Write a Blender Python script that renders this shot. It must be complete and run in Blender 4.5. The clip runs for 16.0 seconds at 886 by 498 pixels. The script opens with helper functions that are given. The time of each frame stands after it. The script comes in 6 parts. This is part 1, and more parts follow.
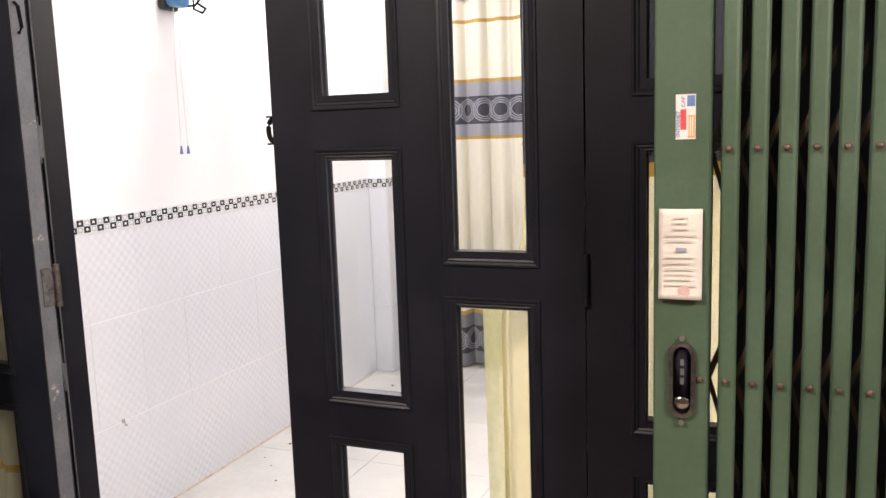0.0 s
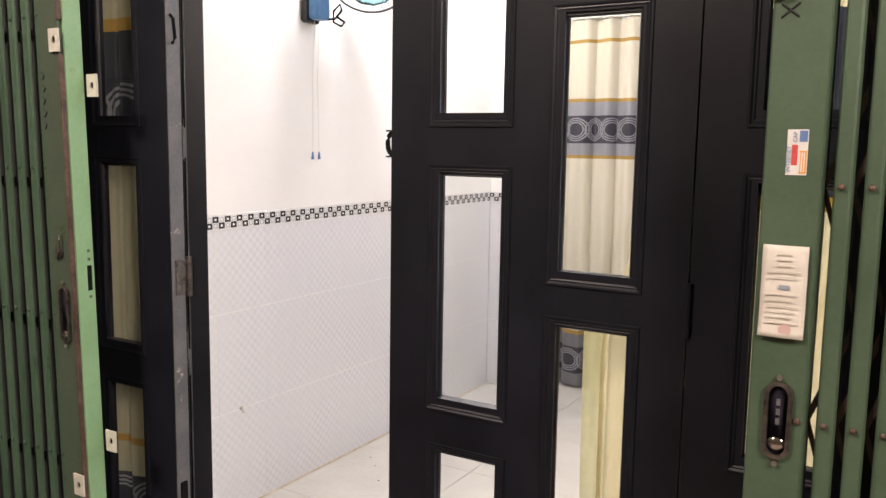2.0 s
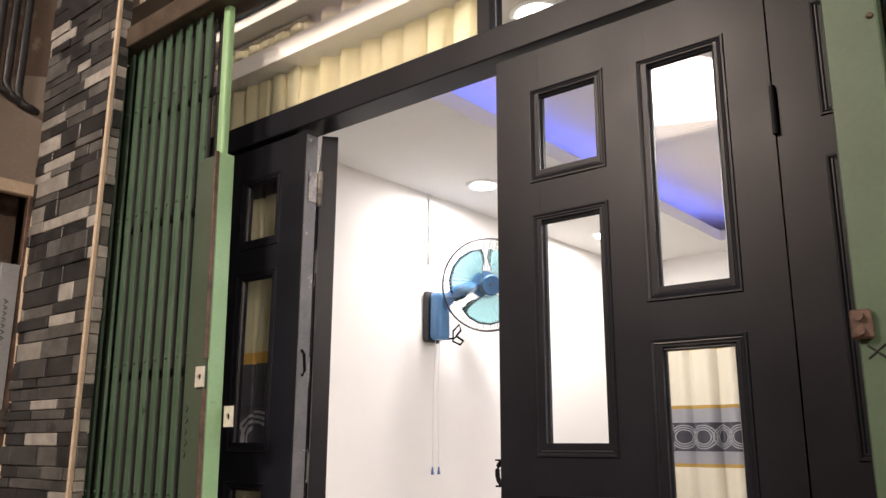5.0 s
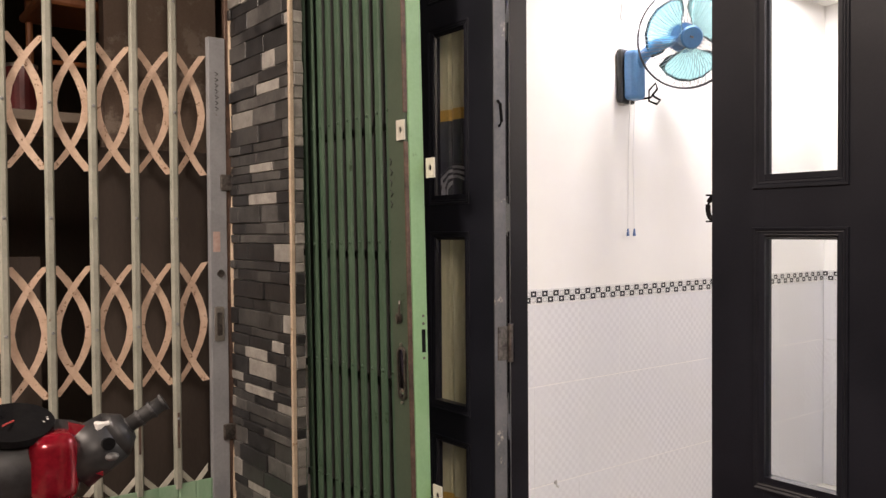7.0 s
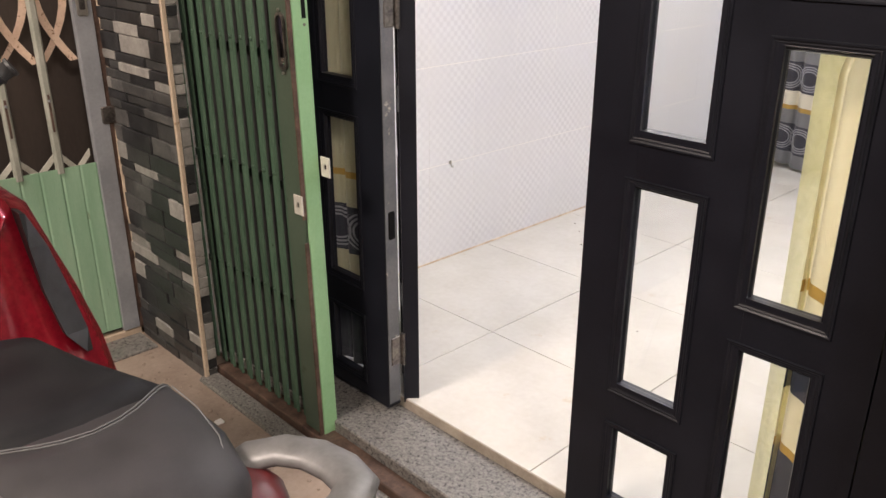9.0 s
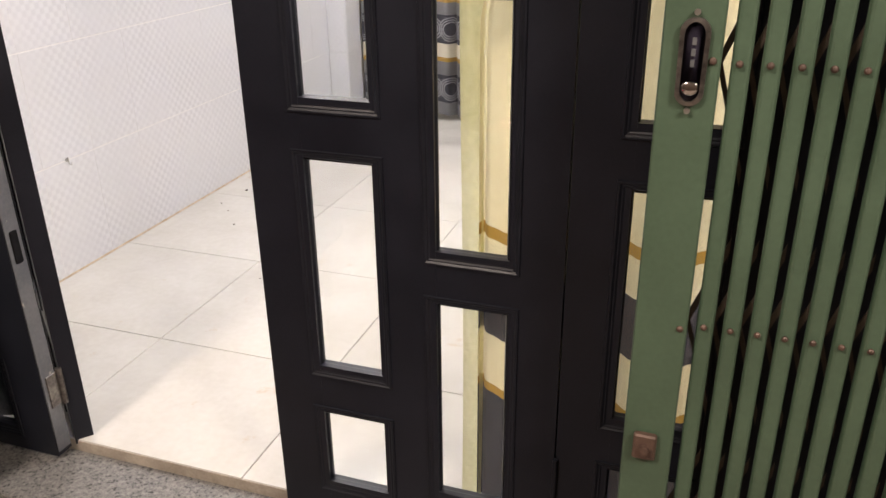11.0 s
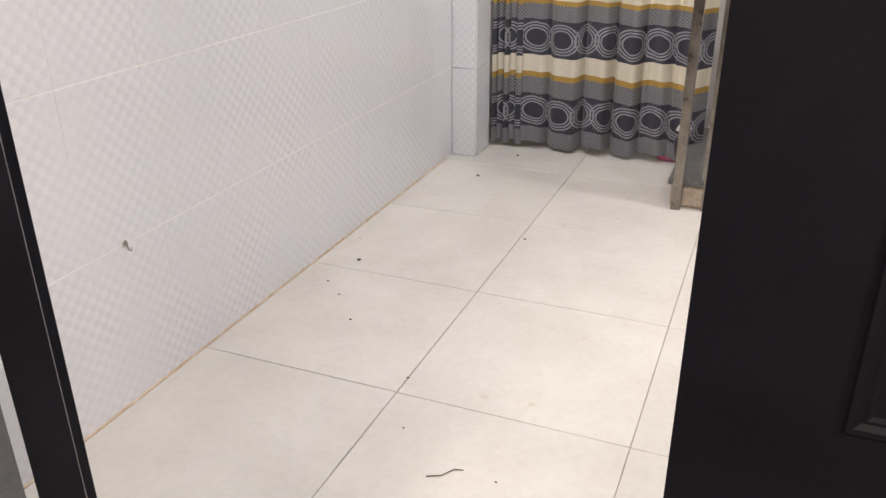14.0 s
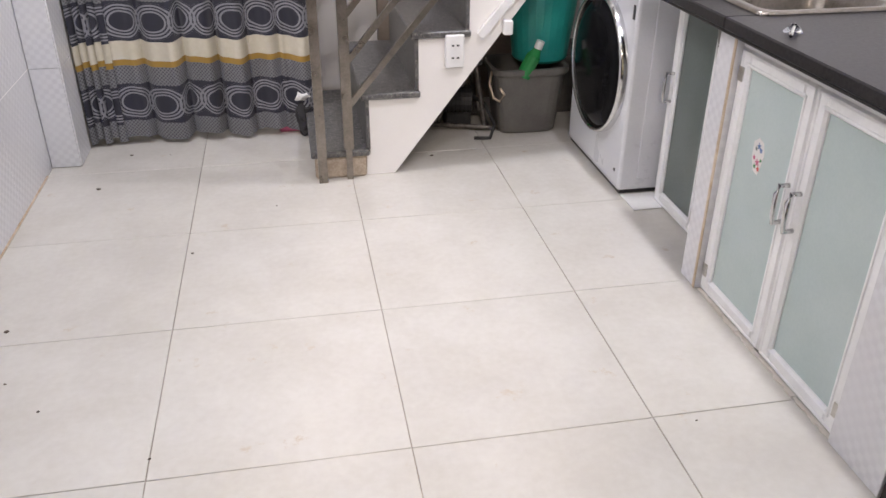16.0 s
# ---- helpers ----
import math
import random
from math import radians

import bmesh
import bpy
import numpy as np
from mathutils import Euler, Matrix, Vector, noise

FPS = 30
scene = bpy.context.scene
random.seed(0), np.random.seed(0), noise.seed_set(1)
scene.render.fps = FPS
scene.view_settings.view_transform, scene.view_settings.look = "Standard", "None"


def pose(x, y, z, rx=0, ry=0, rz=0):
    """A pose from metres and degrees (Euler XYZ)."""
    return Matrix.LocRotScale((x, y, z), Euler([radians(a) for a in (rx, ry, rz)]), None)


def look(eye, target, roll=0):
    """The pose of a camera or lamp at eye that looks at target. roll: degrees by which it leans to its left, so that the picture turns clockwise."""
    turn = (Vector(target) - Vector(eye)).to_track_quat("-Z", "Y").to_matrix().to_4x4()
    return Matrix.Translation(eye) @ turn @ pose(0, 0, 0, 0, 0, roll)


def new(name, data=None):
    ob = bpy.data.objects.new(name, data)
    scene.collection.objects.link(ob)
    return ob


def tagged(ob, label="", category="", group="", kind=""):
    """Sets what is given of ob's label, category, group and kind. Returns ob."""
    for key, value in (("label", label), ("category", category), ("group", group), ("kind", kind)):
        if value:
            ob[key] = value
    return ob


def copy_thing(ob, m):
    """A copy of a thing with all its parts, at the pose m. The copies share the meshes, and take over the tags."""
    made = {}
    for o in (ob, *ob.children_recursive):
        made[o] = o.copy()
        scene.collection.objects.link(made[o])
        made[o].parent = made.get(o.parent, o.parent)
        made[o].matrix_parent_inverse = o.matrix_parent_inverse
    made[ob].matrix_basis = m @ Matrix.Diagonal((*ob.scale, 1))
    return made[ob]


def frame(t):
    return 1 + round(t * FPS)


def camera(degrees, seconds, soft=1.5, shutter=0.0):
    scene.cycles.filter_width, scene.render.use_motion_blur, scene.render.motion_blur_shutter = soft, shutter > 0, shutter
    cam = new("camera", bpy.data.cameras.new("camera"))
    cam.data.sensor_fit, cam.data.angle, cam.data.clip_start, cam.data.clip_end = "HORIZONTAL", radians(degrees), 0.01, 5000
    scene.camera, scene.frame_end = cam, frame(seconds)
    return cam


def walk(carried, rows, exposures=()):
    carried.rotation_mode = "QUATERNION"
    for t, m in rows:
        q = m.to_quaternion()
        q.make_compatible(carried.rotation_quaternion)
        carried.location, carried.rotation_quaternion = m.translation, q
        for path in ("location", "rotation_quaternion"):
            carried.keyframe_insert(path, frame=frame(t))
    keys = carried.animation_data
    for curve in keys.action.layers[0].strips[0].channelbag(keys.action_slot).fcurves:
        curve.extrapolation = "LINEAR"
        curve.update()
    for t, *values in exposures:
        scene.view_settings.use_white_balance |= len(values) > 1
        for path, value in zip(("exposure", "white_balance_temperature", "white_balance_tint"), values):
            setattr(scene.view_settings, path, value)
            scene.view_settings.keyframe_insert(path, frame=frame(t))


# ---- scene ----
cam = camera(56.9, 16.0)
PATH = [
    (0, (2.255, -1.349, 1.455), (1.509, 0.485, 1.171), -1.9),
    (0.5, (2.2, -1.343, 1.46), (1.341, 0.44, 1.177), -1.8),
    (1, (2.152, -1.351, 1.454), (1.229, 0.401, 1.177), -1.9),
    (1.5, (2.207, -1.365, 1.45), (1.242, 0.363, 1.165), -0.4),
    (2, (2.301, -1.366, 1.465), (1.284, 0.339, 1.215), 0.9),
    (2.5, (2.355, -1.372, 1.489), (1.282, 0.311, 1.366), 1.4),
    (3, (2.38, -1.394, 1.512), (1.282, 0.276, 1.574), 1.1),
    (3.5, (2.385, -1.403, 1.523), (1.296, 0.249, 1.817), 1.4),
    (3.7, (2.383, -1.402, 1.528), (1.311, 0.239, 1.923), 1.8),
    (5.8, (2.369, -1.426, 1.509), (0.932, -0.092, 1.906), 0.6),
    (6, (2.353, -1.43, 1.495), (0.86, -0.132, 1.793), 0.3),
    (6.5, (2.335, -1.425, 1.471), (0.741, -0.223, 1.596), -0.6),
    (7, (2.318, -1.402, 1.427), (0.732, -0.185, 1.383), -0.4),
    (7.5, (2.305, -1.382, 1.382), (0.779, -0.125, 1.081), 0.7),
    (8, (2.313, -1.369, 1.365), (0.852, -0.098, 0.864), 0.9),
    (8.5, (2.324, -1.336, 1.344), (0.883, -0.104, 0.707), 0.7),
    (9, (2.315, -1.325, 1.33), (0.976, -0.039, 0.586), 0.1),
    (9.5, (2.303, -1.299, 1.315), (1.168, 0.115, 0.473), -1.0),
    (9.7, (2.294, -1.301, 1.314), (1.254, 0.167, 0.441), -1.7),
    (11.8, (2.058, -1.139, 1.291), (1.544, 0.629, 0.509), 0.2),
    (12, (2.02, -1.061, 1.284), (1.398, 0.677, 0.513), 0.5),
    (12.5, (1.916, -0.888, 1.252), (1.107, 0.786, 0.516), 0.9),
    (13, (1.753, -0.749, 1.224), (0.944, 0.92, 0.475), 0.5),
    (13.5, (1.575, -0.603, 1.216), (0.829, 1.076, 0.427), 0.3),
    (14, (1.389, -0.421, 1.214), (0.692, 1.258, 0.38), -0.4),
    (14.3, (1.307, -0.375, 1.231), (0.728, 1.33, 0.365), -0.6),
    (14.5, (1.240, -0.35, 1.231), (0.813, 1.383, 0.338), -0.6),
    (15, (1.1, -0.311, 1.268), (1.107, 1.442, 0.306), 0.4),
    (15.5, (1.064, -0.272, 1.301), (1.253, 1.459, 0.318), 1.3),
    (16, (0.998, -0.28, 1.334), (1.324, 1.44, 0.368), 0.3),
]
EXPOSURES = [(0, 0.12, 6250, 13), (1.0, -0.28, 6500, 12), (2.0, -0.17, 6550, 13), (2.5, -0.19, 6550, 12), (3.5, -0.38, 6600, 12), (6.5, -0.42, 6700, 14), (7.5, -0.11, 6550, 13), (8.5, 0.05, 6350, 12), (9.5, 0.0, 6350, 12), (12, 0.04, 6500, 12), (13, 0.04, 6400, 11), (14, -0.27, 6400, 12), (15, -0.27, 6200, 12), (16, -0.34, 6100, 14)]
walk(cam, [(t, look(eye, target, roll)) for t, eye, target, roll in PATH], EXPOSURES)

# ---- world and lamps ----
world = bpy.data.worlds.new("night")
scene.world = world
world.use_nodes = True
world.node_tree.nodes["Background"].inputs[0].default_value = (0.30, 0.24, 0.20, 1)
world.node_tree.nodes["Background"].inputs[1].default_value = 0.10


def lamp(name, kind, place, target, watts, colour, size=0.1, spread=None):
    data = bpy.data.lights.new(name, kind)
    data.energy, data.color = watts, colour
    if kind == "AREA":
        data.shape, data.size = "DISK", size
        if spread:
            data.spread = radians(spread)
    else:
        data.shadow_soft_size = size
    ob = new(name, data)
    ob.matrix_world = look(place, target)
    return ob


CEIL = 2.655
# left pair is seen; right pair assumed, last one added to light the threshold
DOWNLIGHTS = [(0.29, 1.38), (0.28, 2.51), (2.10, 1.38), (2.10, 2.51), (1.3, 0.28)]
for dx, dy in DOWNLIGHTS:
    lamp("downlight_lamp", "AREA", (dx, dy, CEIL - 0.016), (dx, dy, 0), 4.5 if dy < 1 else 17.2 if (dx < 1 and dy < 2) else 20.5 if dx < 1 else 24.5, (1.0, 0.96, 0.935), 0.11)
# unseen lamps, added on the opposite front behind the walker and the alley's end
lamp("alley_lamp_light", "AREA", (3.84, -1.7, 2.6), (0.8, -0.9, 0.6), 122, (1.0, 0.87, 0.76), 0.9)
lamp("alley_lamp_light", "AREA", (0.55, -2.93, 3.4), (0.1, -0.7, 0.5), 252, (1.0, 0.85, 0.72), 0.95)


# ---- materials ----
def nt(m):
    m.use_nodes = True
    return m.node_tree, m.node_tree.nodes, m.node_tree.links, m.node_tree.nodes["Principled BSDF"]


def surf(name, c1, c2, scale=8.0, rough=0.5, metal=0.0, bump=0.1, fine=120.0, rvar=0.12, rand=0.0, stain=None, stain_amount=0.5, stretch=(1, 1, 1), coat=0.0):
    """Two base colours mixed by broad and fine noise, uneven gloss, fine relief, and stains with sharp-edged shapes."""
    m = bpy.data.materials.new(name)
    t, n, l, p = nt(m)
    geo = n.new("ShaderNodeNewGeometry")
    mp = n.new("ShaderNodeMapping")
    mp.inputs["Scale"].default_value = stretch
    l.new(geo.outputs["Position"], mp.inputs[0])
    a = n.new("ShaderNodeTexNoise")
    a.inputs["Scale"].default_value, a.inputs["Detail"].default_value, a.inputs["Roughness"].default_value = scale, 6, 0.62
    l.new(mp.outputs[0], a.inputs["Vector"])
    b = n.new("ShaderNodeTexNoise")
    b.inputs["Scale"].default_value, b.inputs["Detail"].default_value = fine, 3
    l.new(mp.outputs[0], b.inputs["Vector"])
    add = n.new("ShaderNodeMath"); add.operation = "MULTIPLY_ADD"
    l.new(b.outputs[0], add.inputs[0]); add.inputs[1].default_value = 0.35
    l.new(a.outputs[0], add.inputs[2])
    ramp = n.new("ShaderNodeValToRGB")
    ramp.color_ramp.elements[0].position, ramp.color_ramp.elements[1].position = 0.5, 0.85
    ramp.color_ramp.elements[0].color, ramp.color_ramp.elements[1].color = (*c1, 1), (*c2, 1)
    l.new(add.outputs[0], ramp.inputs[0])
    out = ramp.outputs[0]
    if rand:
        info = n.new("ShaderNodeObjectInfo")
        hsv = n.new("ShaderNodeHueSaturation")
        mr = n.new("ShaderNodeMapRange")
        mr.inputs["To Min"].default_value, mr.inputs["To Max"].default_value = 1 - rand, 1 + rand
        l.new(info.outputs["Random"], mr.inputs["Value"]); l.new(mr.outputs[0], hsv.inputs["Value"])
        l.new(out, hsv.inputs["Color"]); out = hsv.outputs[0]
    if stain:
        s = n.new("ShaderNodeTexNoise")
        s.inputs["Scale"].default_value, s.inputs["Detail"].default_value, s.inputs["Roughness"].default_value = scale * 2.3, 8, 0.7
        l.new(mp.outputs[0], s.inputs["Vector"])
        r = n.new("ShaderNodeValToRGB")
        r.color_ramp.elements[0].position, r.color_ramp.elements[1].position = 1.0 - stain_amount * 0.62, min(1.0, 1.06 - stain_amount * 0.62)
        l.new(s.outputs[0], r.inputs[0])
        mx = n.new("ShaderNodeMixRGB")
        l.new(r.outputs[0], mx.inputs[0]); l.new(out, mx.inputs[1]); mx.inputs[2].default_value = (*stain, 1)
        out = mx.outputs[0]
    l.new(out, p.inputs["Base Color"])
    rr = n.new("ShaderNodeMapRange")
    rr.inputs["To Min"].default_value, rr.inputs["To Max"].default_value = max(0.03, rough - rvar), min(1, rough + rvar)
    l.new(a.outputs[0], rr.inputs["Value"]); l.new(rr.outputs[0], p.inputs["Roughness"])
    p.inputs["Metallic"].default_value = metal
    p.inputs["Coat Weight"].default_value = coat
    p.inputs["Coat Roughness"].default_value = 0.06
    if bump:
        bp = n.new("ShaderNodeBump")
        bp.inputs["Strength"].default_value, bp.inputs["Distance"].default_value = bump, 0.002
        l.new(add.outputs[0], bp.inputs["Height"]); l.new(bp.outputs[0], p.inputs["Normal"])
    return m


def math_node(n, l, op, a, b=None, c=None):
    k = n.new("ShaderNodeMath"); k.operation = op
    for i, v in enumerate((a, b, c)):
        if v is None:
            continue
        if isinstance(v, (int, float)):
            k.inputs[i].default_value = v
        else:
            l.new(v, k.inputs[i])
    return k.outputs[0]


def glass(name, tint=(0.985, 0.995, 0.99), rough=0.0):
    m = bpy.data.materials.new(name)
    t, n, l, p = nt(m)
    p.inputs["Base Color"].default_value = (*tint, 1)
    p.inputs["Transmission Weight"].default_value, p.inputs["Roughness"].default_value, p.inputs["IOR"].default_value = 1.0, rough, 1.45
    if rough:
        w = n.new("ShaderNodeTexNoise"); w.inputs["Scale"].default_value = 60
        bp = n.new("ShaderNodeBump"); bp.inputs["Strength"].default_value = 0.1
        l.new(w.outputs[0], bp.inputs["Height"]); l.new(bp.outputs[0], p.inputs["Normal"])
    return m


def glow(name, colour, strength):
    m = bpy.data.materials.new(name)
    t, n, l, p = nt(m)
    p.inputs["Base Color"].default_value = (0.8, 0.8, 0.8, 1)
    p.inputs["Emission Color"].default_value, p.inputs["Emission Strength"].default_value = (*colour, 1), strength
    return m


def wall_tile_material():
    """Glazed pale tile with a soft chequer of pink-grey squares."""
    m = bpy.data.materials.new("glazed_wall_tile")
    t, n, l, p = nt(m)
    geo = n.new("ShaderNodeNewGeometry")
    sep = n.new("ShaderNodeSeparateXYZ"); l.new(geo.outputs["Position"], sep.inputs[0])
    yy = math_node(n, l, "ADD", sep.outputs["Y"], sep.outputs["X"])
    P = 0.0195
    a = math_node(n, l, "MULTIPLY", yy, 1 / P)
    b = math_node(n, l, "MULTIPLY", sep.outputs["Z"], 1 / P)
    fa, fb = math_node(n, l, "PINGPONG", a, 0.5), math_node(n, l, "PINGPONG", b, 0.5)
    d = math_node(n, l, "MINIMUM", fa, fb)
    patch = n.new("ShaderNodeTexNoise"); patch.inputs["Scale"].default_value = 4.5
    l.new(geo.outputs["Position"], patch.inputs["Vector"])
    noise_tex = n.new("ShaderNodeTexNoise"); noise_tex.inputs["Scale"].default_value, noise_tex.inputs["Detail"].default_value = 26, 4
    l.new(geo.outputs["Position"], noise_tex.inputs["Vector"])
    chk = math_node(n, l, "MULTIPLY", math_node(n, l, "SINE", math_node(n, l, "MULTIPLY", a, math.pi)), math_node(n, l, "SINE", math_node(n, l, "MULTIPLY", b, math.pi)))
    h = math_node(n, l, "ADD", math_node(n, l, "MULTIPLY_ADD", math_node(n, l, "MINIMUM", math_node(n, l, "MAXIMUM", math_node(n, l, "MULTIPLY", chk, 2.2), -1.0), 1.0), math_node(n, l, "MULTIPLY", math_node(n, l, "MULTIPLY", patch.outputs[0], patch.outputs[0]), 0.74), 0.38), math_node(n, l, "MULTIPLY", noise_tex.outputs[0], 0.5))
    ramp = n.new("ShaderNodeValToRGB")
    ramp.color_ramp.elements[0].position, ramp.color_ramp.elements[1].position = 0.35, 0.95
    ramp.color_ramp.elements[0].color, ramp.color_ramp.elements[1].color = (0.78, 0.765, 0.775, 1), (0.655, 0.635, 0.65, 1)
    l.new(h, ramp.inputs[0])
    big = n.new("ShaderNodeTexNoise"); big.inputs["Scale"].default_value = 1.6
    l.new(geo.outputs["Position"], big.inputs["Vector"])
    mx = n.new("ShaderNodeMixRGB"); mx.inputs[2].default_value = (0.68, 0.70, 0.73, 1)
    l.new(math_node(n, l, "MULTIPLY", big.outputs[0], 0.7), mx.inputs[0]); l.new(ramp.outputs[0], mx.inputs[1])
    l.new(mx.outputs[0], p.inputs["Base Color"])
    p.inputs["Roughness"].default_value = 0.16
    bp = n.new("ShaderNodeBump"); bp.inputs["Strength"].default_value, bp.inputs["Distance"].default_value = 0.25, 0.001
    l.new(d, bp.inputs["Height"]); l.new(bp.outputs[0], p.inputs["Normal"])
    return m


def border_material():
    """Decor listello: two rows of a chequer in charcoal and white with small nested squares."""
    m = bpy.data.materials.new("chequer_border_tile")
    t, n, l, p = nt(m)
    geo = n.new("ShaderNodeNewGeometry")
    sep = n.new("ShaderNodeSeparateXYZ"); l.new(geo.outputs["Position"], sep.inputs[0])
    S = 0.0235
    u = math_node(n, l, "MULTIPLY", math_node(n, l, "ADD", sep.outputs["Y"], sep.outputs["X"]), 1 / 0.031)
    v = math_node(n, l, "MULTIPLY", math_node(n, l, "SUBTRACT", sep.outputs["Z"], 1.1415), 1 / S)
    par = math_node(n, l, "PINGPONG", math_node(n, l, "ADD", math_node(n, l, "FLOOR", u), math_node(n, l, "FLOOR", v)), 1.0)
    fu = math_node(n, l, "ABSOLUTE", math_node(n, l, "SUBTRACT", math_node(n, l, "FRACT", u), 0.5))
    fv = math_node(n, l, "ABSOLUTE", math_node(n, l, "SUBTRACT", math_node(n, l, "FRACT", v), 0.5))
    d = math_node(n, l, "MAXIMUM", fu, fv)
    hole = math_node(n, l, "LESS_THAN", d, 0.17)
    rim = math_node(n, l, "LESS_THAN", math_node(n, l, "ABSOLUTE", math_node(n, l, "SUBTRACT", d, 0.3)), 0.05)
    inside = math_node(n, l, "LESS_THAN", math_node(n, l, "ABSOLUTE", math_node(n, l, "SUBTRACT", v, 1.0)), 1.0)
    dark = math_node(n, l, "MULTIPLY", math_node(n, l, "MULTIPLY", par, math_node(n, l, "SUBTRACT", 1.0, hole)), inside)
    ring = math_node(n, l, "MULTIPLY", math_node(n, l, "MULTIPLY", rim, math_node(n, l, "SUBTRACT", 1.0, par)), inside)
    m1 = n.new("ShaderNodeMixRGB"); m1.inputs[1].default_value, m1.inputs[2].default_value = (0.72, 0.71, 0.70, 1), (0.36, 0.36, 0.37, 1)
    l.new(ring, m1.inputs[0])
    m2 = n.new("ShaderNodeMixRGB"); m2.inputs[2].default_value = (0.045, 0.045, 0.05, 1)
    l.new(dark, m2.inputs[0]); l.new(m1.outputs[0], m2.inputs[1])
    l.new(m2.outputs[0], p.inputs["Base Color"])
    p.inputs["Roughness"].default_value = 0.22
    return m


def curtain_material(name, bands, rings, cream=(0.74, 0.66, 0.45), through_light=0.45, dotted=()):
    """Woven fabric: bands = (z0, z1, colour) over a cream ground, rings = (z centre, half height) rows of nested ovals. UV: metres along the cloth, height."""
    m = bpy.data.materials.new(name)
    t, n, l, p = nt(m)
    uv = n.new("ShaderNodeUVMap"); uv.uv_map = "UVMap"
    sep = n.new("ShaderNodeSeparateXYZ"); l.new(uv.outputs[0], sep.inputs[0])
    u, v = sep.outputs["X"], sep.outputs["Y"]
    weave = n.new("ShaderNodeTexNoise"); weave.inputs["Scale"].default_value, weave.inputs["Detail"].default_value = 55, 4
    l.new(uv.outputs[0], weave.inputs["Vector"])
    base = n.new("ShaderNodeMixRGB"); base.inputs[1].default_value = (*cream, 1)
    base.inputs[2].default_value = (cream[0] * 0.80, cream[1] * 0.77, cream[2] * 0.66, 1)
    l.new(math_node(n, l, "MULTIPLY", weave.outputs[0], 0.8), base.inputs[0])
    out = base.outputs[0]
    for z0, z1, colour in bands:
        mask = math_node(n, l, "LESS_THAN", math_node(n, l, "ABSOLUTE", math_node(n, l, "SUBTRACT", v, (z0 + z1) / 2)), (z1 - z0) / 2)
        mx = n.new("ShaderNodeMixRGB"); mx.inputs[2].default_value = (*colour, 1)
        l.new(mask, mx.inputs[0]); l.new(out, mx.inputs[1]); out = mx.outputs[0]
    for z0, z1, colour in dotted:
        du = math_node(n, l, "SINE", math_node(n, l, "MULTIPLY", u, 2 * math.pi / 0.016))
        dv = math_node(n, l, "SINE", math_node(n, l, "MULTIPLY", v, 2 * math.pi / 0.016))
        dots = math_node(n, l, "GREATER_THAN", math_node(n, l, "MULTIPLY", du, dv), 0.2)
        mask = math_node(n, l, "LESS_THAN", math_node(n, l, "ABSOLUTE", math_node(n, l, "SUBTRACT", v, (z0 + z1) / 2)), (z1 - z0) / 2)
        mx = n.new("ShaderNodeMixRGB"); mx.inputs[2].default_value = (*colour, 1)
        l.new(math_node(n, l, "MULTIPLY", mask, dots), mx.inputs[0]); l.new(out, mx.inputs[1]); out = mx.outputs[0]
    for zc, hh in rings:
        pitch = hh * 2.15
        fu = math_node(n, l, "ABSOLUTE", math_node(n, l, "MULTIPLY", math_node(n, l, "SUBTRACT", math_node(n, l, "FRACT", math_node(n, l, "MULTIPLY", u, 1 / pitch)), 0.5), 2.0))
        fv = math_node(n, l, "MULTIPLY", math_node(n, l, "SUBTRACT", v, zc), 1 / hh)
        fv2 = math_node(n, l, "MULTIPLY", fv, fv)
        lines = None
        for side in (math_node(n, l, "MULTIPLY", fu, 1 / 1.3), math_node(n, l, "MULTIPLY", math_node(n, l, "SUBTRACT", 2.0, fu), 1 / 1.3)):
            d = math_node(n, l, "SQRT", math_node(n, l, "MULTIPLY_ADD", side, side, fv2))
            wave = math_node(n, l, "GREATER_THAN", math_node(n, l, "SINE", math_node(n, l, "MULTIPLY", d, 37.7)), -0.15)
            ring = math_node(n, l, "MULTIPLY", wave, math_node(n, l, "MULTIPLY", math_node(n, l, "LESS_THAN", d, 1.0), math_node(n, l, "GREATER_THAN", d, 0.5)))
            lines = ring if lines is None else math_node(n, l, "MAXIMUM", lines, ring)
        row = math_node(n, l, "LESS_THAN", math_node(n, l, "ABSOLUTE", fv), 1.08)
        g = n.new("ShaderNodeMixRGB"); g.inputs[2].default_value = (0.032, 0.032, 0.048, 1)
        l.new(row, g.inputs[0]); l.new(out, g.inputs[1])
        mx = n.new("ShaderNodeMixRGB"); mx.inputs[2].default_value = (0.30, 0.30, 0.325, 1)
        l.new(lines, mx.inputs[0]); l.new(g.outputs[0], mx.inputs[1])
        out = mx.outputs[0]
    l.new(out, p.inputs["Base Color"])
    p.inputs["Roughness"].default_value = 0.7
    p.inputs["Sheen Weight"].default_value = 0.25
    tr = n.new("ShaderNodeBsdfTranslucent"); l.new(out, tr.inputs["Color"])
    mix = n.new("ShaderNodeMixShader"); mix.inputs[0].default_value = through_light
    l.new(p.outputs[0], mix.inputs[1]); l.new(tr.outputs[0], mix.inputs[2])
    l.new(mix.outputs[0], n["Material Output"].inputs["Surface"])
    bp = n.new("ShaderNodeBump"); bp.inputs["Strength"].default_value, bp.inputs["Distance"].default_value = 0.15, 0.001
    l.new(weave.outputs[0], bp.inputs["Height"]); l.new(bp.outputs[0], p.inputs["Normal"])
    return m


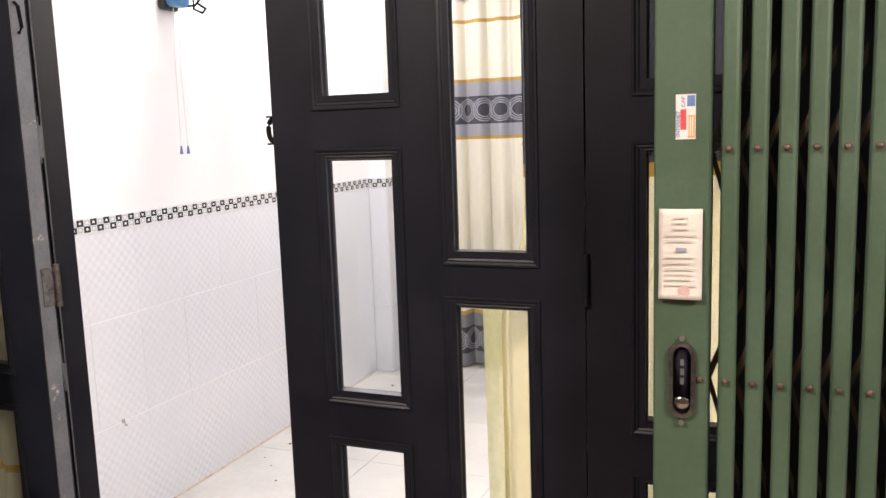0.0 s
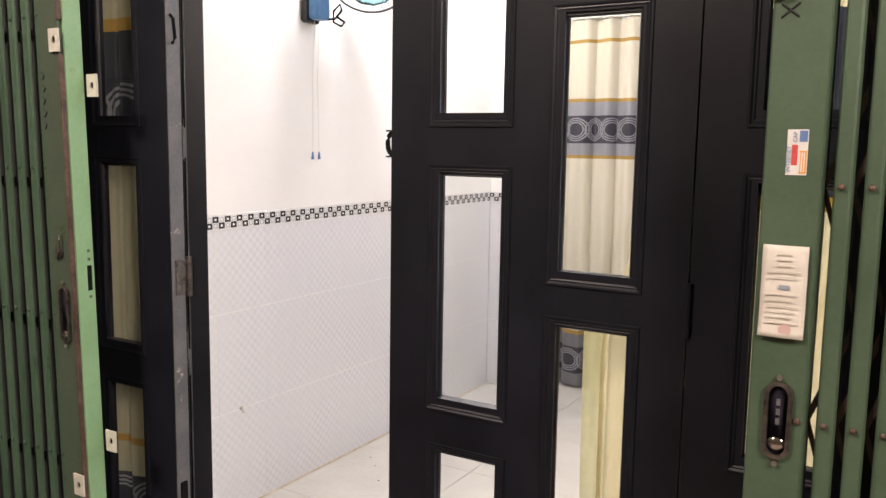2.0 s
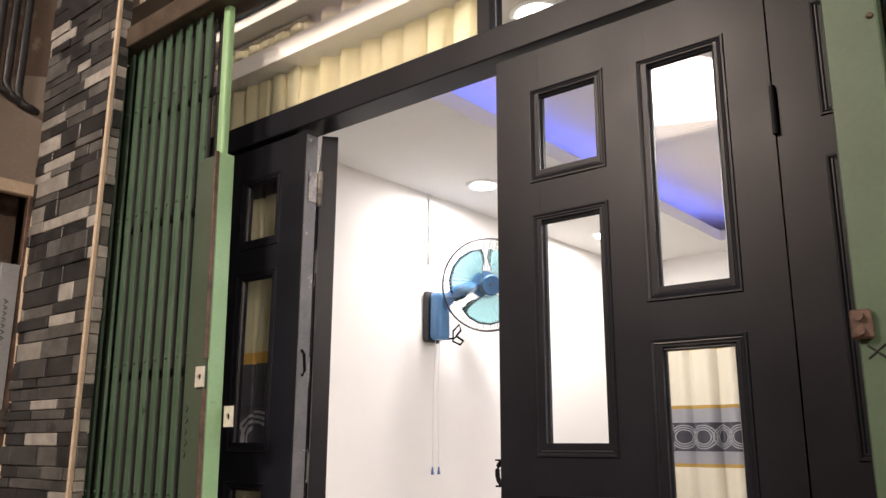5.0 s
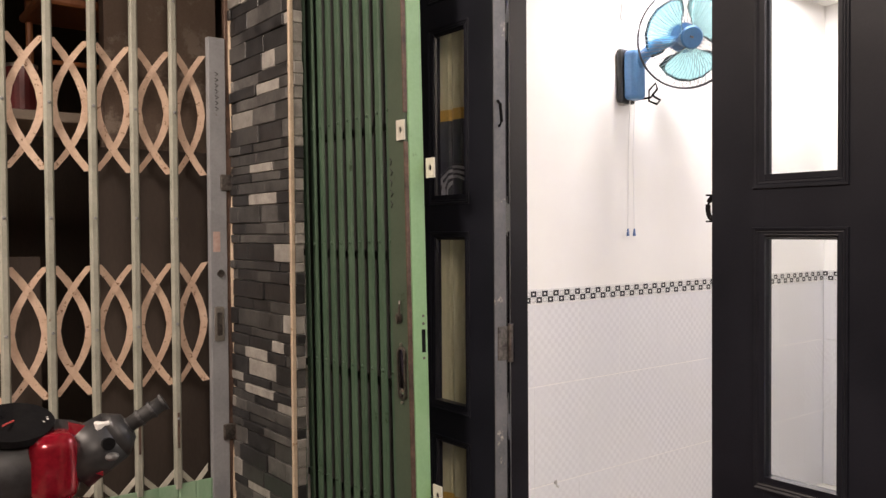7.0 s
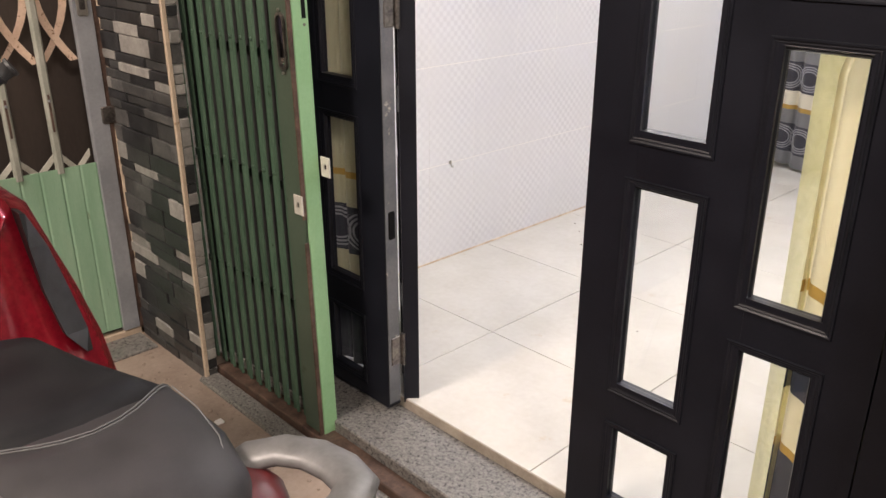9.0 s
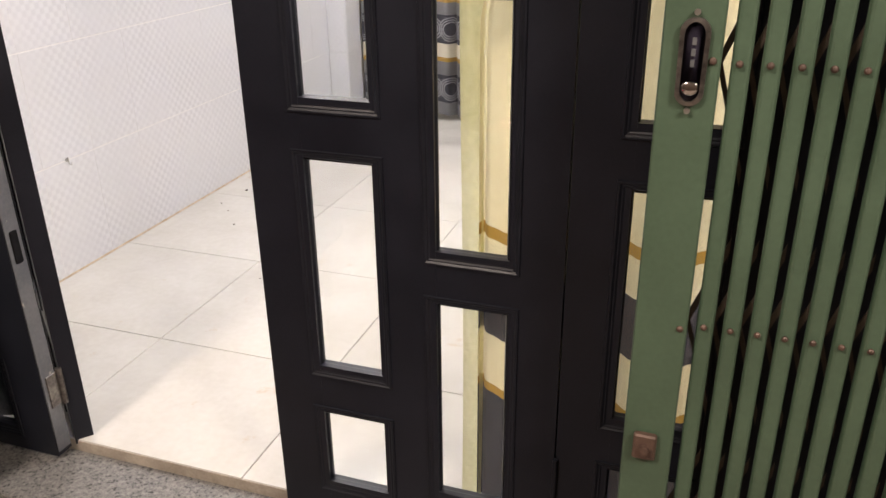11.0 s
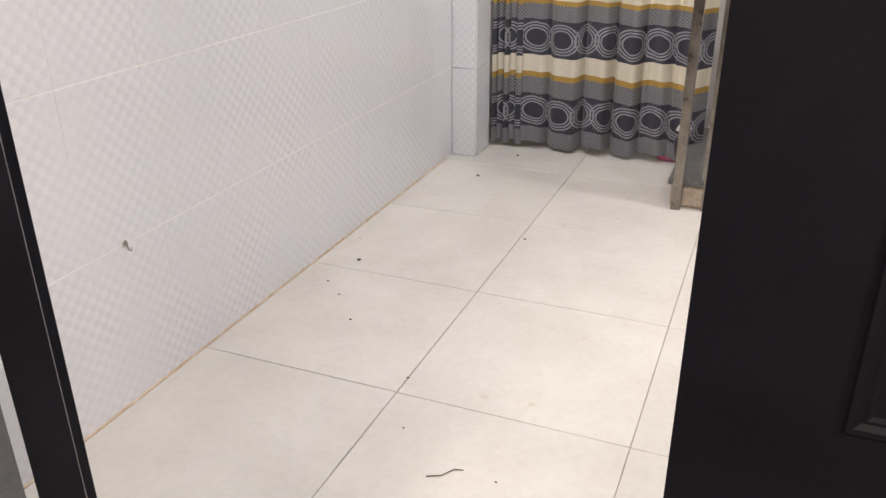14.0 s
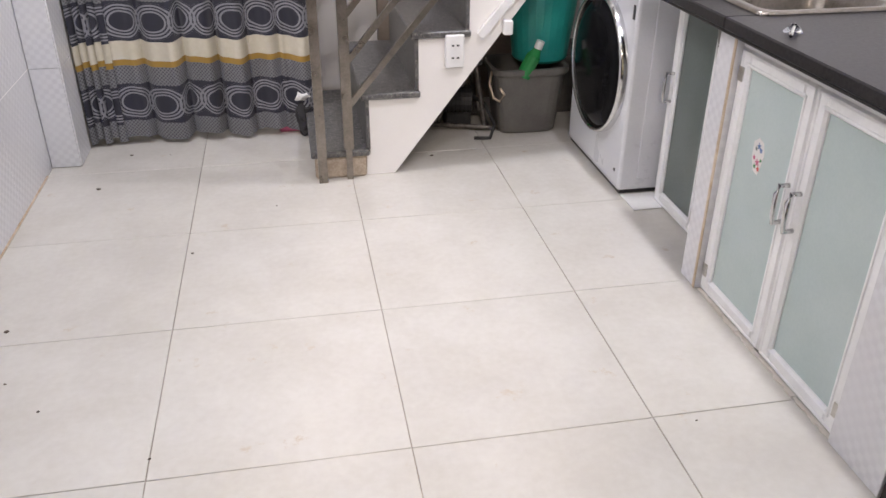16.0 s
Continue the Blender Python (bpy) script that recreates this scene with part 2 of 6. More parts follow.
M = {}
M["black"] = surf("black_painted_steel", (0.0075, 0.0083, 0.0125), (0.0125, 0.0135, 0.0200), 5, 0.40, bump=0.06, fine=200)
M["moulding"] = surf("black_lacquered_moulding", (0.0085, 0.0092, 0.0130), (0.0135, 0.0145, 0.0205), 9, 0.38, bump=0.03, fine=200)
M["lit_worn_edge"] = surf("lit_grey_worn_edge", (0.10, 0.105, 0.115), (0.17, 0.17, 0.18), 9, 0.5, bump=0.12, stain=(0.45, 0.42, 0.36), stain_amount=0.62)
M["green"] = surf("green_enamel", (0.060, 0.096, 0.060), (0.078, 0.124, 0.078), 6, 0.45, bump=0.08, stain=(0.06, 0.10, 0.05), stain_amount=0.55)
M["green_dark"] = surf("green_gate_slats", (0.047, 0.086, 0.056), (0.066, 0.112, 0.075), 7, 0.38, bump=0.08, rand=0.12, stain=(0.02, 0.045, 0.02), stain_amount=0.6)
# lighter copy of the gate green, for faces that catch the light
M["green_lit"] = surf("lit_green_enamel", (0.24, 0.44, 0.22), (0.30, 0.51, 0.28), 6, 0.38, bump=0.06, stain=(0.16, 0.25, 0.13), stain_amount=0.55)
M["brown_edge"] = surf("worn_brown_metal", (0.055, 0.035, 0.028), (0.16, 0.10, 0.075), 18, 0.5, 0.3, 0.3)
M["brace"] = surf("brown_brace_steel", (0.05, 0.035, 0.025), (0.10, 0.075, 0.055), 20, 0.55, 0.2, 0.2)
M["steel"] = surf("zinc_plated_steel", (0.42, 0.40, 0.36), (0.62, 0.60, 0.56), 25, 0.32, 0.9, 0.1)
M["dark_steel"] = surf("tarnished_steel", (0.10, 0.09, 0.085), (0.24, 0.22, 0.20), 30, 0.35, 0.85, 0.2)
M["cup"] = surf("dark_violet_cup", (0.034, 0.028, 0.046), (0.060, 0.050, 0.078), 40, 0.34, 0.5, 0.1)
M["stainless"] = surf("stainless_tube", (0.20, 0.18, 0.16), (0.33, 0.30, 0.265), 12, 0.30, 1.0, 0.03)
M["white_plate"] = surf("off_white_plate", (0.55, 0.53, 0.46), (0.70, 0.68, 0.60), 25, 0.45, 0.1, 0.15)
M["paint"] = surf("white_wall_paint", (0.82, 0.80, 0.775), (0.86, 0.845, 0.82), 2.2, 0.72, bump=0.10, fine=300)
M["ceiling"] = surf("white_ceiling_paint", (0.80, 0.785, 0.765), (0.85, 0.84, 0.82), 1.5, 0.8, bump=0.05)
M["wall_tile"] = wall_tile_material()
M["border"] = border_material()
M["grout"] = surf("tile_grout", (0.74, 0.72, 0.70), (0.82, 0.80, 0.78), 14, 0.85, bump=0.2, stain=(0.40, 0.27, 0.15), stain_amount=0.52)
M["floor_tile"] = surf("cream_polished_floor_tile", (0.545, 0.52, 0.47), (0.62, 0.60, 0.555), 3.4, 0.2, bump=0.012, fine=46, rvar=0.08, rand=0.035, stain=(0.54, 0.475, 0.385), stain_amount=0.60)
M["floor_joint"] = surf("dirty_floor_joint", (0.28, 0.235, 0.19), (0.46, 0.40, 0.33), 9, 0.8, bump=0.2)
M["granite"] = surf("speckled_granite", (0.075, 0.073, 0.072), (0.27, 0.255, 0.235), 110, 0.3, bump=0.05, fine=620, stain=(0.05, 0.05, 0.052), stain_amount=0.70)
M["stair_granite"] = surf("dark_speckled_granite", (0.045, 0.045, 0.048), (0.17, 0.165, 0.158), 60, 0.32, bump=0.05, fine=260, stain=(0.30, 0.285, 0.265), stain_amount=0.72)
M["black_granite"] = surf("black_granite", (0.014, 0.013, 0.014), (0.035, 0.032, 0.033), 90, 0.34, bump=0.02, fine=600)
M["concrete"] = surf("dusty_concrete_ground", (0.235, 0.178, 0.142), (0.34, 0.27, 0.22), 5, 0.85, bump=0.6, fine=90, stain=(0.17, 0.125, 0.10), stain_amount=0.6)
M["plaster"] = surf("brown_old_plaster", (0.115, 0.08, 0.06), (0.17, 0.125, 0.095), 2.5, 0.9, bump=0.4, stain=(0.23, 0.185, 0.15), stain_amount=0.68)
M["plaster_grey"] = surf("bare_cement_render", (0.24, 0.195, 0.16), (0.31, 0.26, 0.215), 3, 0.9, bump=0.5)
M["beige_trim"] = surf("beige_metal_trim", (0.46, 0.36, 0.26), (0.60, 0.49, 0.37), 16, 0.5, bump=0.2, stain=(0.25, 0.14, 0.07), stain_amount=0.62)
M["n_bar"] = surf("grey_green_gate_bar", (0.30, 0.31, 0.26), (0.42, 0.42, 0.36), 10, 0.45, bump=0.12, stain=(0.14, 0.07, 0.035), stain_amount=0.52)
M["n_arc"] = surf("peach_painted_brace", (0.62, 0.44, 0.32), (0.76, 0.58, 0.45), 22, 0.5, bump=0.2, stain=(0.22, 0.095, 0.04), stain_amount=0.66)
M["n_post"] = surf("grey_painted_post", (0.22, 0.23, 0.245), (0.30, 0.31, 0.325), 8, 0.5, bump=0.1, stain=(0.10, 0.08, 0.07), stain_amount=0.56)
M["n_sheet"] = surf("mint_sheet_steel", (0.25, 0.42, 0.27), (0.33, 0.50, 0.34), 6, 0.5, bump=0.15, stain=(0.17, 0.24, 0.15), stain_amount=0.6, stretch=(3, 3, 0.5))
M["mortar"] = surf("rough_mortar", (0.36, 0.29, 0.22), (0.52, 0.44, 0.35), 30, 0.9, bump=0.6)
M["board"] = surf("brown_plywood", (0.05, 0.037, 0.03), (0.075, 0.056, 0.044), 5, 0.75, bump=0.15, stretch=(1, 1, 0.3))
M["orange_wood"] = surf("varnished_orange_wood", (0.30, 0.11, 0.045), (0.42, 0.17, 0.07), 14, 0.4, bump=0.1, stretch=(4, 4, 1))
M["red_paint"] = surf("metallic_red_paint", (0.22, 0.004, 0.014), (0.31, 0.008, 0.022), 60, 0.22, 0.3, 0.0, coat=0.9, rvar=0.05)
M["red_dark"] = surf("maroon_plastic", (0.10, 0.012, 0.014), (0.14, 0.02, 0.022), 40, 0.4, bump=0.05)
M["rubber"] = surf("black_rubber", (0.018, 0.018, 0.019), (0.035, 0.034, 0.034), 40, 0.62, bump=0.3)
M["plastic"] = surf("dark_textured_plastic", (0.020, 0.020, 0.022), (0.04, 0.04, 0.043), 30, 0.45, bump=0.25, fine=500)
M["seat_black"] = surf("black_seat_vinyl", (0.009, 0.009, 0.011), (0.018, 0.018, 0.02), 14, 0.55, bump=0.3, fine=700)
M["seat_grey"] = surf("grey_seat_vinyl", (0.036, 0.035, 0.038), (0.052, 0.050, 0.054), 14, 0.52, bump=0.3, fine=700)
M["thread"] = surf("pale_stitching", (0.13, 0.13, 0.135), (0.19, 0.19, 0.195), 50, 0.8)
M["silver"] = surf("silver_grab_rail", (0.17, 0.167, 0.167), (0.23, 0.227, 0.227), 20, 0.45, 0.3, 0.05)
M["blue_plastic"] = surf("blue_fan_plastic", (0.07, 0.20, 0.42), (0.09, 0.25, 0.50), 15, 0.35, bump=0.05)
M["fan_grey"] = surf("grey_fan_wire", (0.16, 0.17, 0.18), (0.24, 0.25, 0.26), 30, 0.35, 0.5)
M["white_plastic"] = surf("white_plastic", (0.72, 0.72, 0.71), (0.80, 0.80, 0.79), 12, 0.4, bump=0.04)
M["white_enamel"] = surf("white_appliance_enamel", (0.68, 0.69, 0.72), (0.74, 0.75, 0.78), 4, 0.3, bump=0.02)
M["chrome"] = surf("chrome", (0.60, 0.60, 0.60), (0.75, 0.75, 0.75), 10, 0.12, 1.0, 0.0)
M["black_gloss"] = surf("glossy_black_plastic", (0.006, 0.006, 0.007), (0.012, 0.012, 0.013), 10, 0.12, bump=0.0, rvar=0.04)
M["frost"] = surf("frosted_pale_green_glass", (0.43, 0.52, 0.51), (0.50, 0.58, 0.57), 3, 0.38, bump=0.03, coat=0.3)
M["bin"] = surf("grey_bin_plastic", (0.105, 0.098, 0.090), (0.14, 0.132, 0.120), 9, 0.42, bump=0.08)
M["teal"] = surf("teal_plastic", (0.02, 0.27, 0.24), (0.03, 0.33, 0.29), 9, 0.35, bump=0.05)
M["bottle"] = surf("green_bottle_plastic", (0.02, 0.20, 0.05), (0.03, 0.26, 0.07), 10, 0.2, bump=0.0)
M["paper"] = surf("creased_paper", (0.66, 0.61, 0.54), (0.76, 0.72, 0.66), 20, 0.8, bump=0.3, stain=(0.50, 0.42, 0.36), stain_amount=0.56)
M["ink"] = surf("faded_ink", (0.54, 0.50, 0.45), (0.62, 0.58, 0.52), 40, 0.8)
M["ink_blue"] = surf("blue_print", (0.10, 0.18, 0.38), (0.14, 0.22, 0.44), 40, 0.6)
M["stamp"] = surf("faded_blue_stamp", (0.24, 0.28, 0.36), (0.36, 0.38, 0.42), 60, 0.8)
M["ink_red"] = surf("red_print", (0.55, 0.06, 0.06), (0.62, 0.09, 0.08), 40, 0.5)
M["faded_red"] = surf("faded_red_ink", (0.60, 0.38, 0.36), (0.66, 0.48, 0.45), 40, 0.8)
M["label"] = surf("torn_paper_label", (0.45, 0.30, 0.26), (0.56, 0.42, 0.37), 40, 0.8)
M["ink_orange"] = surf("orange_print", (0.75, 0.32, 0.04), (0.80, 0.38, 0.06), 40, 0.5)
M["ink_dark"] = surf("marker_ink", (0.015, 0.018, 0.016), (0.03, 0.03, 0.03), 40, 0.6)
M["sticker"] = surf("white_sticker", (0.72, 0.70, 0.68), (0.78, 0.76, 0.74), 30, 0.4)
M["pink"] = surf("pink_plastic", (0.50, 0.10, 0.20), (0.58, 0.14, 0.25), 20, 0.4)
M["dirt"] = surf("dark_crumbs", (0.07, 0.055, 0.045), (0.15, 0.12, 0.095), 60, 0.9)
M["foot_grout"] = surf("dirty_foot_grout", (0.42, 0.31, 0.20), (0.62, 0.52, 0.40), 14, 0.85, bump=0.3, stain=(0.30, 0.19, 0.10), stain_amount=0.55)
M["white_profile"] = surf("white_cabinet_profile", (0.80, 0.80, 0.80), (0.88, 0.88, 0.88), 8, 0.32, bump=0.03)
M["glass"] = glass("clear_pane_glass")
M["clear"] = glass("clear_plastic", (0.85, 0.88, 0.95))
M["fan_blade"] = glass("clear_blue_blade", (0.42, 0.78, 0.84), 0.25)
M["lamp_glow"] = glow("downlight_diffuser", (1.0, 0.97, 0.94), 14)
M["blue_led"] = glow("blue_led_strip", (0.16, 0.20, 1.0), 10)
M["alley_glow"] = glow("added_alley_diffuser", (1.0, 0.80, 0.60), 6)
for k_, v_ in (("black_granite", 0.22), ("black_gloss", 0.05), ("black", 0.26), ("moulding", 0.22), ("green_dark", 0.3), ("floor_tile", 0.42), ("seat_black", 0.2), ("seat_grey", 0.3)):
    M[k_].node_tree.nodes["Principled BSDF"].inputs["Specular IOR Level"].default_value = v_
GOLD, DARK, PALE = (0.44, 0.265, 0.05), (0.045, 0.048, 0.06), (0.30, 0.30, 0.33)
M["curtain_back"] = curtain_material("banded_curtain", [(0.0, 0.345, (0.235, 0.235, 0.248)), (0.345, 0.37, GOLD), (0.60, 0.68, (0.235, 0.235, 0.248)), (0.68, 0.70, GOLD), (1.405, 1.425, GOLD), (1.425, 1.735, PALE), (1.735, 1.755, GOLD), (2.075, 2.095, GOLD)], [(0.185, 0.075), (0.53, 0.075), (1.575, 0.075)], cream=(0.80, 0.75, 0.63), through_light=0.2, dotted=[(0.0, 0.345, (0.10, 0.10, 0.11)), (0.60, 0.68, (0.10, 0.10, 0.11))])
# same cloth as curtain_right, its cream darkened for the dim spot it hangs in
M["curtain_left"] = curtain_material("dimmed_window_curtain", [(0.0, 0.26, DARK), (0.385, 0.535, DARK), (0.625, 0.645, GOLD), (1.43, 1.752, DARK), (1.752, 1.785, GOLD), (2.26, 2.50, DARK), (2.5, 2.52, GOLD)], [(1.54, 0.085), (0.46, 0.07)], cream=(0.50, 0.47, 0.33), through_light=0.16)
M["curtain_right"] = curtain_material("banded_window_curtain_b", [(0.0, 0.335, DARK), (0.335, 0.355, GOLD), (0.47, 0.60, DARK), (0.68, 0.705, GOLD), (1.365, 1.39, GOLD), (1.39, 1.70, DARK), (2.07, 2.095, GOLD), (2.18, 2.5, DARK)], [], cream=(0.86, 0.79, 0.54), through_light=0.6)



def sheer_material(name, colour, openness):
    """Loosely woven cloth that lets part of the view through."""
    m = bpy.data.materials.new(name)
    t, n, l, p = nt(m)
    w = n.new("ShaderNodeTexNoise"); w.inputs["Scale"].default_value, w.inputs["Detail"].default_value = 90, 3
    geo = n.new("ShaderNodeNewGeometry"); l.new(geo.outputs["Position"], w.inputs["Vector"])
    c = n.new("ShaderNodeMixRGB"); c.inputs[1].default_value = (*colour, 1)
    c.inputs[2].default_value = (colour[0] * 0.7, colour[1] * 0.7, colour[2] * 0.6, 1)
    l.new(w.outputs[0], c.inputs[0]); l.new(c.outputs[0], p.inputs["Base Color"])
    p.inputs["Roughness"].default_value = 0.8
    clear = n.new("ShaderNodeBsdfTransparent")
    glowing = n.new("ShaderNodeBsdfTranslucent"); l.new(c.outputs[0], glowing.inputs["Color"])
    cloth = n.new("ShaderNodeMixShader"); cloth.inputs[0].default_value = 0.6
    l.new(p.outputs[0], cloth.inputs[1]); l.new(glowing.outputs[0], cloth.inputs[2])
    mix = n.new("ShaderNodeMixShader"); mix.inputs[0].default_value = openness
    l.new(cloth.outputs[0], mix.inputs[1]); l.new(clear.outputs[0], mix.inputs[2])
    l.new(mix.outputs[0], n["Material Output"].inputs["Surface"])
    return m


M["sheer"] = sheer_material("sheer_curtain_edge", (0.90, 0.84, 0.48), 0.22)


# ---- building helpers ----
OFFSET = Vector((0, 0, 0))  # where the section being built stands, from its drawn place
DRAWN = {}


def thing(name, place, label, category, group="", kind=""):
    e = new(name)
    DRAWN[e.name] = Vector(place)
    e.location = Vector(place) + OFFSET
    e.empty_display_size = 0.1
    return tagged(e, label, category, group, kind)


def link(name, mesh, parent, label=""):
    ob = new(name, mesh)
    if parent is not None:
        ob.parent = parent
        if parent.data is None:
            ob.matrix_parent_inverse = Matrix.Translation(-DRAWN[parent.name])
    return tagged(ob, label)


def part(name, bm, material, parent=None, label="", smooth=False):
    mesh = bpy.data.meshes.new(name)
    bm.to_mesh(mesh)
    bm.free()
    mesh.materials.append(material)
    if smooth:
        for f in mesh.polygons:
            f.use_smooth = True
    return link(name, mesh, parent, label)


def solo(name, bm, material, label, category, group="", kind="", smooth=False):
    ob = part(name, bm, material, None, "", smooth)
    ob.location = OFFSET
    return tagged(ob, label, category, group, kind)


def box(bm, x0, x1, y0, y1, z0, z1, bevel=0.0, seg=1):
    r = bmesh.ops.create_cube(bm, size=1, matrix=Matrix.Translation(((x0 + x1) / 2, (y0 + y1) / 2, (z0 + z1) / 2)) @ Matrix.Diagonal((x1 - x0, y1 - y0, z1 - z0, 1)))
    if bevel:
        edges = {e for v in r["verts"] for e in v.link_edges}
        bmesh.ops.bevel(bm, geom=list(edges), offset=bevel, segments=seg, affect="EDGES", profile=0.5)
    return bm


def boxed(*a, **k):
    return box(bmesh.new(), *a, **k)


def rod(bm, p0, p1, r, seg=12, r2=None):
    p0, p1 = Vector(p0), Vector(p1)
    d = p1 - p0
    m = Matrix.Translation((p0 + p1) / 2) @ d.to_track_quat("Z", "Y").to_matrix().to_4x4()
    bmesh.ops.create_cone(bm, cap_ends=True, segments=seg, radius1=r, radius2=r if r2 is None else r2, depth=d.length, matrix=m)
    return bm


def ball(bm, c, r, s=(1, 1, 1), seg=16):
    bmesh.ops.create_uvsphere(bm, u_segments=seg, v_segments=max(6, seg // 2), radius=r, matrix=Matrix.Translation(c) @ Matrix.Diagonal((*s, 1)))
    return bm


def loft(bm, rings, cap=True):
    """Skin over rings of equal count."""
    vs = [[bm.verts.new(p) for p in ring] for ring in rings]
    k = len(rings[0])
    for a, b in zip(vs, vs[1:]):
        for i in range(k):
            bm.faces.new((a[i], a[(i + 1) % k], b[(i + 1) % k], b[i]))
    if cap:
        bm.faces.new(vs[0][::-1])
        bm.faces.new(vs[-1])
    bmesh.ops.recalc_face_normals(bm, faces=bm.faces[:])
    return bm


def tube(bm, pts, r, seg=8, flat=1.0):
    """A round (or flattened) tube along a polyline."""
    pts = [Vector(p) for p in pts]
    rings = []
    for i, p in enumerate(pts):
        d = (pts[min(i + 1, len(pts) - 1)] - pts[max(i - 1, 0)]).normalized()
        up = Vector((0, 0, 1)) if abs(d.z) < 0.95 else Vector((1, 0, 0))
        s = d.cross(up).normalized()
        u = s.cross(d)
        rings.append([p + r * (math.cos(a) * s + flat * math.sin(a) * u) for a in (2 * math.pi * k / seg for k in range(seg))])
    return loft(bm, rings)


def prism(bm, outline, axis, a, b):
    """Extrudes a 2D outline along an axis from a to b. x: (y, z), y: (x, z), z: (x, y)."""
    def at(p, k):
        return {"x": (k, p[0], p[1]), "y": (p[0], k, p[1]), "z": (p[0], p[1], k)}[axis]
    return loft(bm, [[at(p, a) for p in outline], [at(p, b) for p in outline]])


def frame_strip(bm, outer, inner, y, proud, deep):
    """A mitred stepped moulding in the x-z plane; outer and inner are (x0, x1, z0, z1)."""
    prof = [(0.0, 0.0), (0.05, -1.0), (0.18, -0.95), (0.31, -0.30), (0.40, -0.42), (0.55, 0.06), (0.63, 0.0), (0.80, 0.5), (0.87, 0.46), (1.0, 1.0)]
    rings = []
    for ix, iz in ((0, 2), (1, 2), (1, 3), (0, 3)):
        rings.append([(outer[ix] + (inner[ix] - outer[ix]) * f, y + (h * proud if h < 0 else h * deep), outer[iz] + (inner[iz] - outer[iz]) * f) for f, h in prof])
    vs = [[bm.verts.new(p) for p in ring] for ring in rings]
    for i in range(4):
        a, b = vs[i], vs[(i + 1) % 4]
        for k in range(len(prof) - 1):
            bm.faces.new((a[k], a[k + 1], b[k + 1], b[k]))
    bmesh.ops.recalc_face_normals(bm, faces=bm.faces[:])
    return bm


# ---- large structure ----
XE, YN = 2.78, 3.80
sill_z = -0.03
solo("ground", boxed(-6, 8, -12, -0.12, -0.30, -0.095), M["concrete"], "dusty brown concrete alley ground with cracks", "ground", kind="structure")
solo("floor", boxed(-0.02, XE + 0.02, 0.0585, YN, -0.06, -0.004), M["floor_joint"], "cream polished tile floor with dirty joints", "floor", kind="structure")
solo("sill", boxed(0.04, 2.76, -0.14, 0.058, -0.16, sill_z, bevel=0.004), M["granite"], "speckled grey granite door sill", "sill", kind="structure")
bm = boxed(0.04, 2.76, -0.20, -0.142, -0.16, -0.062, bevel=0.003)
solo("gate_track", bm, M["brown_edge"], "worn brown steel gate track along the sill", "track", kind="structure")
solo("step", boxed(0.04, 2.9, -0.27, -0.202, -0.2, -0.082, bevel=0.006), M["granite"], "chipped granite edge under the gate track", "step", kind="structure")

wall_west = solo("wall_west", boxed(-0.14, -0.0009, 0.0, YN, -0.05, 2.9), M["grout"], "white painted wall above glazed tile", "wall", kind="structure")
solo("wall_west_paint", boxed(-0.012, 0.0, 0.06, YN, 1.197, CEIL), M["paint"], "smooth white painted upper wall", "wall", kind="structure")
solo("wall_north", boxed(-0.1, XE + 0.1, YN, YN + 0.12, -0.05, 2.9), M["paint"], "white painted back wall", "wall", kind="structure")
solo("wall_east", boxed(XE, XE + 0.12, 0.0, YN, -0.05, 2.9), M["paint"], "white painted wall behind the kitchen", "wall", kind="structure")
bm = bmesh.new()
RX0, RX1, RY0, RY1 = 0.715, 2.02, 0.50, 3.05
box(bm, -0.004, RX0, 0.02, YN, CEIL, CEIL + 0.06)
box(bm, RX1, XE, 0.02, YN, CEIL, CEIL + 0.06)
box(bm, RX0, RX1, 0.02, RY0, CEIL, CEIL + 0.06)
box(bm, RX0, RX1, RY1, YN, CEIL, CEIL + 0.06)
box(bm, -0.1, XE + 0.1, 0.02, YN, CEIL + 0.17, CEIL + 0.24)
solo("ceiling", bm, M["ceiling"], "white plaster ceiling with a recessed tray", "ceiling", kind="structure")
for a in ((RX0 - 0.09, RX0 - 0.07, RY0, RY1), (RX1 + 0.07, RX1 + 0.09, RY0, RY1), (RX0, RX1, RY0 - 0.09, RY0 - 0.07), (RX0, RX1, RY1 + 0.07, RY1 + 0.09)):
    solo("led_strip", boxed(a[0], a[1], a[2], a[3], CEIL + 0.062, CEIL + 0.075), M["blue_led"], "blue LED strip hidden in the ceiling tray", "light", "cove lights")
for dx, dy in DOWNLIGHTS:
    d = thing("ceiling_downlight", (dx, dy, CEIL), "round white recessed LED downlight, lit; left pair seen, others added", "light", "ceiling downlights")
    bm = bmesh.new(); rod(bm, (dx, dy, CEIL - 0.008), (dx, dy, CEIL + 0.001), 0.075, 28, 0.08)
    part("rim", bm, M["white_plastic"], d, "white rim")
    bm = bmesh.new(); rod(bm, (dx, dy, CEIL - 0.011), (dx, dy, CEIL - 0.007), 0.058, 24)
    part("diffuser", bm, M["lamp_glow"], d, "glowing diffuser")

# tiled column at the back
column = solo("column", boxed(0.0, 0.112, 3.052, 3.23, 0.0, CEIL, bevel=0.003), M["paint"], "square corner column, tiled below and painted above", "column", kind="structure")
# lintel over the curtained doorway and the wall beside the stair
solo("lintel", boxed(0.112, 1.16, 3.30, 3.38, 2.24, CEIL), M["paint"], "white wall over the curtained doorway", "wall", kind="structure")

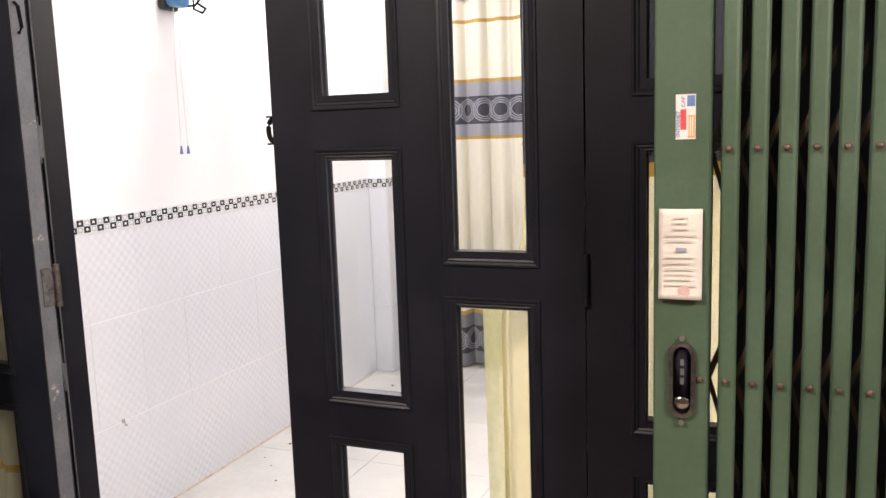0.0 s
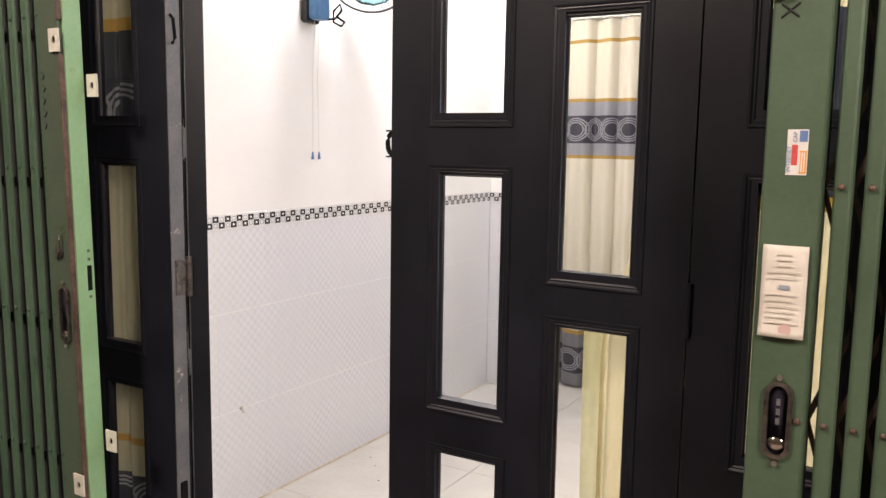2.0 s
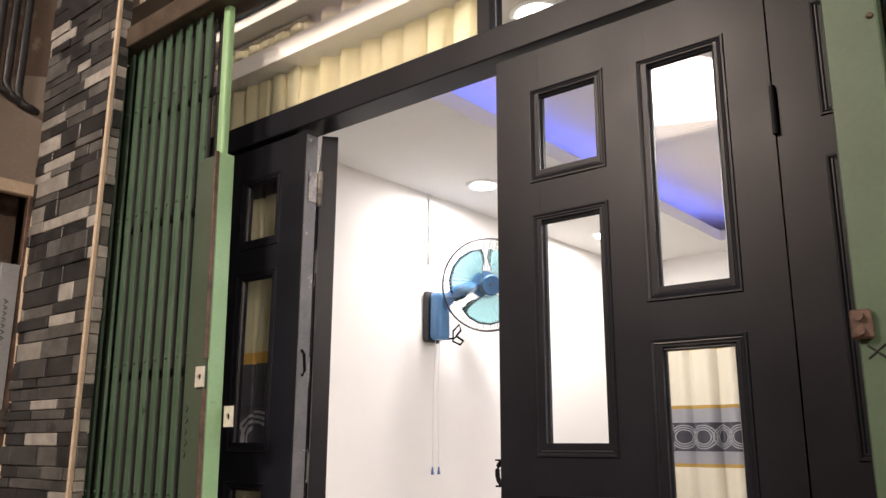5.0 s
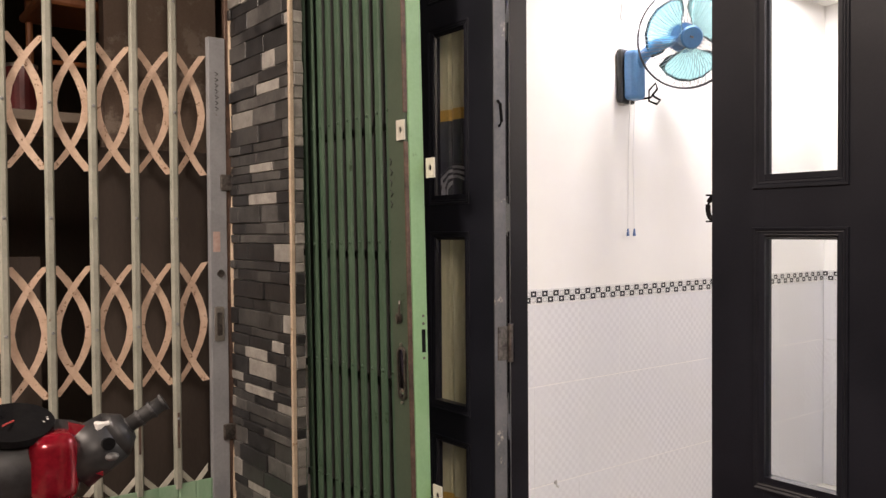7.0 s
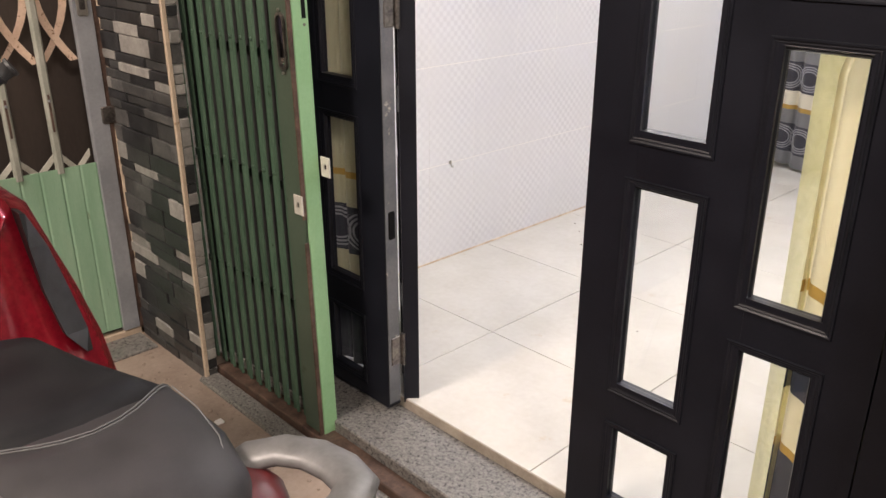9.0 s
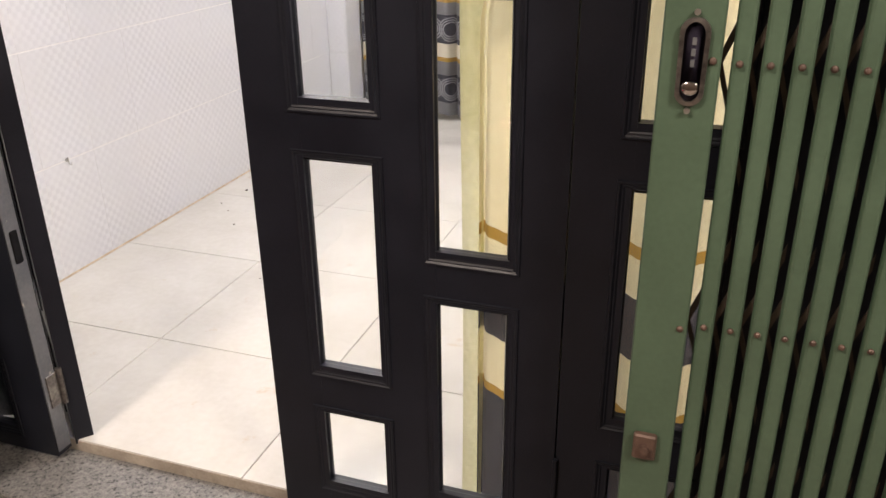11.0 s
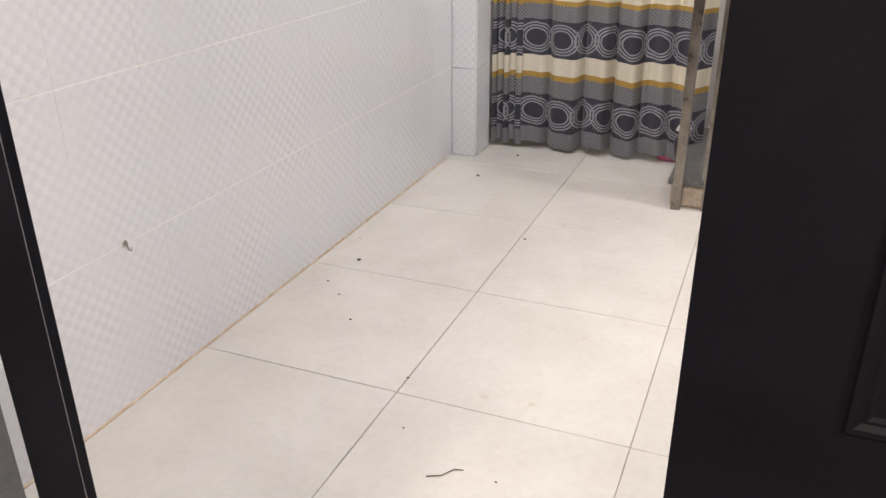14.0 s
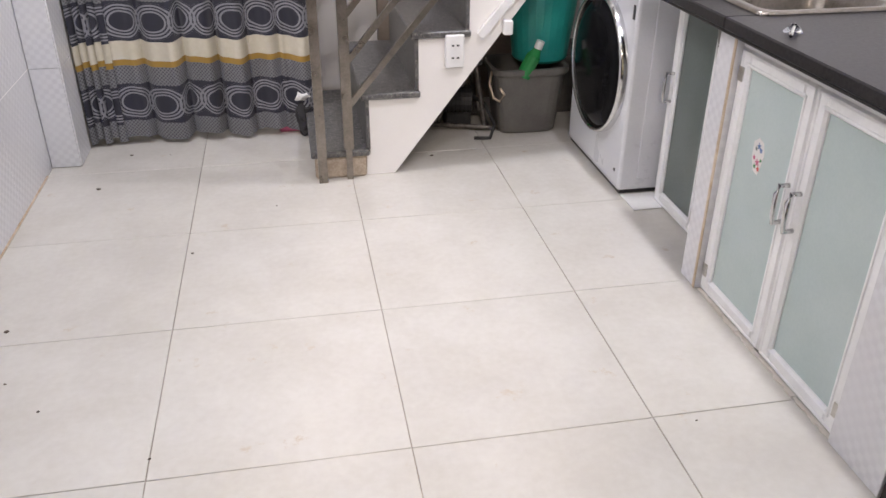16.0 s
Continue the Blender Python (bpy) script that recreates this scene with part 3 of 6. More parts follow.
# front wall round the door opening
solo("wall_front_top", boxed(-0.35, 3.3, -0.18, 0.02, 2.93, 4.4), M["plaster_grey"], "rendered front wall above the doors", "wall", kind="structure")
solo("pillar_right", boxed(2.74, 3.4, -0.22, 0.1, -0.2, 4.4), M["plaster_grey"], "rendered pillar beside the gate", "pillar", kind="structure")
bm = boxed(-0.42, 0.050, -0.232, -0.205, -0.2, 4.4)
box(bm, -0.42, -0.11, -0.205, -0.03, -0.2, 4.4)
box(bm, -0.42, 0.046, -0.03, 0.1, -0.2, 4.4)
pillar = solo("pillar_left", bm, M["grout"], "front pillar clad in split grey stone strips", "pillar", kind="structure")
solo("pillar_trim", boxed(0.047, 0.060, -0.252, -0.238, -0.1, 4.4, bevel=0.002), M["beige_trim"], "beige corner bead down the stone pillar", "trim", kind="structure")
solo("alley_wall_opposite", boxed(-3, 6, -3.2, -3.0, -0.2, 5), M["plaster"], "plain house front across the alley", "wall", kind="structure")
solo("alley_wall_end", boxed(3.9, 4.1, -3.0, 0, -0.2, 5), M["plaster"], "plain wall closing the alley", "wall", kind="structure")
# fixtures out of view, made up to carry the two added lights
a = thing("alley_lamp", (0.55, -2.96, 3.4), "unseen long warm lamp added on the house across the alley", "lamp", "alley lamps")
part("backplate", boxed(0.05, 1.05, -3.0, -2.975, 3.3, 3.5, bevel=0.006), M["white_plastic"], a)
part("diffuser", boxed(0.08, 1.02, -2.975, -2.95, 3.32, 3.48, bevel=0.008), M["alley_glow"], a, "glowing diffuser")
a = thing("alley_lamp", (3.88, -1.7, 2.6), "unseen large warm panel added on the wall closing the alley", "lamp", "alley lamps")
part("backplate", boxed(3.875, 3.9, -2.17, -1.23, 2.15, 3.05, bevel=0.006), M["white_plastic"], a)
part("diffuser", boxed(3.85, 3.875, -2.15, -1.25, 2.17, 3.03, bevel=0.008), M["alley_glow"], a, "glowing diffuser")

# black frame of the door front
JT = 2.39
for n_, b_ in (("door_jamb", (0.046, 0.097, -0.01, 0.07, sill_z, 2.86)), ("door_jamb", (2.70, 2.74, -0.01, 0.07, sill_z, 2.86)),
               ("transom_beam", (0.097, 2.70, -0.012, 0.075, JT, JT + 0.075)), ("door_head", (0.046, 2.74, -0.012, 0.075, 2.86, 2.93)),
               ("transom_bar", (1.31, 1.35, -0.005, 0.05, JT + 0.075, 2.86))):
    solo(n_, boxed(*b_, bevel=0.003), M["black"], "black painted steel door frame member", "door frame", kind="structure")
for x0, x1 in ((0.097, 1.31), (1.35, 2.70)):
    w = thing("window_transom", (x0, 0.02, JT + 0.075), "clear transom pane over the folding doors", "window", "transom windows", "structure")
    g = part("pane", boxed(x0, x1, 0.018, 0.023, JT + 0.075, 2.86), M["glass"], w)
    g.visible_shadow = False

# ---- folding doors ----
COL1 = [(0.112, 0.295), (0.408, 0.852), (0.962, 1.415), (1.528, 1.985), (2.097, 2.27)]
COL2 = [(0.148, 0.592), (0.697, 1.145), (1.243, 1.70), (1.812, 2.262)]


def door_leaf(number, x0, y0, flip, label, stile=0.117, thick=0.045, columns=(1, 3), first=COL1):
    """A leaf with two staggered columns of panes; flip mirrors it."""
    W, T, Z0, Z1 = stile + 0.489, 0.045, -0.012, 2.378
    d = thing("door_%d" % number, (x0, y0, Z0), label, "door", "folding door leaves", "structure")
    def X(a, b):
        return (x0 + W - b, x0 + W - a) if flip else (x0 + a, x0 + b)
    bm = bmesh.new()
    cuts = [0.0, stile, stile + 0.139, stile + 0.254, stile + 0.392, W]
    C = 0.027
    for a_, b_, t_ in ((0.0, 0.035, thick), (0.035, cuts[1], C), (cuts[2], cuts[3], C), (cuts[4], W - 0.035, C), (W - 0.035, W, T)):
        p, q = X(a_, b_)
        box(bm, p, q, y0, y0 + t_, Z0, Z1)
    for i, col in ((1, first), (3, COL2)):
        if i not in columns:
            p, q = X(cuts[i], cuts[i + 1])
            box(bm, p, q, y0 + 0.0004, y0 + C - 0.0004, Z0, Z1)
            continue
        p, q = X(cuts[i], cuts[i + 1])
        zs = [Z0] + [v for pair in col for v in pair] + [Z1]
        for k in range(0, len(zs), 2):
            box(bm, p, q, y0 + 0.0004, y0 + C - 0.0004, zs[k], zs[k + 1])
    part("leaf_frame", bm, M["black"], d)
    for i, col in [c for c in ((1, first), (3, COL2)) if c[0] in columns]:
        p, q = X(cuts[i], cuts[i + 1])
        for z0, z1 in col:
            bm = bmesh.new()
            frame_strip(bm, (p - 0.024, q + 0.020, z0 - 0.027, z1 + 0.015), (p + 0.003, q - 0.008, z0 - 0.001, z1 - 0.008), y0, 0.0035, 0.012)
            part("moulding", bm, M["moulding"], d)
            g = part("pane", boxed(p - 0.001, q + 0.001, y0 + 0.0125, y0 + 0.0165, z0 - 0.003, z1), M["glass"], d, "clear glass pane")
            g.visible_shadow = False
    return d


LX = 0.100
leaf_a = door_leaf(1, 1.362, 0.0, False, "black steel folding door leaf with staggered clear panes, closed", stile=0.112, thick=0.020)
leaf_c = door_leaf(2, 1.9663, 0.0, False, "black steel folding door leaf behind the gate post, closed", stile=0.098, columns=(1,))
leaf_l = door_leaf(3, LX, 0.0, True, "black steel folding door leaf, its twin swung in behind it", first=[(0.055, 0.245), (0.362, 0.832), (0.945, 1.410), (1.528, 1.985), (2.097, 2.27)])
FOLD = radians(40)
leaf_m = copy_thing(leaf_l, pose(LX + 0.612 - 0.606 * math.cos(FOLD), 0.055 + 0.606 * math.sin(FOLD), -0.012, 0, 0, -40))
leaf_m.name = "door_4"
# free edge of the folded leaf: lit side coloured grey, with worn pale spots
part("edge_strip", boxed(LX + 0.606, LX + 0.6085, 0.003, 0.043, 0.0, 2.37), M["lit_worn_edge"], leaf_l, "worn edge of the leaf, coloured grey as lit")
for z in (0.17, 1.13, 2.22):
    bm = bmesh.new()
    rod(bm, (LX + 0.612, 0.053, z - 0.05), (LX + 0.612, 0.053, z + 0.05), 0.008, 12)
    box(bm, LX + 0.6075, LX + 0.611, 0.012, 0.053, z - 0.045, z + 0.045, bevel=0.002)
    part("hinge", bm, M["dark_steel"], leaf_l, "steel butt hinge")
bm = boxed(LX + 0.607, LX + 0.611, 0.012, 0.034, 0.52, 0.60, bevel=0.003)
part("latch_slot", bm, M["black_gloss"], leaf_l, "dark latch slot")
bm = bmesh.new()
tube(bm, [(LX + 0.61, 0.02, 1.70), (LX + 0.625, 0.015, 1.71), (LX + 0.625, 0.01, 1.755), (LX + 0.61, 0.015, 1.765)], 0.004)
part("latch_hook", bm, M["black_gloss"], leaf_l, "black wire latch hook")
for z in (0.25, 1.20, 2.1):
    bm = bmesh.new(); rod(bm, (1.966, -0.004, z - 0.045), (1.966, -0.004, z + 0.045), 0.0055, 10)
    part("hinge_pin", bm, M["black"], leaf_a, "black hinge knuckle")
# lock plate with a ring on the free edge
bm = bmesh.new()
ringp = [(1.361 - 0.012 * math.sin(a) * 1.0, 0.006, 1.468 + 0.022 * math.cos(a)) for a in (k * math.pi / 10 for k in range(11))]
tube(bm, ringp, 0.005, 8)
box(bm, 1.351, 1.3615, -0.004, 0.012, 1.492, 1.4955)
box(bm, 1.351, 1.3615, -0.004, 0.012, 1.4405, 1.444)
part("latch_ring", bm, M["black_gloss"], leaf_a, "black latch ring with white-edged notches")

# ---- green folding gates ----
def slat(bm, x, y, z0, z1, w, depth):
    """A folded channel slat: a nearly flat front with two return lips."""
    prof = [(-w / 2, 0.008), (-w / 2, -0.4 * depth), (-w / 2 + 0.0025, -0.85 * depth), (-w / 4, -depth), (w / 4, -depth), (w / 2 - 0.0025, -0.85 * depth), (w / 2, -0.4 * depth), (w / 2, 0.008), (w / 2 - 0.002, 0.008), (-w / 2 + 0.002, 0.008)]
    return prism(bm, [(x + px, y + py) for px, py in prof], "z", z0, z1)


def ridged_slat(bm, x, y, z0, z1):
    """A folded channel slat: a flat riveted face with a rolled bead along one edge."""
    prof = [(-0.017, 0.0), (-0.017, -0.0015), (0.004, -0.0015), (0.006, -0.005), (0.009, -0.0075), (0.0125, -0.0065), (0.015, -0.003), (0.0155, 0.0)]
    return prism(bm, [(x + px, y + py) for px, py in prof], "z", z0, z1)


def rivets(bm, x, y, zs, r=0.0045):
    for z in zs:
        ball(bm, (x, y, z), r, (1, 0.8, 1), 8)
    return bm


GATE_TOP = 2.76
ROWS_Z = [0.33, 0.69, 1.045, 1.40, 1.755, 2.205, 2.56]
OFFSET = Vector((0.008, 0, 0))
gate_left = thing("folding_gate", (0.2, -0.165, -0.06), "green steel accordion gate pushed together, worn and dusty", "gate", "accordion gates")
left_rivets, left_braces_and_shade = bmesh.new(), bmesh.new()
GX = [-0.070 + 0.0533 * i for i in range(11)]
for i, gx in enumerate(GX):
    bm = bmesh.new()
    ridged_slat(bm, gx, -0.165, -0.055, GATE_TOP)
    o = part("slat", bm, M["green_dark"], gate_left, smooth=False)
    bm = left_rivets
    rivets(bm, gx - 0.006, -0.1675, [z - 0.012 + 0.0012 * i for z in ROWS_Z], 0.0055)
    bm = left_braces_and_shade
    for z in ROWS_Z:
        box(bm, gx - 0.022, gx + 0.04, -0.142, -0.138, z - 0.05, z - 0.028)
    # black strip added behind each gap to stand for the shade there
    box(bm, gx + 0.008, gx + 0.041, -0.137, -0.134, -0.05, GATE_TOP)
tagged(part("lattice", left_braces_and_shade, M["rubber"], gate_left, "short braces and added black strips as shade in the slat gaps"), kind="stuff")
tagged(part("rivets", left_rivets, M["green_dark"], gate_left), kind="stuff")
# closing post of the left gate
OFFSET = Vector((0.023, 0, 0))
bm = boxed(0.484, 0.560, -0.186, -0.150, -0.06, 2.29, bevel=0.002)
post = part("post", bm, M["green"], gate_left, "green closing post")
# darker green for the post front, its shade put into the colour
M["green_post_shaded"] = surf("shaded_green_post_enamel", (0.050, 0.072, 0.050), (0.068, 0.094, 0.066), 6, 0.45, bump=0.1, stain=(0.03, 0.05, 0.025), stain_amount=0.6)
post.data.materials.clear(); post.data.materials.append(M["green_post_shaded"])
bm = bmesh.new()
for z0, z1 in ((-0.06, 0.535), (0.60, 1.66), (1.735, 2.30)):
    box(bm, 0.5605, 0.566, -0.1915, -0.178, z0, z1, bevel=0.0015)
part("edge_angle", bm, M["brown_edge"], gate_left, "brown worn edge angle")
# flange brightness is painted in with the lighter green
part("post_flange", boxed(0.5605, 0.5665, -0.1775, -0.130, -0.065, 2.30, bevel=0.002), M["green_lit"], gate_left, "side of the post in a lighter green, coloured as lit")
bm = bmesh.new(); slat(bm, 0.535, -0.15, 2.29, GATE_TOP, 0.03, 0.012)
part("slat", bm, M["green_lit"], gate_left)
part("lock_slot", boxed(0.5663, 0.5672, -0.15, -0.138, 1.11, 1.17), M["black_gloss"], gate_left, "dark lock slot")
bm = bmesh.new()
for z in (1.095, 1.185, 1.205):
    rod(bm, (0.566, -0.144, z), (0.5675, -0.144, z), 0.004, 8)
tagged(part("lock_rivets", bm, M["dark_steel"], gate_left), kind="stuff")


def lug(x, y, z, parent, w=0.036, h=0.052):
    bm = bmesh.new()
    # square plate with a hole
    n = 16
    outer = []
    for k in range(n):
        a = 2 * math.pi * k / n + math.pi / 4
        c, s = math.cos(a), math.sin(a)
        q = max(abs(c), abs(s))
        outer.append((x + w / 2 * c / q, z + h / 2 * s / q))
    inner = [(x + 0.0065 * math.cos(2 * math.pi * k / n + math.pi / 4), z + 0.009 * math.sin(2 * math.pi * k / n + math.pi / 4)) for k in range(n)]
    for yy in (y, y + 0.004):
        vo = [bm.verts.new((p[0], yy, p[1])) for p in outer]
        vi = [bm.verts.new((p[0], yy, p[1])) for p in inner]
        for k in range(n):
            bm.faces.new((vo[k], vo[(k + 1) % n], vi[(k + 1) % n], vi[k]))
    bm.verts.ensure_lookup_table()
    for k in range(n):
        a, b = bm.verts[k], bm.verts[(k + 1) % n]
        bm.faces.new((a, b, bm.verts[2 * n + (k + 1) % n], bm.verts[2 * n + k]))
    bmesh.ops.recalc_face_normals(bm, faces=bm.faces[:])
    part("padlock_lug", bm, M["white_plate"], parent, "off-white padlock lug with a hole")


lug(0.552, -0.194, 1.690, gate_left)
lug(0.592, -0.130, 1.592, gate_left)
lug(0.550, -0.194, 0.640, gate_left)
lug(0.592, -0.130, 0.738, gate_left)


def pull(x, y, z0, z1, parent, lit=True):
    """A recessed finger pull: oval steel cup with a rim."""
    bm = bmesh.new()
    pts = []
    w = 0.0185
    for k in range(20):
        a = 2 * math.pi * k / 20
        zc = z1 - w if math.sin(a) >= 0 else z0 + w
        pts.append((x + w * math.cos(a), zc + w * math.sin(a)))
    small = [(x + (p[0] - x) * 0.68, (z0 + z1) / 2 + (p[1] - (z0 + z1) / 2) * 0.90) for p in pts]
    loft(bm, [[(p[0], y + 0.002, p[1]) for p in pts], [(p[0], y - 0.006, p[1]) for p in pts], [(p[0], y - 0.007, p[1]) for p in small], [(p[0], y - 0.001, p[1]) for p in small]], False)
    h = part("finger_pull", bm, M["dark_steel"], parent, "tarnished steel finger pull")
    bm = bmesh.new()
    loft(bm, [[(x + (p[0] - x) * q, y - 0.001 + 0.0006 * (1 - q), zc_ + (p[1] - zc_) * q) for p in small] for q in (1.0, 0.7, 0.3) for zc_ in ((z0 + z1) / 2,)])
    part("cup", bm, M["cup"], h, "dark hollow of the pull", smooth=True)
    bm = bmesh.new(); ball(bm, (x, y - 0.002, z0 + 0.022), 0.012, (1, 0.25, 0.8), 14)
    part("cup_end", bm, M["chrome"], h, "bright worn cup end", smooth=True)
    for z in (z1 + 0.006, z0 - 0.006):
        bm = bmesh.new(); rod(bm, (x, y - 0.003, z), (x, y - 0.007, z), 0.004, 8)
        part("screw", bm, M["steel"], h)


pull(0.530, -0.187, 0.985, 1.125, gate_left)
bm = bmesh.new()
rod(bm, (0.52, -0.187, 1.20), (0.52, -0.192, 1.20), 0.014, 14)
tube(bm, [(0.52, -0.194, 1.185), (0.53, -0.196, 1.205), (0.533, -0.195, 1.235), (0.528, -0.192, 1.245)], 0.003, 6)
part("keyhole_cover", bm, M["dark_steel"], gate_left, "swinging keyhole cover")
bm = bmesh.new()
for k in range(5):
    z = 1.62 - 0.028 * k
    tube(bm, [(0.492, -0.1875, z), (0.500 + 0.004 * (k % 2), -0.1875, z - 0.008), (0.494, -0.1875, z - 0.018)], 0.0018, 4)
part("marker_scribble", bm, M["ink_dark"], gate_left, "black marker scribble")

# the pushed-together gate leans a little
for o in gate_left.children_recursive:
    for v in o.data.vertices:
        v.co.x += 0.048 - 0.026 * v.co.z

OFFSET = Vector((0.008, 0, 0))
gate_right = thing("folding_gate", (2.42, -0.17, -0.06), "green steel accordion gate partly stretched, with a notice", "gate", "accordion gates")
right_rivets, right_braces = bmesh.new(), bmesh.new()
RXS = [2.192 + 0.0362 * i for i in range(15)]
for i, gx in enumerate(RXS):
    bm = bmesh.new()
    slat(bm, gx, -0.165, -0.055, GATE_TOP, 0.0240, 0.008)
    part("slat", bm, M["green"], gate_right)
    bm = right_rivets
    rivets(bm, gx - 0.002, -0.178, [0.36, 0.72, 1.095, 1.42, 1.78, 2.13, 2.48], 0.0048)
for i in range(len(RXS)):
    x0 = RXS[i] - 0.036
    bm = right_braces
    for z in (0.36, 0.72, 1.095, 1.42, 1.78, 2.13, 2.48):
        for s in (1, -1):
            a, b = (x0, z + s * 0.03), (x0 + 0.055, z - s * 0.14 - 0.02)
            prism(bm, [(a[0], a[1] - 0.012), (a[0], a[1] + 0.012), (b[0], b[1] + 0.012), (b[0], b[1] - 0.012)], "y", -0.149 + 0.004 * s, -0.146 + 0.004 * s)
part("post", boxed(2.094, 2.168, -0.192, -0.150, -0.065, GATE_TOP, bevel=0.0025), M["green"], gate_right, "green closing post")
part("post_return", boxed(2.1645, 2.168, -0.1495, -0.130, -0.06, GATE_TOP, bevel=0.001), M["green"], gate_right)
pull(2.134, -0.193, 1.043, 1.153, gate_right)
for k in range(3):
    part("engraved_bar", boxed(2.1315, 2.1365, -0.1962, -0.1945, 1.092 + 0.0135 * k, 1.101 + 0.0135 * k), M["fan_grey"], gate_right, "illegible engraved mark")
bm = bmesh.new()
box(bm, 2.088, 2.116, -0.205, -0.1925, 1.665, 1.705, bevel=0.003)
rod(bm, (2.102, -0.212, 1.695), (2.102, -0.205, 1.695), 0.006, 10)
rod(bm, (2.102, -0.212, 1.675), (2.102, -0.205, 1.675), 0.006, 10)
part("bolt_keeper", bm, M["brown_edge"], gate_right, "rusty bolt keeper")
bm = bmesh.new()
box(bm, 2.110, 2.145, -0.206, -0.1925, 0.49, 0.535, bevel=0.003)
rod(bm, (2.128, -0.214, 0.512), (2.128, -0.205, 0.512), 0.007, 10)
part("bolt_keeper", bm, M["brown_edge"], gate_right, "rusty bolt keeper")
for s in (1, -1):
    bm = bmesh.new()
    tube(bm, [(2.116 - 0.011, -0.1928, 1.648 - s * 0.009), (2.116 + 0.011, -0.1928, 1.648 + s * 0.009)], 0.0016, 4)
    part("marker_cross", bm, M["ink_dark"], gate_right, "black marker stroke")
bm = bmesh.new()
rivets(right_rivets, 2.158, -0.193, [0.72, 1.10, 1.735, 2.13], 0.005)
tagged(part("lattice", right_braces, M["brace"], gate_right, "brown crossed lattice bars behind the slats"), kind="stuff")
tagged(part("rivets", right_rivets, M["brown_edge"], gate_right), kind="stuff")
solo("gate_head_track", boxed(-0.06, 2.76, -0.215, -0.105, GATE_TOP, GATE_TOP + 0.07, bevel=0.003), M["brace"], "dark brown steel gate head track", "track", kind="structure")

# notice taped to the gate post
notice = thing("paper_notice", (2.13, -0.195, 1.34), "creased typed paper notice with a blue stamp on the gate", "notice")
bm = bmesh.new()
nx, nz = 8, 16
grid = [[bm.verts.new((2.1015 + 0.058 * i / nx, -0.1955 - 0.0022 * math.sin(3.1 * i / nx) - 0.0025 * abs(math.sin(k * 0.6)) - (0.006 * ((nz - k) / nz - 0.86) * 7 if k < 2 else 0), 1.215 + 0.125 * k / nz)) for i in range(nx + 1)] for k in range(nz + 1)]
for k in range(nz):
    for i in range(nx):
        bm.faces.new((grid[k][i], grid[k][i + 1], grid[k + 1][i + 1], grid[k + 1][i]))
sheet = part("sheet", bm, M["paper"], notice, smooth=True)
sol = sheet.modifiers.new("thickness", "SOLIDIFY"); sol.thickness = 0.0004
for k in range(13):
    if k in (5, 6):
        continue
    z = 1.328 - 0.0078 * k
    bm = boxed(2.108 + (0.012 if k < 3 else 0), 2.152 - (0.012 if k < 3 else 0.004 * (k % 3)), -0.2022, -0.2018, z - 0.0007, z + 0.0007)
    part("text_bar", bm, M["ink"], notice, "line of faded type")
part("stamp", boxed(2.125, 2.139, -0.2024, -0.2018, 1.281, 1.287), M["stamp"], notice, "faded blue stamp")
bm = bmesh.new(); rod(bm, (2.136, -0.2026, 1.226), (2.136, -0.2018, 1.226), 0.008, 18)
part("round_seal", bm, M["faded_red"], notice, "pale red round seal")

# advertising sticker
advert = thing("advert_sticker", (2.142, -0.194, 1.465), "small red, blue and orange advert sticker on the gate post", "sticker")
part("backing", boxed(2.1225, 2.1485, -0.1932, -0.1924, 1.434, 1.494), M["sticker"], advert, "white sticker paper")


def words(text, size, place, rot, material, parent):
    c = bpy.data.curves.new("lettering", "FONT")
    c.body, c.size, c.extrude, c.resolution_u = text, size, 0.00008, 2
    c.align_x, c.align_y = "CENTER", "CENTER"
    c.materials.append(material)
    o = new("lettering", c)
    o.parent = parent
    o.matrix_parent_inverse = Matrix.Translation(-DRAWN[parent.name])
    o.matrix_basis = pose(*place, *rot)
    return tagged(o, "printed words")


part("panel", boxed(2.1375, 2.1475, -0.1937, -0.1933, 1.478, 1.4925), M["ink_blue"], advert, "blue panel")
part("panel", boxed(2.1385, 2.1475, -0.1937, -0.1933, 1.436, 1.466), M["ink_orange"], advert, "orange panel")
part("panel", boxed(2.1288, 2.1362, -0.1937, -0.1933, 1.447, 1.474), M["ink_red"], advert, "red panel")
words("INTERNET", 0.0075, (2.1258, -0.1938, 1.455), (90, -90, 0), M["ink_blue"], advert)
words("CAP", 0.0075, (2.1325, -0.1938, 1.484), (90, -90, 0), M["ink_blue"], advert)
for k in range(3):
    part("text_bar", boxed(2.138 + 0.003 * k, 2.1395 + 0.003 * k, -0.1941, -0.1937, 1.438, 1.464), M["sticker"], advert, "line of print")

OFFSET = Vector((0, 0, 0))
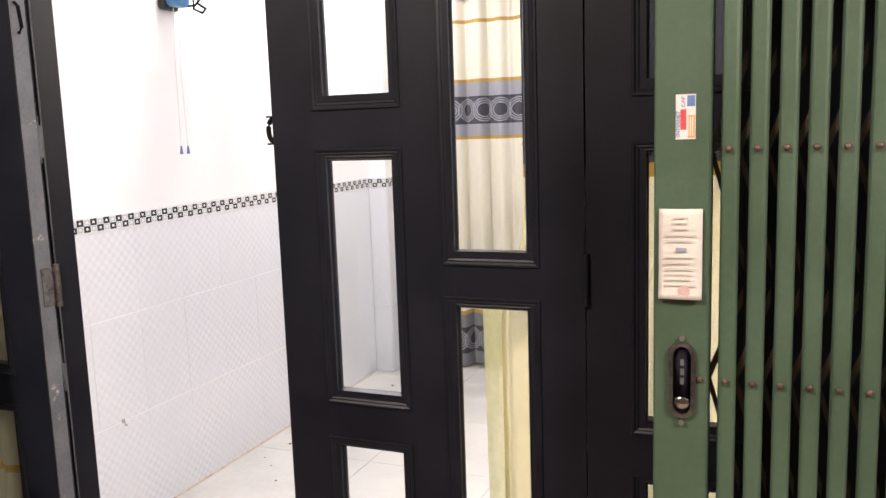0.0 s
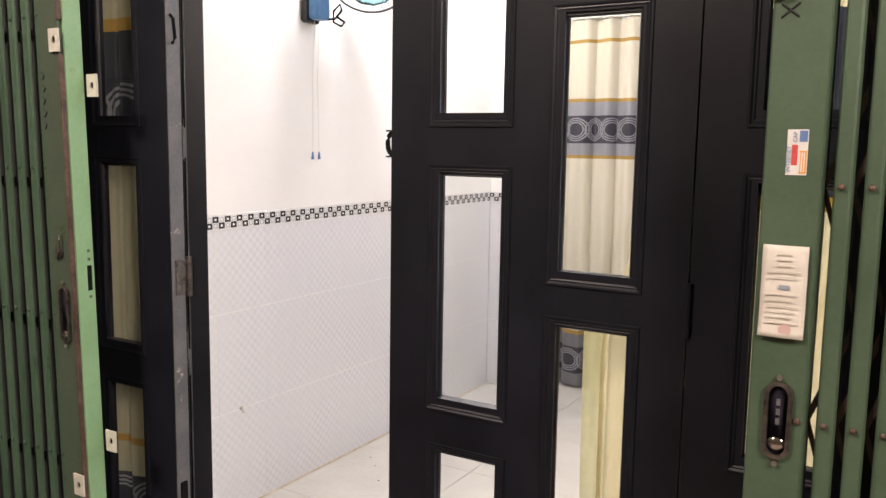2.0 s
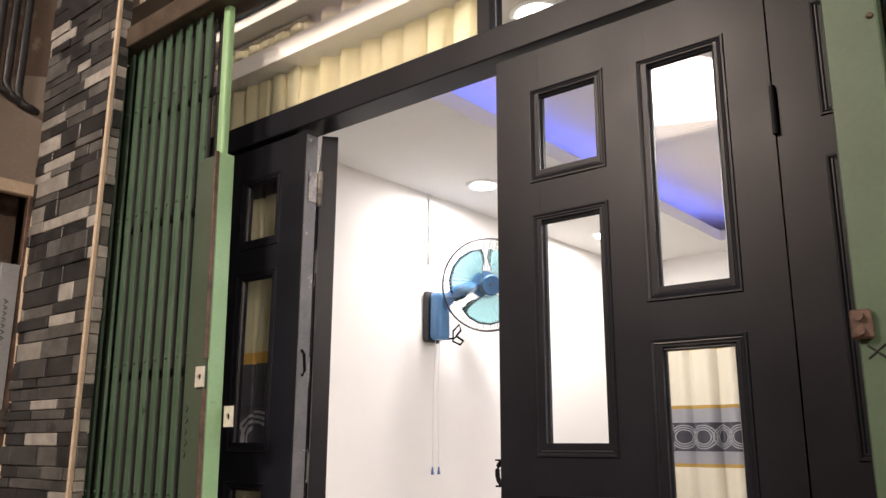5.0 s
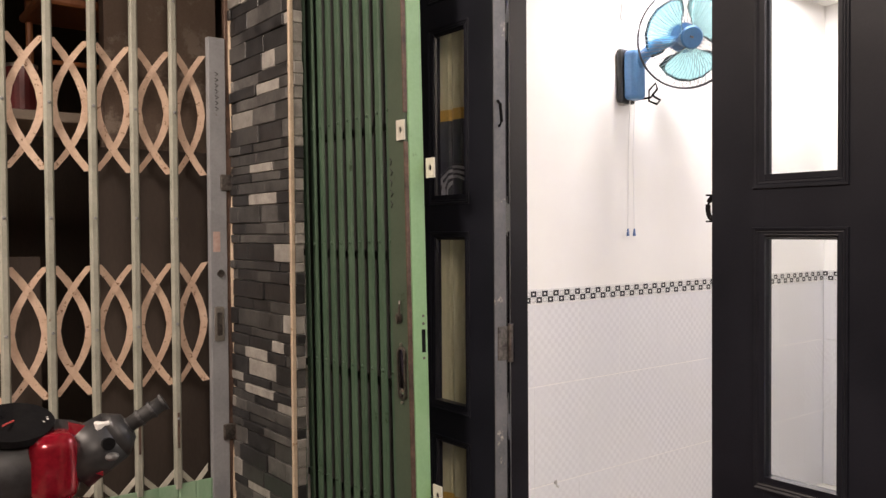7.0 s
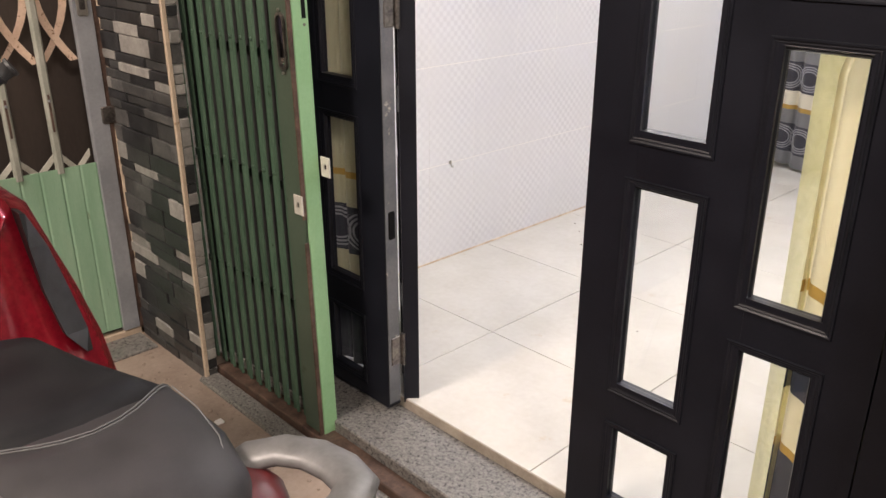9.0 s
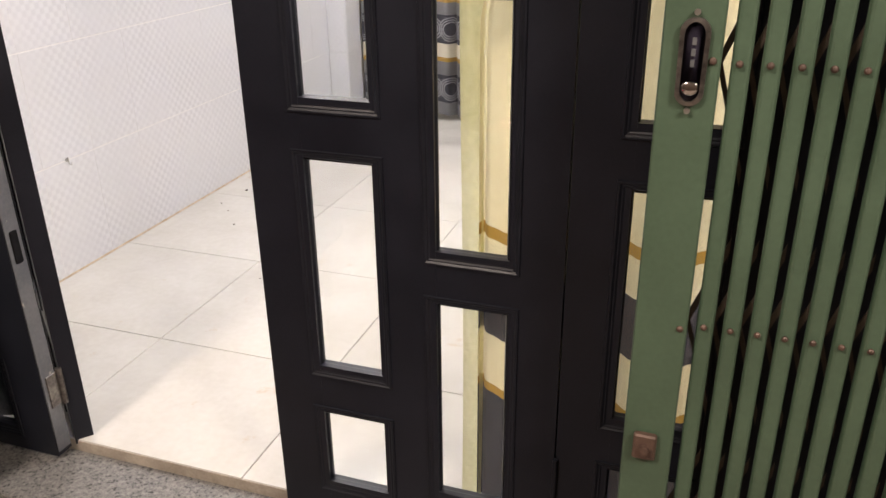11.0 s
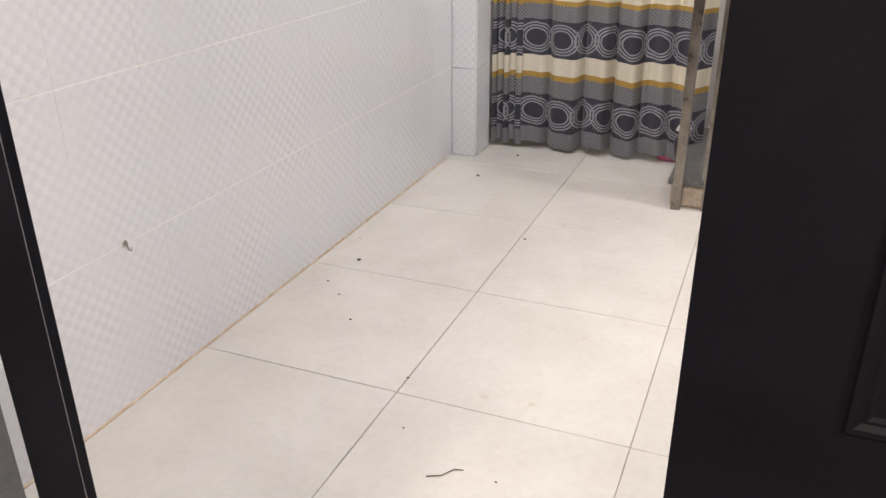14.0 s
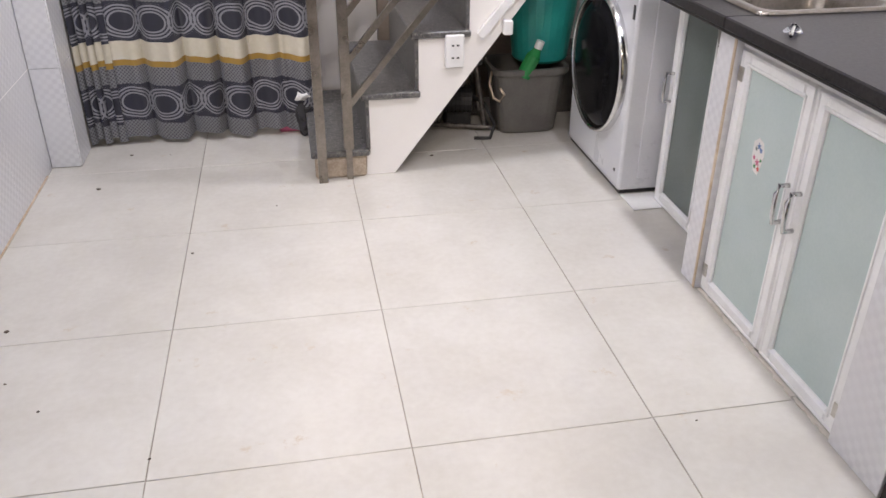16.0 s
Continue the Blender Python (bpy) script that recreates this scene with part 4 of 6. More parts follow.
# ---- stone pillar ----
stones = [surf("stone_strip_%s" % n_, a_, b_, 22, r_, bump=0.8, fine=140, rand=0.22) for n_, a_, b_, r_ in (
    ("black", (0.013, 0.013, 0.014), (0.036, 0.036, 0.038), 0.42), ("grey", (0.050, 0.049, 0.048), (0.115, 0.112, 0.108), 0.55),
    ("mid", (0.026, 0.026, 0.027), (0.072, 0.071, 0.069), 0.5), ("pale", (0.21, 0.20, 0.185), (0.34, 0.325, 0.30), 0.6))]
rnd = random.Random(5)
z = -0.10
made = 0
loose = bmesh.new()
STONE_JOBS = []
while z < 4.3:
    h = rnd.choice((0.030, 0.038, 0.038, 0.058))
    x = -0.42 + rnd.uniform(-0.1, 0.0)
    while x < 0.046:
        w = rnd.choice((0.09, 0.13, 0.17, 0.21))
        a, b = max(x, -0.42), min(x + w, 0.046)
        if b - a > 0.012:
            k = rnd.choices((0, 1, 2, 3), (5, 3, 3, 1.8))[0]
            STONE_JOBS.append((a, b, z, h, rnd.uniform(0.004, 0.016), k))
        x += w
    # returns on the side of the pillar
    STONE_JOBS.append((0.047, None, z, h, rnd.uniform(0.0, 0.012), rnd.choices((0, 1, 3), (2, 2, 7))[0]))
    z += h

# ---- neighbour's gate, at a right angle ----
NX = -0.42
gate_n = thing("neighbour_gate", (NX, -0.9, -0.09), "old folding gate with grey-green bars and rusty peach curved braces", "gate")
old_rivets = bmesh.new()
NB = [-0.44 - 0.129 * i for i in range(13)]
for i, y in enumerate(NB):
    bm = bmesh.new()
    prof = [(0.012, -0.013), (0.012, 0.013), (0.002, 0.013), (-0.006, 0.007), (-0.006, -0.007), (0.002, -0.013)]
    prism(bm, [(NX - px + 0.006, y + py) for px, py in prof], "z", 0.56, 2.34)
    bar = part("bar", bm, M["n_bar"], gate_n)
    for z in (0.80, 1.12, 1.475, 1.83, 2.2):
        ball(old_rivets, (NX + 0.014, y, z), 0.005, (0.7, 1, 1), 8)
    if i in (0, 1, 2):
        part("bar_slot", boxed(NX + 0.0125, NX + 0.0137, y - 0.004, y + 0.003, 0.70, 0.82), M["brown_edge"], bar, "rust-stained slot")
    y0, y1 = y - 0.129, y
    if i == 0:
        pairs = ((y0, y1), (y1, y1 + 0.118))
    else:
        pairs = ((y0, y1),)
    for ya, yb in pairs:
        for zc in (1.83, 1.12):
            for s in (1, -1):
                bm = bmesh.new()
                mid, edge = (yb - 0.014, ya + 0.012) if s > 0 else (ya + 0.014, yb - 0.012)
                prev = None
                rings = []
                for k in range(11):
                    q = -1 + 2 * k / 10
                    yy = mid + (edge - mid) * abs(q) ** 1.7
                    zz = zc + q * 0.205
                    rings.append([(NX - 0.012 - 0.004 * s, yy - 0.0125, zz - 0.002), (NX - 0.012 - 0.004 * s, yy + 0.0125, zz + 0.002), (NX - 0.0145 - 0.004 * s, yy + 0.0125, zz + 0.002), (NX - 0.0145 - 0.004 * s, yy - 0.0125, zz - 0.002)])
                loft(bm, rings)
                part("curved_brace", bm, M["n_arc"], gate_n)
        # brace ends above the sheet
        bm = bmesh.new()
        for s in (1, -1):
            e = ya + 0.012 if s > 0 else yb - 0.012
            c = (ya + yb) / 2
            prism(bm, [(e, 0.625), (e, 0.600), (c, 0.545), (c, 0.572)], "x", NX - 0.012 - 0.003 * s, NX - 0.009 - 0.003 * s)
        part("brace_end", bm, M["white_plate"], gate_n, "pale brace ends")
        # lower sheet, one folded strip a bay
        bm = bmesh.new()
        pts = [(NX + 0.004, ya), (NX + 0.0065, ya + 0.006), (NX + 0.0065, ya + 0.056), (NX + 0.005, ya + 0.062), (NX + 0.0065, ya + 0.068), (NX + 0.0065, yb - 0.006), (NX + 0.004, yb), (NX + 0.001, yb), (NX + 0.001, ya)]
        prism(bm, pts, "z", -0.045, 0.575)
        part("sheet_panel", bm, M["n_sheet"], gate_n, "mint green sheet steel skirt")
tagged(part("rivets", old_rivets, M["n_post"], gate_n), kind="stuff")
bm = boxed(NX - 0.012, NX + 0.016, -0.322, -0.262, -0.06, 2.10, bevel=0.002)
np_ = part("end_post", bm, M["n_post"], gate_n, "grey painted end post")
part("frame_edge", boxed(NX - 0.012, NX + 0.012, -0.261, -0.243, -0.09, 2.34, bevel=0.002), M["brown_edge"], gate_n, "brown frame edge")
bm = boxed(NX - 0.02, NX + 0.014, -2.2, -0.232, 2.34, 2.385, bevel=0.004)
part("top_rail", bm, M["beige_trim"], gate_n, "beige top rail")
bm = bmesh.new()
tube(bm, [(NX + 0.014, -0.239 + 0.004 * math.sin(k), -0.09 + 0.125 * k) for k in range(20)], 0.008, 8)
part("frame_pipe", bm, M["beige_trim"], gate_n, "beige frame pipe")
for z in (0.73, 1.60):
    bm = boxed(NX + 0.012, NX + 0.026, -0.285, -0.232, z - 0.028, z + 0.028, bevel=0.003)
    rod(bm, (NX + 0.022, -0.242, z - 0.03), (NX + 0.022, -0.242, z + 0.03), 0.007, 10)
    part("hinge", bm, M["dark_steel"], gate_n, "rusty hinge")
bm = bmesh.new()
box(bm, NX + 0.016, NX + 0.021, -0.312, -0.278, 1.05, 1.17, bevel=0.004)
part("finger_pull", bm, M["steel"], gate_n, "bright finger pull")
bm = bmesh.new()
box(bm, NX + 0.0205, NX + 0.0225, -0.304, -0.286, 1.07, 1.15, bevel=0.003)
part("pull_recess", bm, M["dark_steel"], gate_n)
bm = bmesh.new()
rod(bm, (NX + 0.016, -0.288, 1.285), (NX + 0.022, -0.288, 1.285), 0.013, 12)
part("keyhole_cover", bm, M["dark_steel"], gate_n)
part("torn_label", boxed(NX + 0.0162, NX + 0.0168, -0.313, -0.288, 1.36, 1.43), M["label"], gate_n, "torn pinkish paper label")
bm = bmesh.new()
for k in range(7):
    zz = 1.98 - 0.02 * k
    tube(bm, [(NX + 0.0166, -0.30, zz), (NX + 0.0166, -0.288, zz - 0.006), (NX + 0.0166, -0.298, zz - 0.012)], 0.0016, 4)
part("marker_scribble", bm, M["ink_dark"], gate_n, "illegible marker scribble")
solo("gate_bottom_rail", boxed(NX - 0.02, NX + 0.012, -2.2, -0.23, -0.12, -0.062, bevel=0.004), M["beige_trim"], "rusty beige bottom rail of the old gate", "rail", kind="structure")
solo("neighbour_step", boxed(NX - 0.15, NX + 0.15, -2.2, -0.262, -0.16, -0.085, bevel=0.004), M["granite"], "speckled granite threshold before the old gate", "threshold", kind="structure")

# neighbour's wall over and beside the gate, and the dark room behind it
solo("neighbour_wall", boxed(NX - 0.16, NX - 0.02, -2.4, -0.2, 2.39, 4.4), M["plaster"], "old brown plaster wall above the neighbour's gate", "wall", kind="structure")
bm = bmesh.new()
prism(bm, [(-0.225, 2.39), (-0.225, 2.80), (-0.33, 2.77), (-0.45, 2.69), (-0.56, 2.66), (-0.66, 2.56), (-0.80, 2.53), (-0.92, 2.46), (-1.05, 2.39)], "x", NX - 0.022, NX - 0.016)
solo("render_patch", bm, M["plaster_grey"], "rough grey cement patch on the brown wall", "wall patch", kind="structure")
solo("neighbour_floor", boxed(-3.0, NX - 0.02, -3.0, 0.1, -0.2, -0.09), M["concrete"], "dark concrete floor behind the old gate", "floor", kind="structure")
# added box in dark board colour, standing for the darkness behind the gate
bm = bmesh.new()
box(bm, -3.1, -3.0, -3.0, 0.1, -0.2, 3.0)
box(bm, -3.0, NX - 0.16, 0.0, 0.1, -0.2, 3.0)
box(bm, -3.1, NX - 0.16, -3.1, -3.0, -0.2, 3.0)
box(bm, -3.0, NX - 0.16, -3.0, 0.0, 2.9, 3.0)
solo("neighbour_room_walls", bm, M["board"], "room walls behind the old gate, dark brown for an unlit room", "wall", kind="structure")
solo("plywood_screen", boxed(-0.62, -0.60, -0.66, -0.2, -0.09, 1.72, bevel=0.003), M["board"], "brown plywood screen behind the old gate", "screen")
solo("plywood_screen", boxed(-0.72, -0.70, -0.98, -0.80, -0.09, 1.35, bevel=0.003), M["board"], "brown plywood offcut behind the old gate", "screen")
solo("neighbour_inner_wall", boxed(-0.70, -0.64, -0.60, -0.2, 1.72, 2.70), M["plaster"], "brown plaster wall above the shelf behind the old gate", "wall", kind="structure")
OFFSET = Vector((0.0, 0.37, 0.135))
shelf = thing("wall_shelf", (-0.95, -1.0, 1.70), "dark wooden shelf in the neighbour's room", "shelf")
part("board", boxed(-1.25, -0.75, -1.75, -0.68, 1.68, 1.715, bevel=0.003), M["plaster_grey"], shelf)
part("bracket", boxed(-1.25, -0.80, -1.60, -1.57, 1.50, 1.68), M["board"], shelf)
part("bracket", boxed(-1.25, -0.80, -0.74, -0.71, -0.224, 1.68), M["board"], shelf)
chair = thing("stacked_chair", (-0.98, -0.98, 1.715), "orange varnished wooden chair stored on the shelf", "chair")
part("seat", boxed(-1.16, -0.80, -1.14, -0.80, 2.10, 2.13, bevel=0.008), M["orange_wood"], chair)
for cx, cy in ((-1.13, -1.11), (-1.13, -0.83), (-0.83, -1.11), (-0.83, -0.83)):
    bm = bmesh.new(); rod(bm, (cx * 1.0 + 0.02, cy, 1.715), (cx, cy, 2.10), 0.013, 10)
    part("leg", bm, M["orange_wood"], chair)
bm = bmesh.new(); rod(bm, (-0.83, -1.11, 1.9), (-0.83, -0.83, 1.9), 0.009, 8)
part("stretcher", bm, M["orange_wood"], chair)
bm = bmesh.new()
box(bm, -1.16, -1.13, -1.14, -0.80, 2.30, 2.42, bevel=0.006)
box(bm, -1.155, -1.135, -1.12, -1.09, 2.13, 2.3); box(bm, -1.155, -1.135, -0.85, -0.82, 2.13, 2.3)
part("backrest", bm, M["orange_wood"], chair)
can = thing("red_can", (-0.80, -1.20, 1.715), "red tin standing on the shelf", "tin")
bm = bmesh.new(); rod(bm, (-0.80, -1.20, 1.715), (-0.80, -1.20, 1.86), 0.05, 20)
part("body", bm, M["red_dark"], can)
bm = bmesh.new(); rod(bm, (-0.80, -1.20, 1.86), (-0.80, -1.20, 1.872), 0.052, 20)
part("lid", bm, M["steel"], can)

OFFSET = Vector((0, 0, 0))
# air conditioner box and pipes on the neighbour's wall
ac = thing("air_conditioner", (NX + 0.08, -1.1, 2.65), "white air conditioner unit under the neighbour's eaves", "air conditioner")
part("casing", boxed(NX - 0.02, NX + 0.20, -1.5, -0.75, 2.47, 2.85, bevel=0.03, seg=3), M["white_plastic"], ac)
part("base_pan", boxed(NX - 0.01, NX + 0.19, -1.48, -0.77, 2.445, 2.472, bevel=0.006), M["n_post"], ac, "grey base pan")
for k in range(3):
    bm = bmesh.new()
    yy = -0.42 + 0.042 * k
    tube(bm, [(NX, yy, 3.6), (NX, yy, 2.74 - 0.02 * k), (NX, yy + 0.015, 2.70 - 0.02 * k), (NX, yy + 0.05, 2.685 - 0.015 * k), (NX - 0.02, yy + 0.075, 2.685 - 0.015 * k)], 0.014, 10)
    solo("wall_pipe", bm, M["plastic"], "dark plastic pipe bending into the wall", "pipe", "wall pipes", smooth=True)

# ---- curtains ----
def curtain(name, x0, x1, y, z0, z1, folds, amp, material, label, seed=1, hem=0.0, gather=0.0, slack=0.0):
    """Hanging cloth with uneven folds; UV u runs along the cloth, v is the height."""
    r = random.Random(seed)
    nu, nv = folds * 12, 34
    ph = [r.uniform(0, 6.28) for _ in range(6)]
    bm = bmesh.new()
    uvl = bm.loops.layers.uv.new("UVMap")
    def place(i, k):
        u, v = i / nu, k / nv
        turns = u * folds if not gather else (u / gather * folds * 0.5 if u < gather else folds * (0.5 + 0.5 * (u - gather) / (1 - gather)))
        a = turns * 2 * math.pi + 0.9 * math.sin(u * 7 + ph[0]) + 0.35 * math.sin(v * 2.2 + ph[1])
        d = amp * (0.75 + 0.25 * math.sin(u * 11 + ph[2])) * math.sin(a) + 0.3 * amp * math.sin(2.1 * a + ph[3] + v * 1.5)
        x = x0 + (x1 - x0) * u + 0.35 * amp * math.cos(a + 0.4)
        lift = min(1.0, max(0.0, (z0 + (z1 - z0) * v - 1.10) / 0.18))
        x += slack * lift * lift * (3 - 2 * lift) * (1 - u)
        return Vector((x, y + d * (1.0 - 0.25 * v), z0 + (z1 - z0) * v + (hem * math.sin(a * 0.5 + ph[5]) * (1 - v) ** 3)))
    vs = [[bm.verts.new(place(i, k)) for i in range(nu + 1)] for k in range(nv + 1)]
    run = [0.0]
    for i in range(nu):
        run.append(run[-1] + (vs[0][i + 1].co - vs[0][i].co).xy.length)
    for k in range(nv):
        for i in range(nu):
            f = bm.faces.new((vs[k][i], vs[k][i + 1], vs[k + 1][i + 1], vs[k + 1][i]))
            f.smooth = True
            for lp, (ii, kk) in zip(f.loops, ((i, k), (i + 1, k), (i + 1, k + 1), (i, k + 1))):
                lp[uvl].uv = (run[ii], z0 + (z1 - z0) * kk / nv)
    t = thing(name, ((x0 + x1) / 2, y, z1), label, "curtain")
    part("cloth", bm, material, t, smooth=True)
    bm = bmesh.new(); rod(bm, (x0 - 0.03, y, z1 + 0.012), (x1 + 0.03, y, z1 + 0.012), 0.009, 12)
    part("curtain_rod", bm, M["steel"], t, "thin steel rod")
    return t


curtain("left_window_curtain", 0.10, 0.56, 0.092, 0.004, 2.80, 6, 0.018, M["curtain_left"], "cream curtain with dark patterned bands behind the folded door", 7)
rc = curtain("right_window_curtain", 1.762, 2.68, 0.13, 0.03, 2.80, 11, 0.026, M["curtain_right"], "cream curtain with dark bands and gold lines behind the door glass", 9, slack=0.05)
bm = bmesh.new()
rows = []
for k in range(30):
    z = 0.03 + 1.13 * k / 29
    rows.append([bm.verts.new((1.730 + 0.044 * i / 4 + 0.003 * math.sin(z * 4), 0.150 - 0.010 * math.sin(i * 0.8), z)) for i in range(5)])
for a, b in zip(rows, rows[1:]):
    for i in range(4):
        bm.faces.new((a[i], a[i + 1], b[i + 1], b[i]))
part("sheer_edge", bm, M["sheer"], rc, "see-through olive edge of the curtain", smooth=True)
curtain("transom_curtain", 0.10, 1.22, 0.11, 2.44, 2.83, 12, 0.018, M["curtain_right"], "short yellow and cream curtain behind the transom pane", 3)

# the room behind
OFFSET = Vector((0, 0.032, 0))
cb = curtain("doorway_curtain", 0.115, 1.11, 3.235, 0.028, 2.205, 11, 0.036, M["curtain_back"], "cream and grey banded curtain with nested oval motifs, drawn shut", 4, 0.012, gather=0.17)
for k in range(9):
    x = 0.17 + 0.112 * k
    bm = bmesh.new()
    tube(bm, [(x + 0.017 * math.cos(a), 3.225 + 0.004 * math.sin(a), 2.217 + 0.017 * math.sin(a)) for a in (i * math.pi / 8 for i in range(17))], 0.003, 6)
    part("curtain_ring", bm, M["white_plastic"], cb)
# ---- wall fan ----
fan = thing("wall_fan", (0.06, 1.29, 2.1), "blue wall fan with clear blades, switched off", "fan")
FH = Vector((0.255, 1.425, 2.215))
FD = Vector((0.74, -0.58, -0.20)).normalized()
part("wall_plate", boxed(0.001, 0.030, 1.275, 1.375, 1.965, 2.195, bevel=0.012, seg=2), M["plastic"], fan, "dark back plate")
part("body", boxed(0.028, 0.095, 1.285, 1.365, 1.975, 2.185, bevel=0.02, seg=3), M["blue_plastic"], fan, "blue plastic body")
bm = bmesh.new(); tube(bm, [(0.06, 1.325, 2.10), (0.10, 1.33, 2.15), (0.15, 1.345, 2.19), tuple(FH - FD * 0.10)], 0.026, 12)
part("neck", bm, M["blue_plastic"], fan, smooth=True)
bm = bmesh.new()
rod(bm, FH - FD * 0.15, FH - FD * 0.055, 0.052, 20, 0.062)
part("motor", bm, M["blue_plastic"], fan, "blue motor housing")
bm = bmesh.new(); rod(bm, FH - FD * 0.055, FH + FD * 0.02, 0.035, 20)
part("hub", bm, M["blue_plastic"], fan)
S1 = FD.cross(Vector((0, 0, 1))).normalized(); S2 = S1.cross(FD)


def disc(c, r, a):
    return c + r * (math.cos(a) * S1 + math.sin(a) * S2)


for b_ in range(3):
    a0 = b_ * 2 * math.pi / 3 + 0.4
    bm = bmesh.new()
    rows = []
    for k in range(7):
        q = k / 6
        r_ = 0.03 + 0.150 * q
        half = (0.35 + 0.62 * math.sin(min(1, q * 1.15) * math.pi * 0.62))
        rows.append([disc(FH - FD * (0.018 - 0.030 * j / 6), r_ * (1 - 0.1 * abs(j / 3 - 1) ** 2 * q), a0 - half + 2 * half * j / 6) for j in range(7)])
    vs = [[bm.verts.new(p) for p in row] for row in rows]
    for k in range(6):
        for j in range(6):
            bm.faces.new((vs[k][j], vs[k][j + 1], vs[k + 1][j + 1], vs[k + 1][j]))
    o = part("blade", bm, M["fan_blade"], fan, "clear blue blade", smooth=True)
    sol = o.modifiers.new("thickness", "SOLIDIFY"); sol.thickness = 0.002
    o.visible_shadow = True
bm = bmesh.new()
for rr, off, th in ((0.205, -0.005, 0.0042), (0.206, 0.010, 0.0032)):
    tube(bm, [disc(FH + FD * off, rr, 2 * math.pi * k / 48) for k in range(49)], th, 6)
part("guard_rim", bm, M["plastic"], fan, "dark guard rim", smooth=True)
bm = bmesh.new()
for k in range(72):
    a = 2 * math.pi * k / 72
    tube(bm, [disc(FH + FD * 0.058, 0.045, a), disc(FH + FD * 0.055, 0.13, a + 0.12), disc(FH + FD * 0.035, 0.185, a + 0.2), disc(FH + FD * 0.0, 0.204, a + 0.22)], 0.0011, 4)
    if k % 2 == 0:
        tube(bm, [disc(FH - FD * 0.06, 0.06, a), disc(FH - FD * 0.05, 0.15, a - 0.1), disc(FH - FD * 0.005, 0.204, a - 0.14)], 0.0011, 4)
tagged(part("guard_mesh", bm, M["fan_grey"], fan, "fine radial guard wires"), kind="stuff")
bm = bmesh.new(); rod(bm, FH + FD * 0.054, FH + FD * 0.066, 0.047, 24, 0.040)
part("guard_badge", bm, M["blue_plastic"], fan, "blue round badge")
part("badge_bar", boxed(*[v for c, h in zip(FH + FD * 0.067, (0.0022, 0.014, 0.004)) for v in (c - h, c + h)]), M["dark_steel"], fan, "dark lettering bar")
for k, y in enumerate((1.315, 1.345)):
    bm = bmesh.new()
    tube(bm, [(0.045, y, 1.975), (0.03, y + 0.005, 1.75), (0.022, y + 0.012 + 0.012 * k, 1.43)], 0.0013, 5)
    part("pull_cord", bm, M["white_plastic"], fan, "thin pull cord")
    bm = bmesh.new(); rod(bm, (0.022, y + 0.012 + 0.012 * k, 1.40), (0.022, y + 0.012 + 0.012 * k, 1.432), 0.007, 10, 0.003)
    part("cord_bell", bm, M["ink_blue"], fan, "blue cord bell")
bm = bmesh.new()
tube(bm, [(0.05, 1.35, 1.98), (0.10, 1.38, 1.985), (0.12, 1.40, 2.02), (0.10, 1.415, 2.05), (0.085, 1.39, 2.02), (0.10, 1.37, 1.97), (0.125, 1.39, 1.955), (0.12, 1.42, 1.975), (0.09, 1.40, 2.0)], 0.005, 6)
part("coiled_cable", bm, M["black_gloss"], fan, "black coiled cable", smooth=True)
bm = bmesh.new(); tube(bm, [(0.03, 1.27, 2.19), (0.02, 1.29, 2.25), (0.045, 1.30, 2.30), (0.012, 1.315, 2.33)], 0.0035, 6)
part("supply_cable", bm, M["white_plastic"], fan)
solo("cable_duct", boxed(0.001, 0.012, 1.305, 1.322, 2.32, CEIL - 0.001, bevel=0.002), M["white_plastic"], "thin white cable duct running up to the ceiling", "duct", kind="structure")
bm = bmesh.new()
rod(bm, (0.0, 0.905, 0.415), (0.005, 0.905, 0.415), 0.007, 12)
tube(bm, [(0.006, 0.905, 0.425), (0.010, 0.905, 0.40), (0.018, 0.905, 0.398), (0.021, 0.905, 0.408)], 0.0018, 6)
solo("wall_hook", bm, M["steel"], "small steel hook stuck to the wall tile", "hook")

# ---- stair ----
SY0, SY1 = 2.73, 3.50
stair = thing("stair", (1.4, 3.1, 0.0), "steep white stair with speckled granite treads and steel rails", "staircase", kind="structure")
RISE, RUN, SX = 0.235, 0.196, 1.065
steps = [(SX + RUN * i - (0.0 if i else 0.01), 0.113 + 0.227 * i) for i in range(11)]
out = [(SX + 0.03, 0.0)]
for i, (x, z) in enumerate(steps):
    out.append((x + 0.018, out[-1][1] if i else 0.0))
    out.append((x + 0.018, z - 0.025))
end_x = steps[-1][0] + RUN
out.append((end_x, steps[-1][1] - 0.025))
out.append((end_x, 0.0 + 1.30 * (end_x - 1.375)))
out.append((1.375, 0.0))
out = [p for i, p in enumerate(out) if i == 0 or (abs(p[0] - out[i - 1][0]) + abs(p[1] - out[i - 1][1])) > 1e-4]
out = out[1:]
bm = bmesh.new(); prism(bm, out, "y", SY0, SY1)
bmesh.ops.triangulate(bm, faces=[f for f in bm.faces if len(f.verts) > 4])
part("stair_body", bm, M["paint"], stair, "white plastered stair body")
for i, (x, z) in enumerate(steps):
    part("tread", boxed(x - 0.012, x + RUN + 0.022, SY0 - 0.022, SY1, z - 0.024, z, bevel=0.004), M["stair_granite"], stair, "speckled granite tread")
    zl = steps[i - 1][1] if i else 0.045
    part("riser", boxed(x + 0.004, x + 0.0178, SY0 - 0.006, SY1, zl, z - 0.0245), M["stair_granite"], stair, "speckled granite riser")
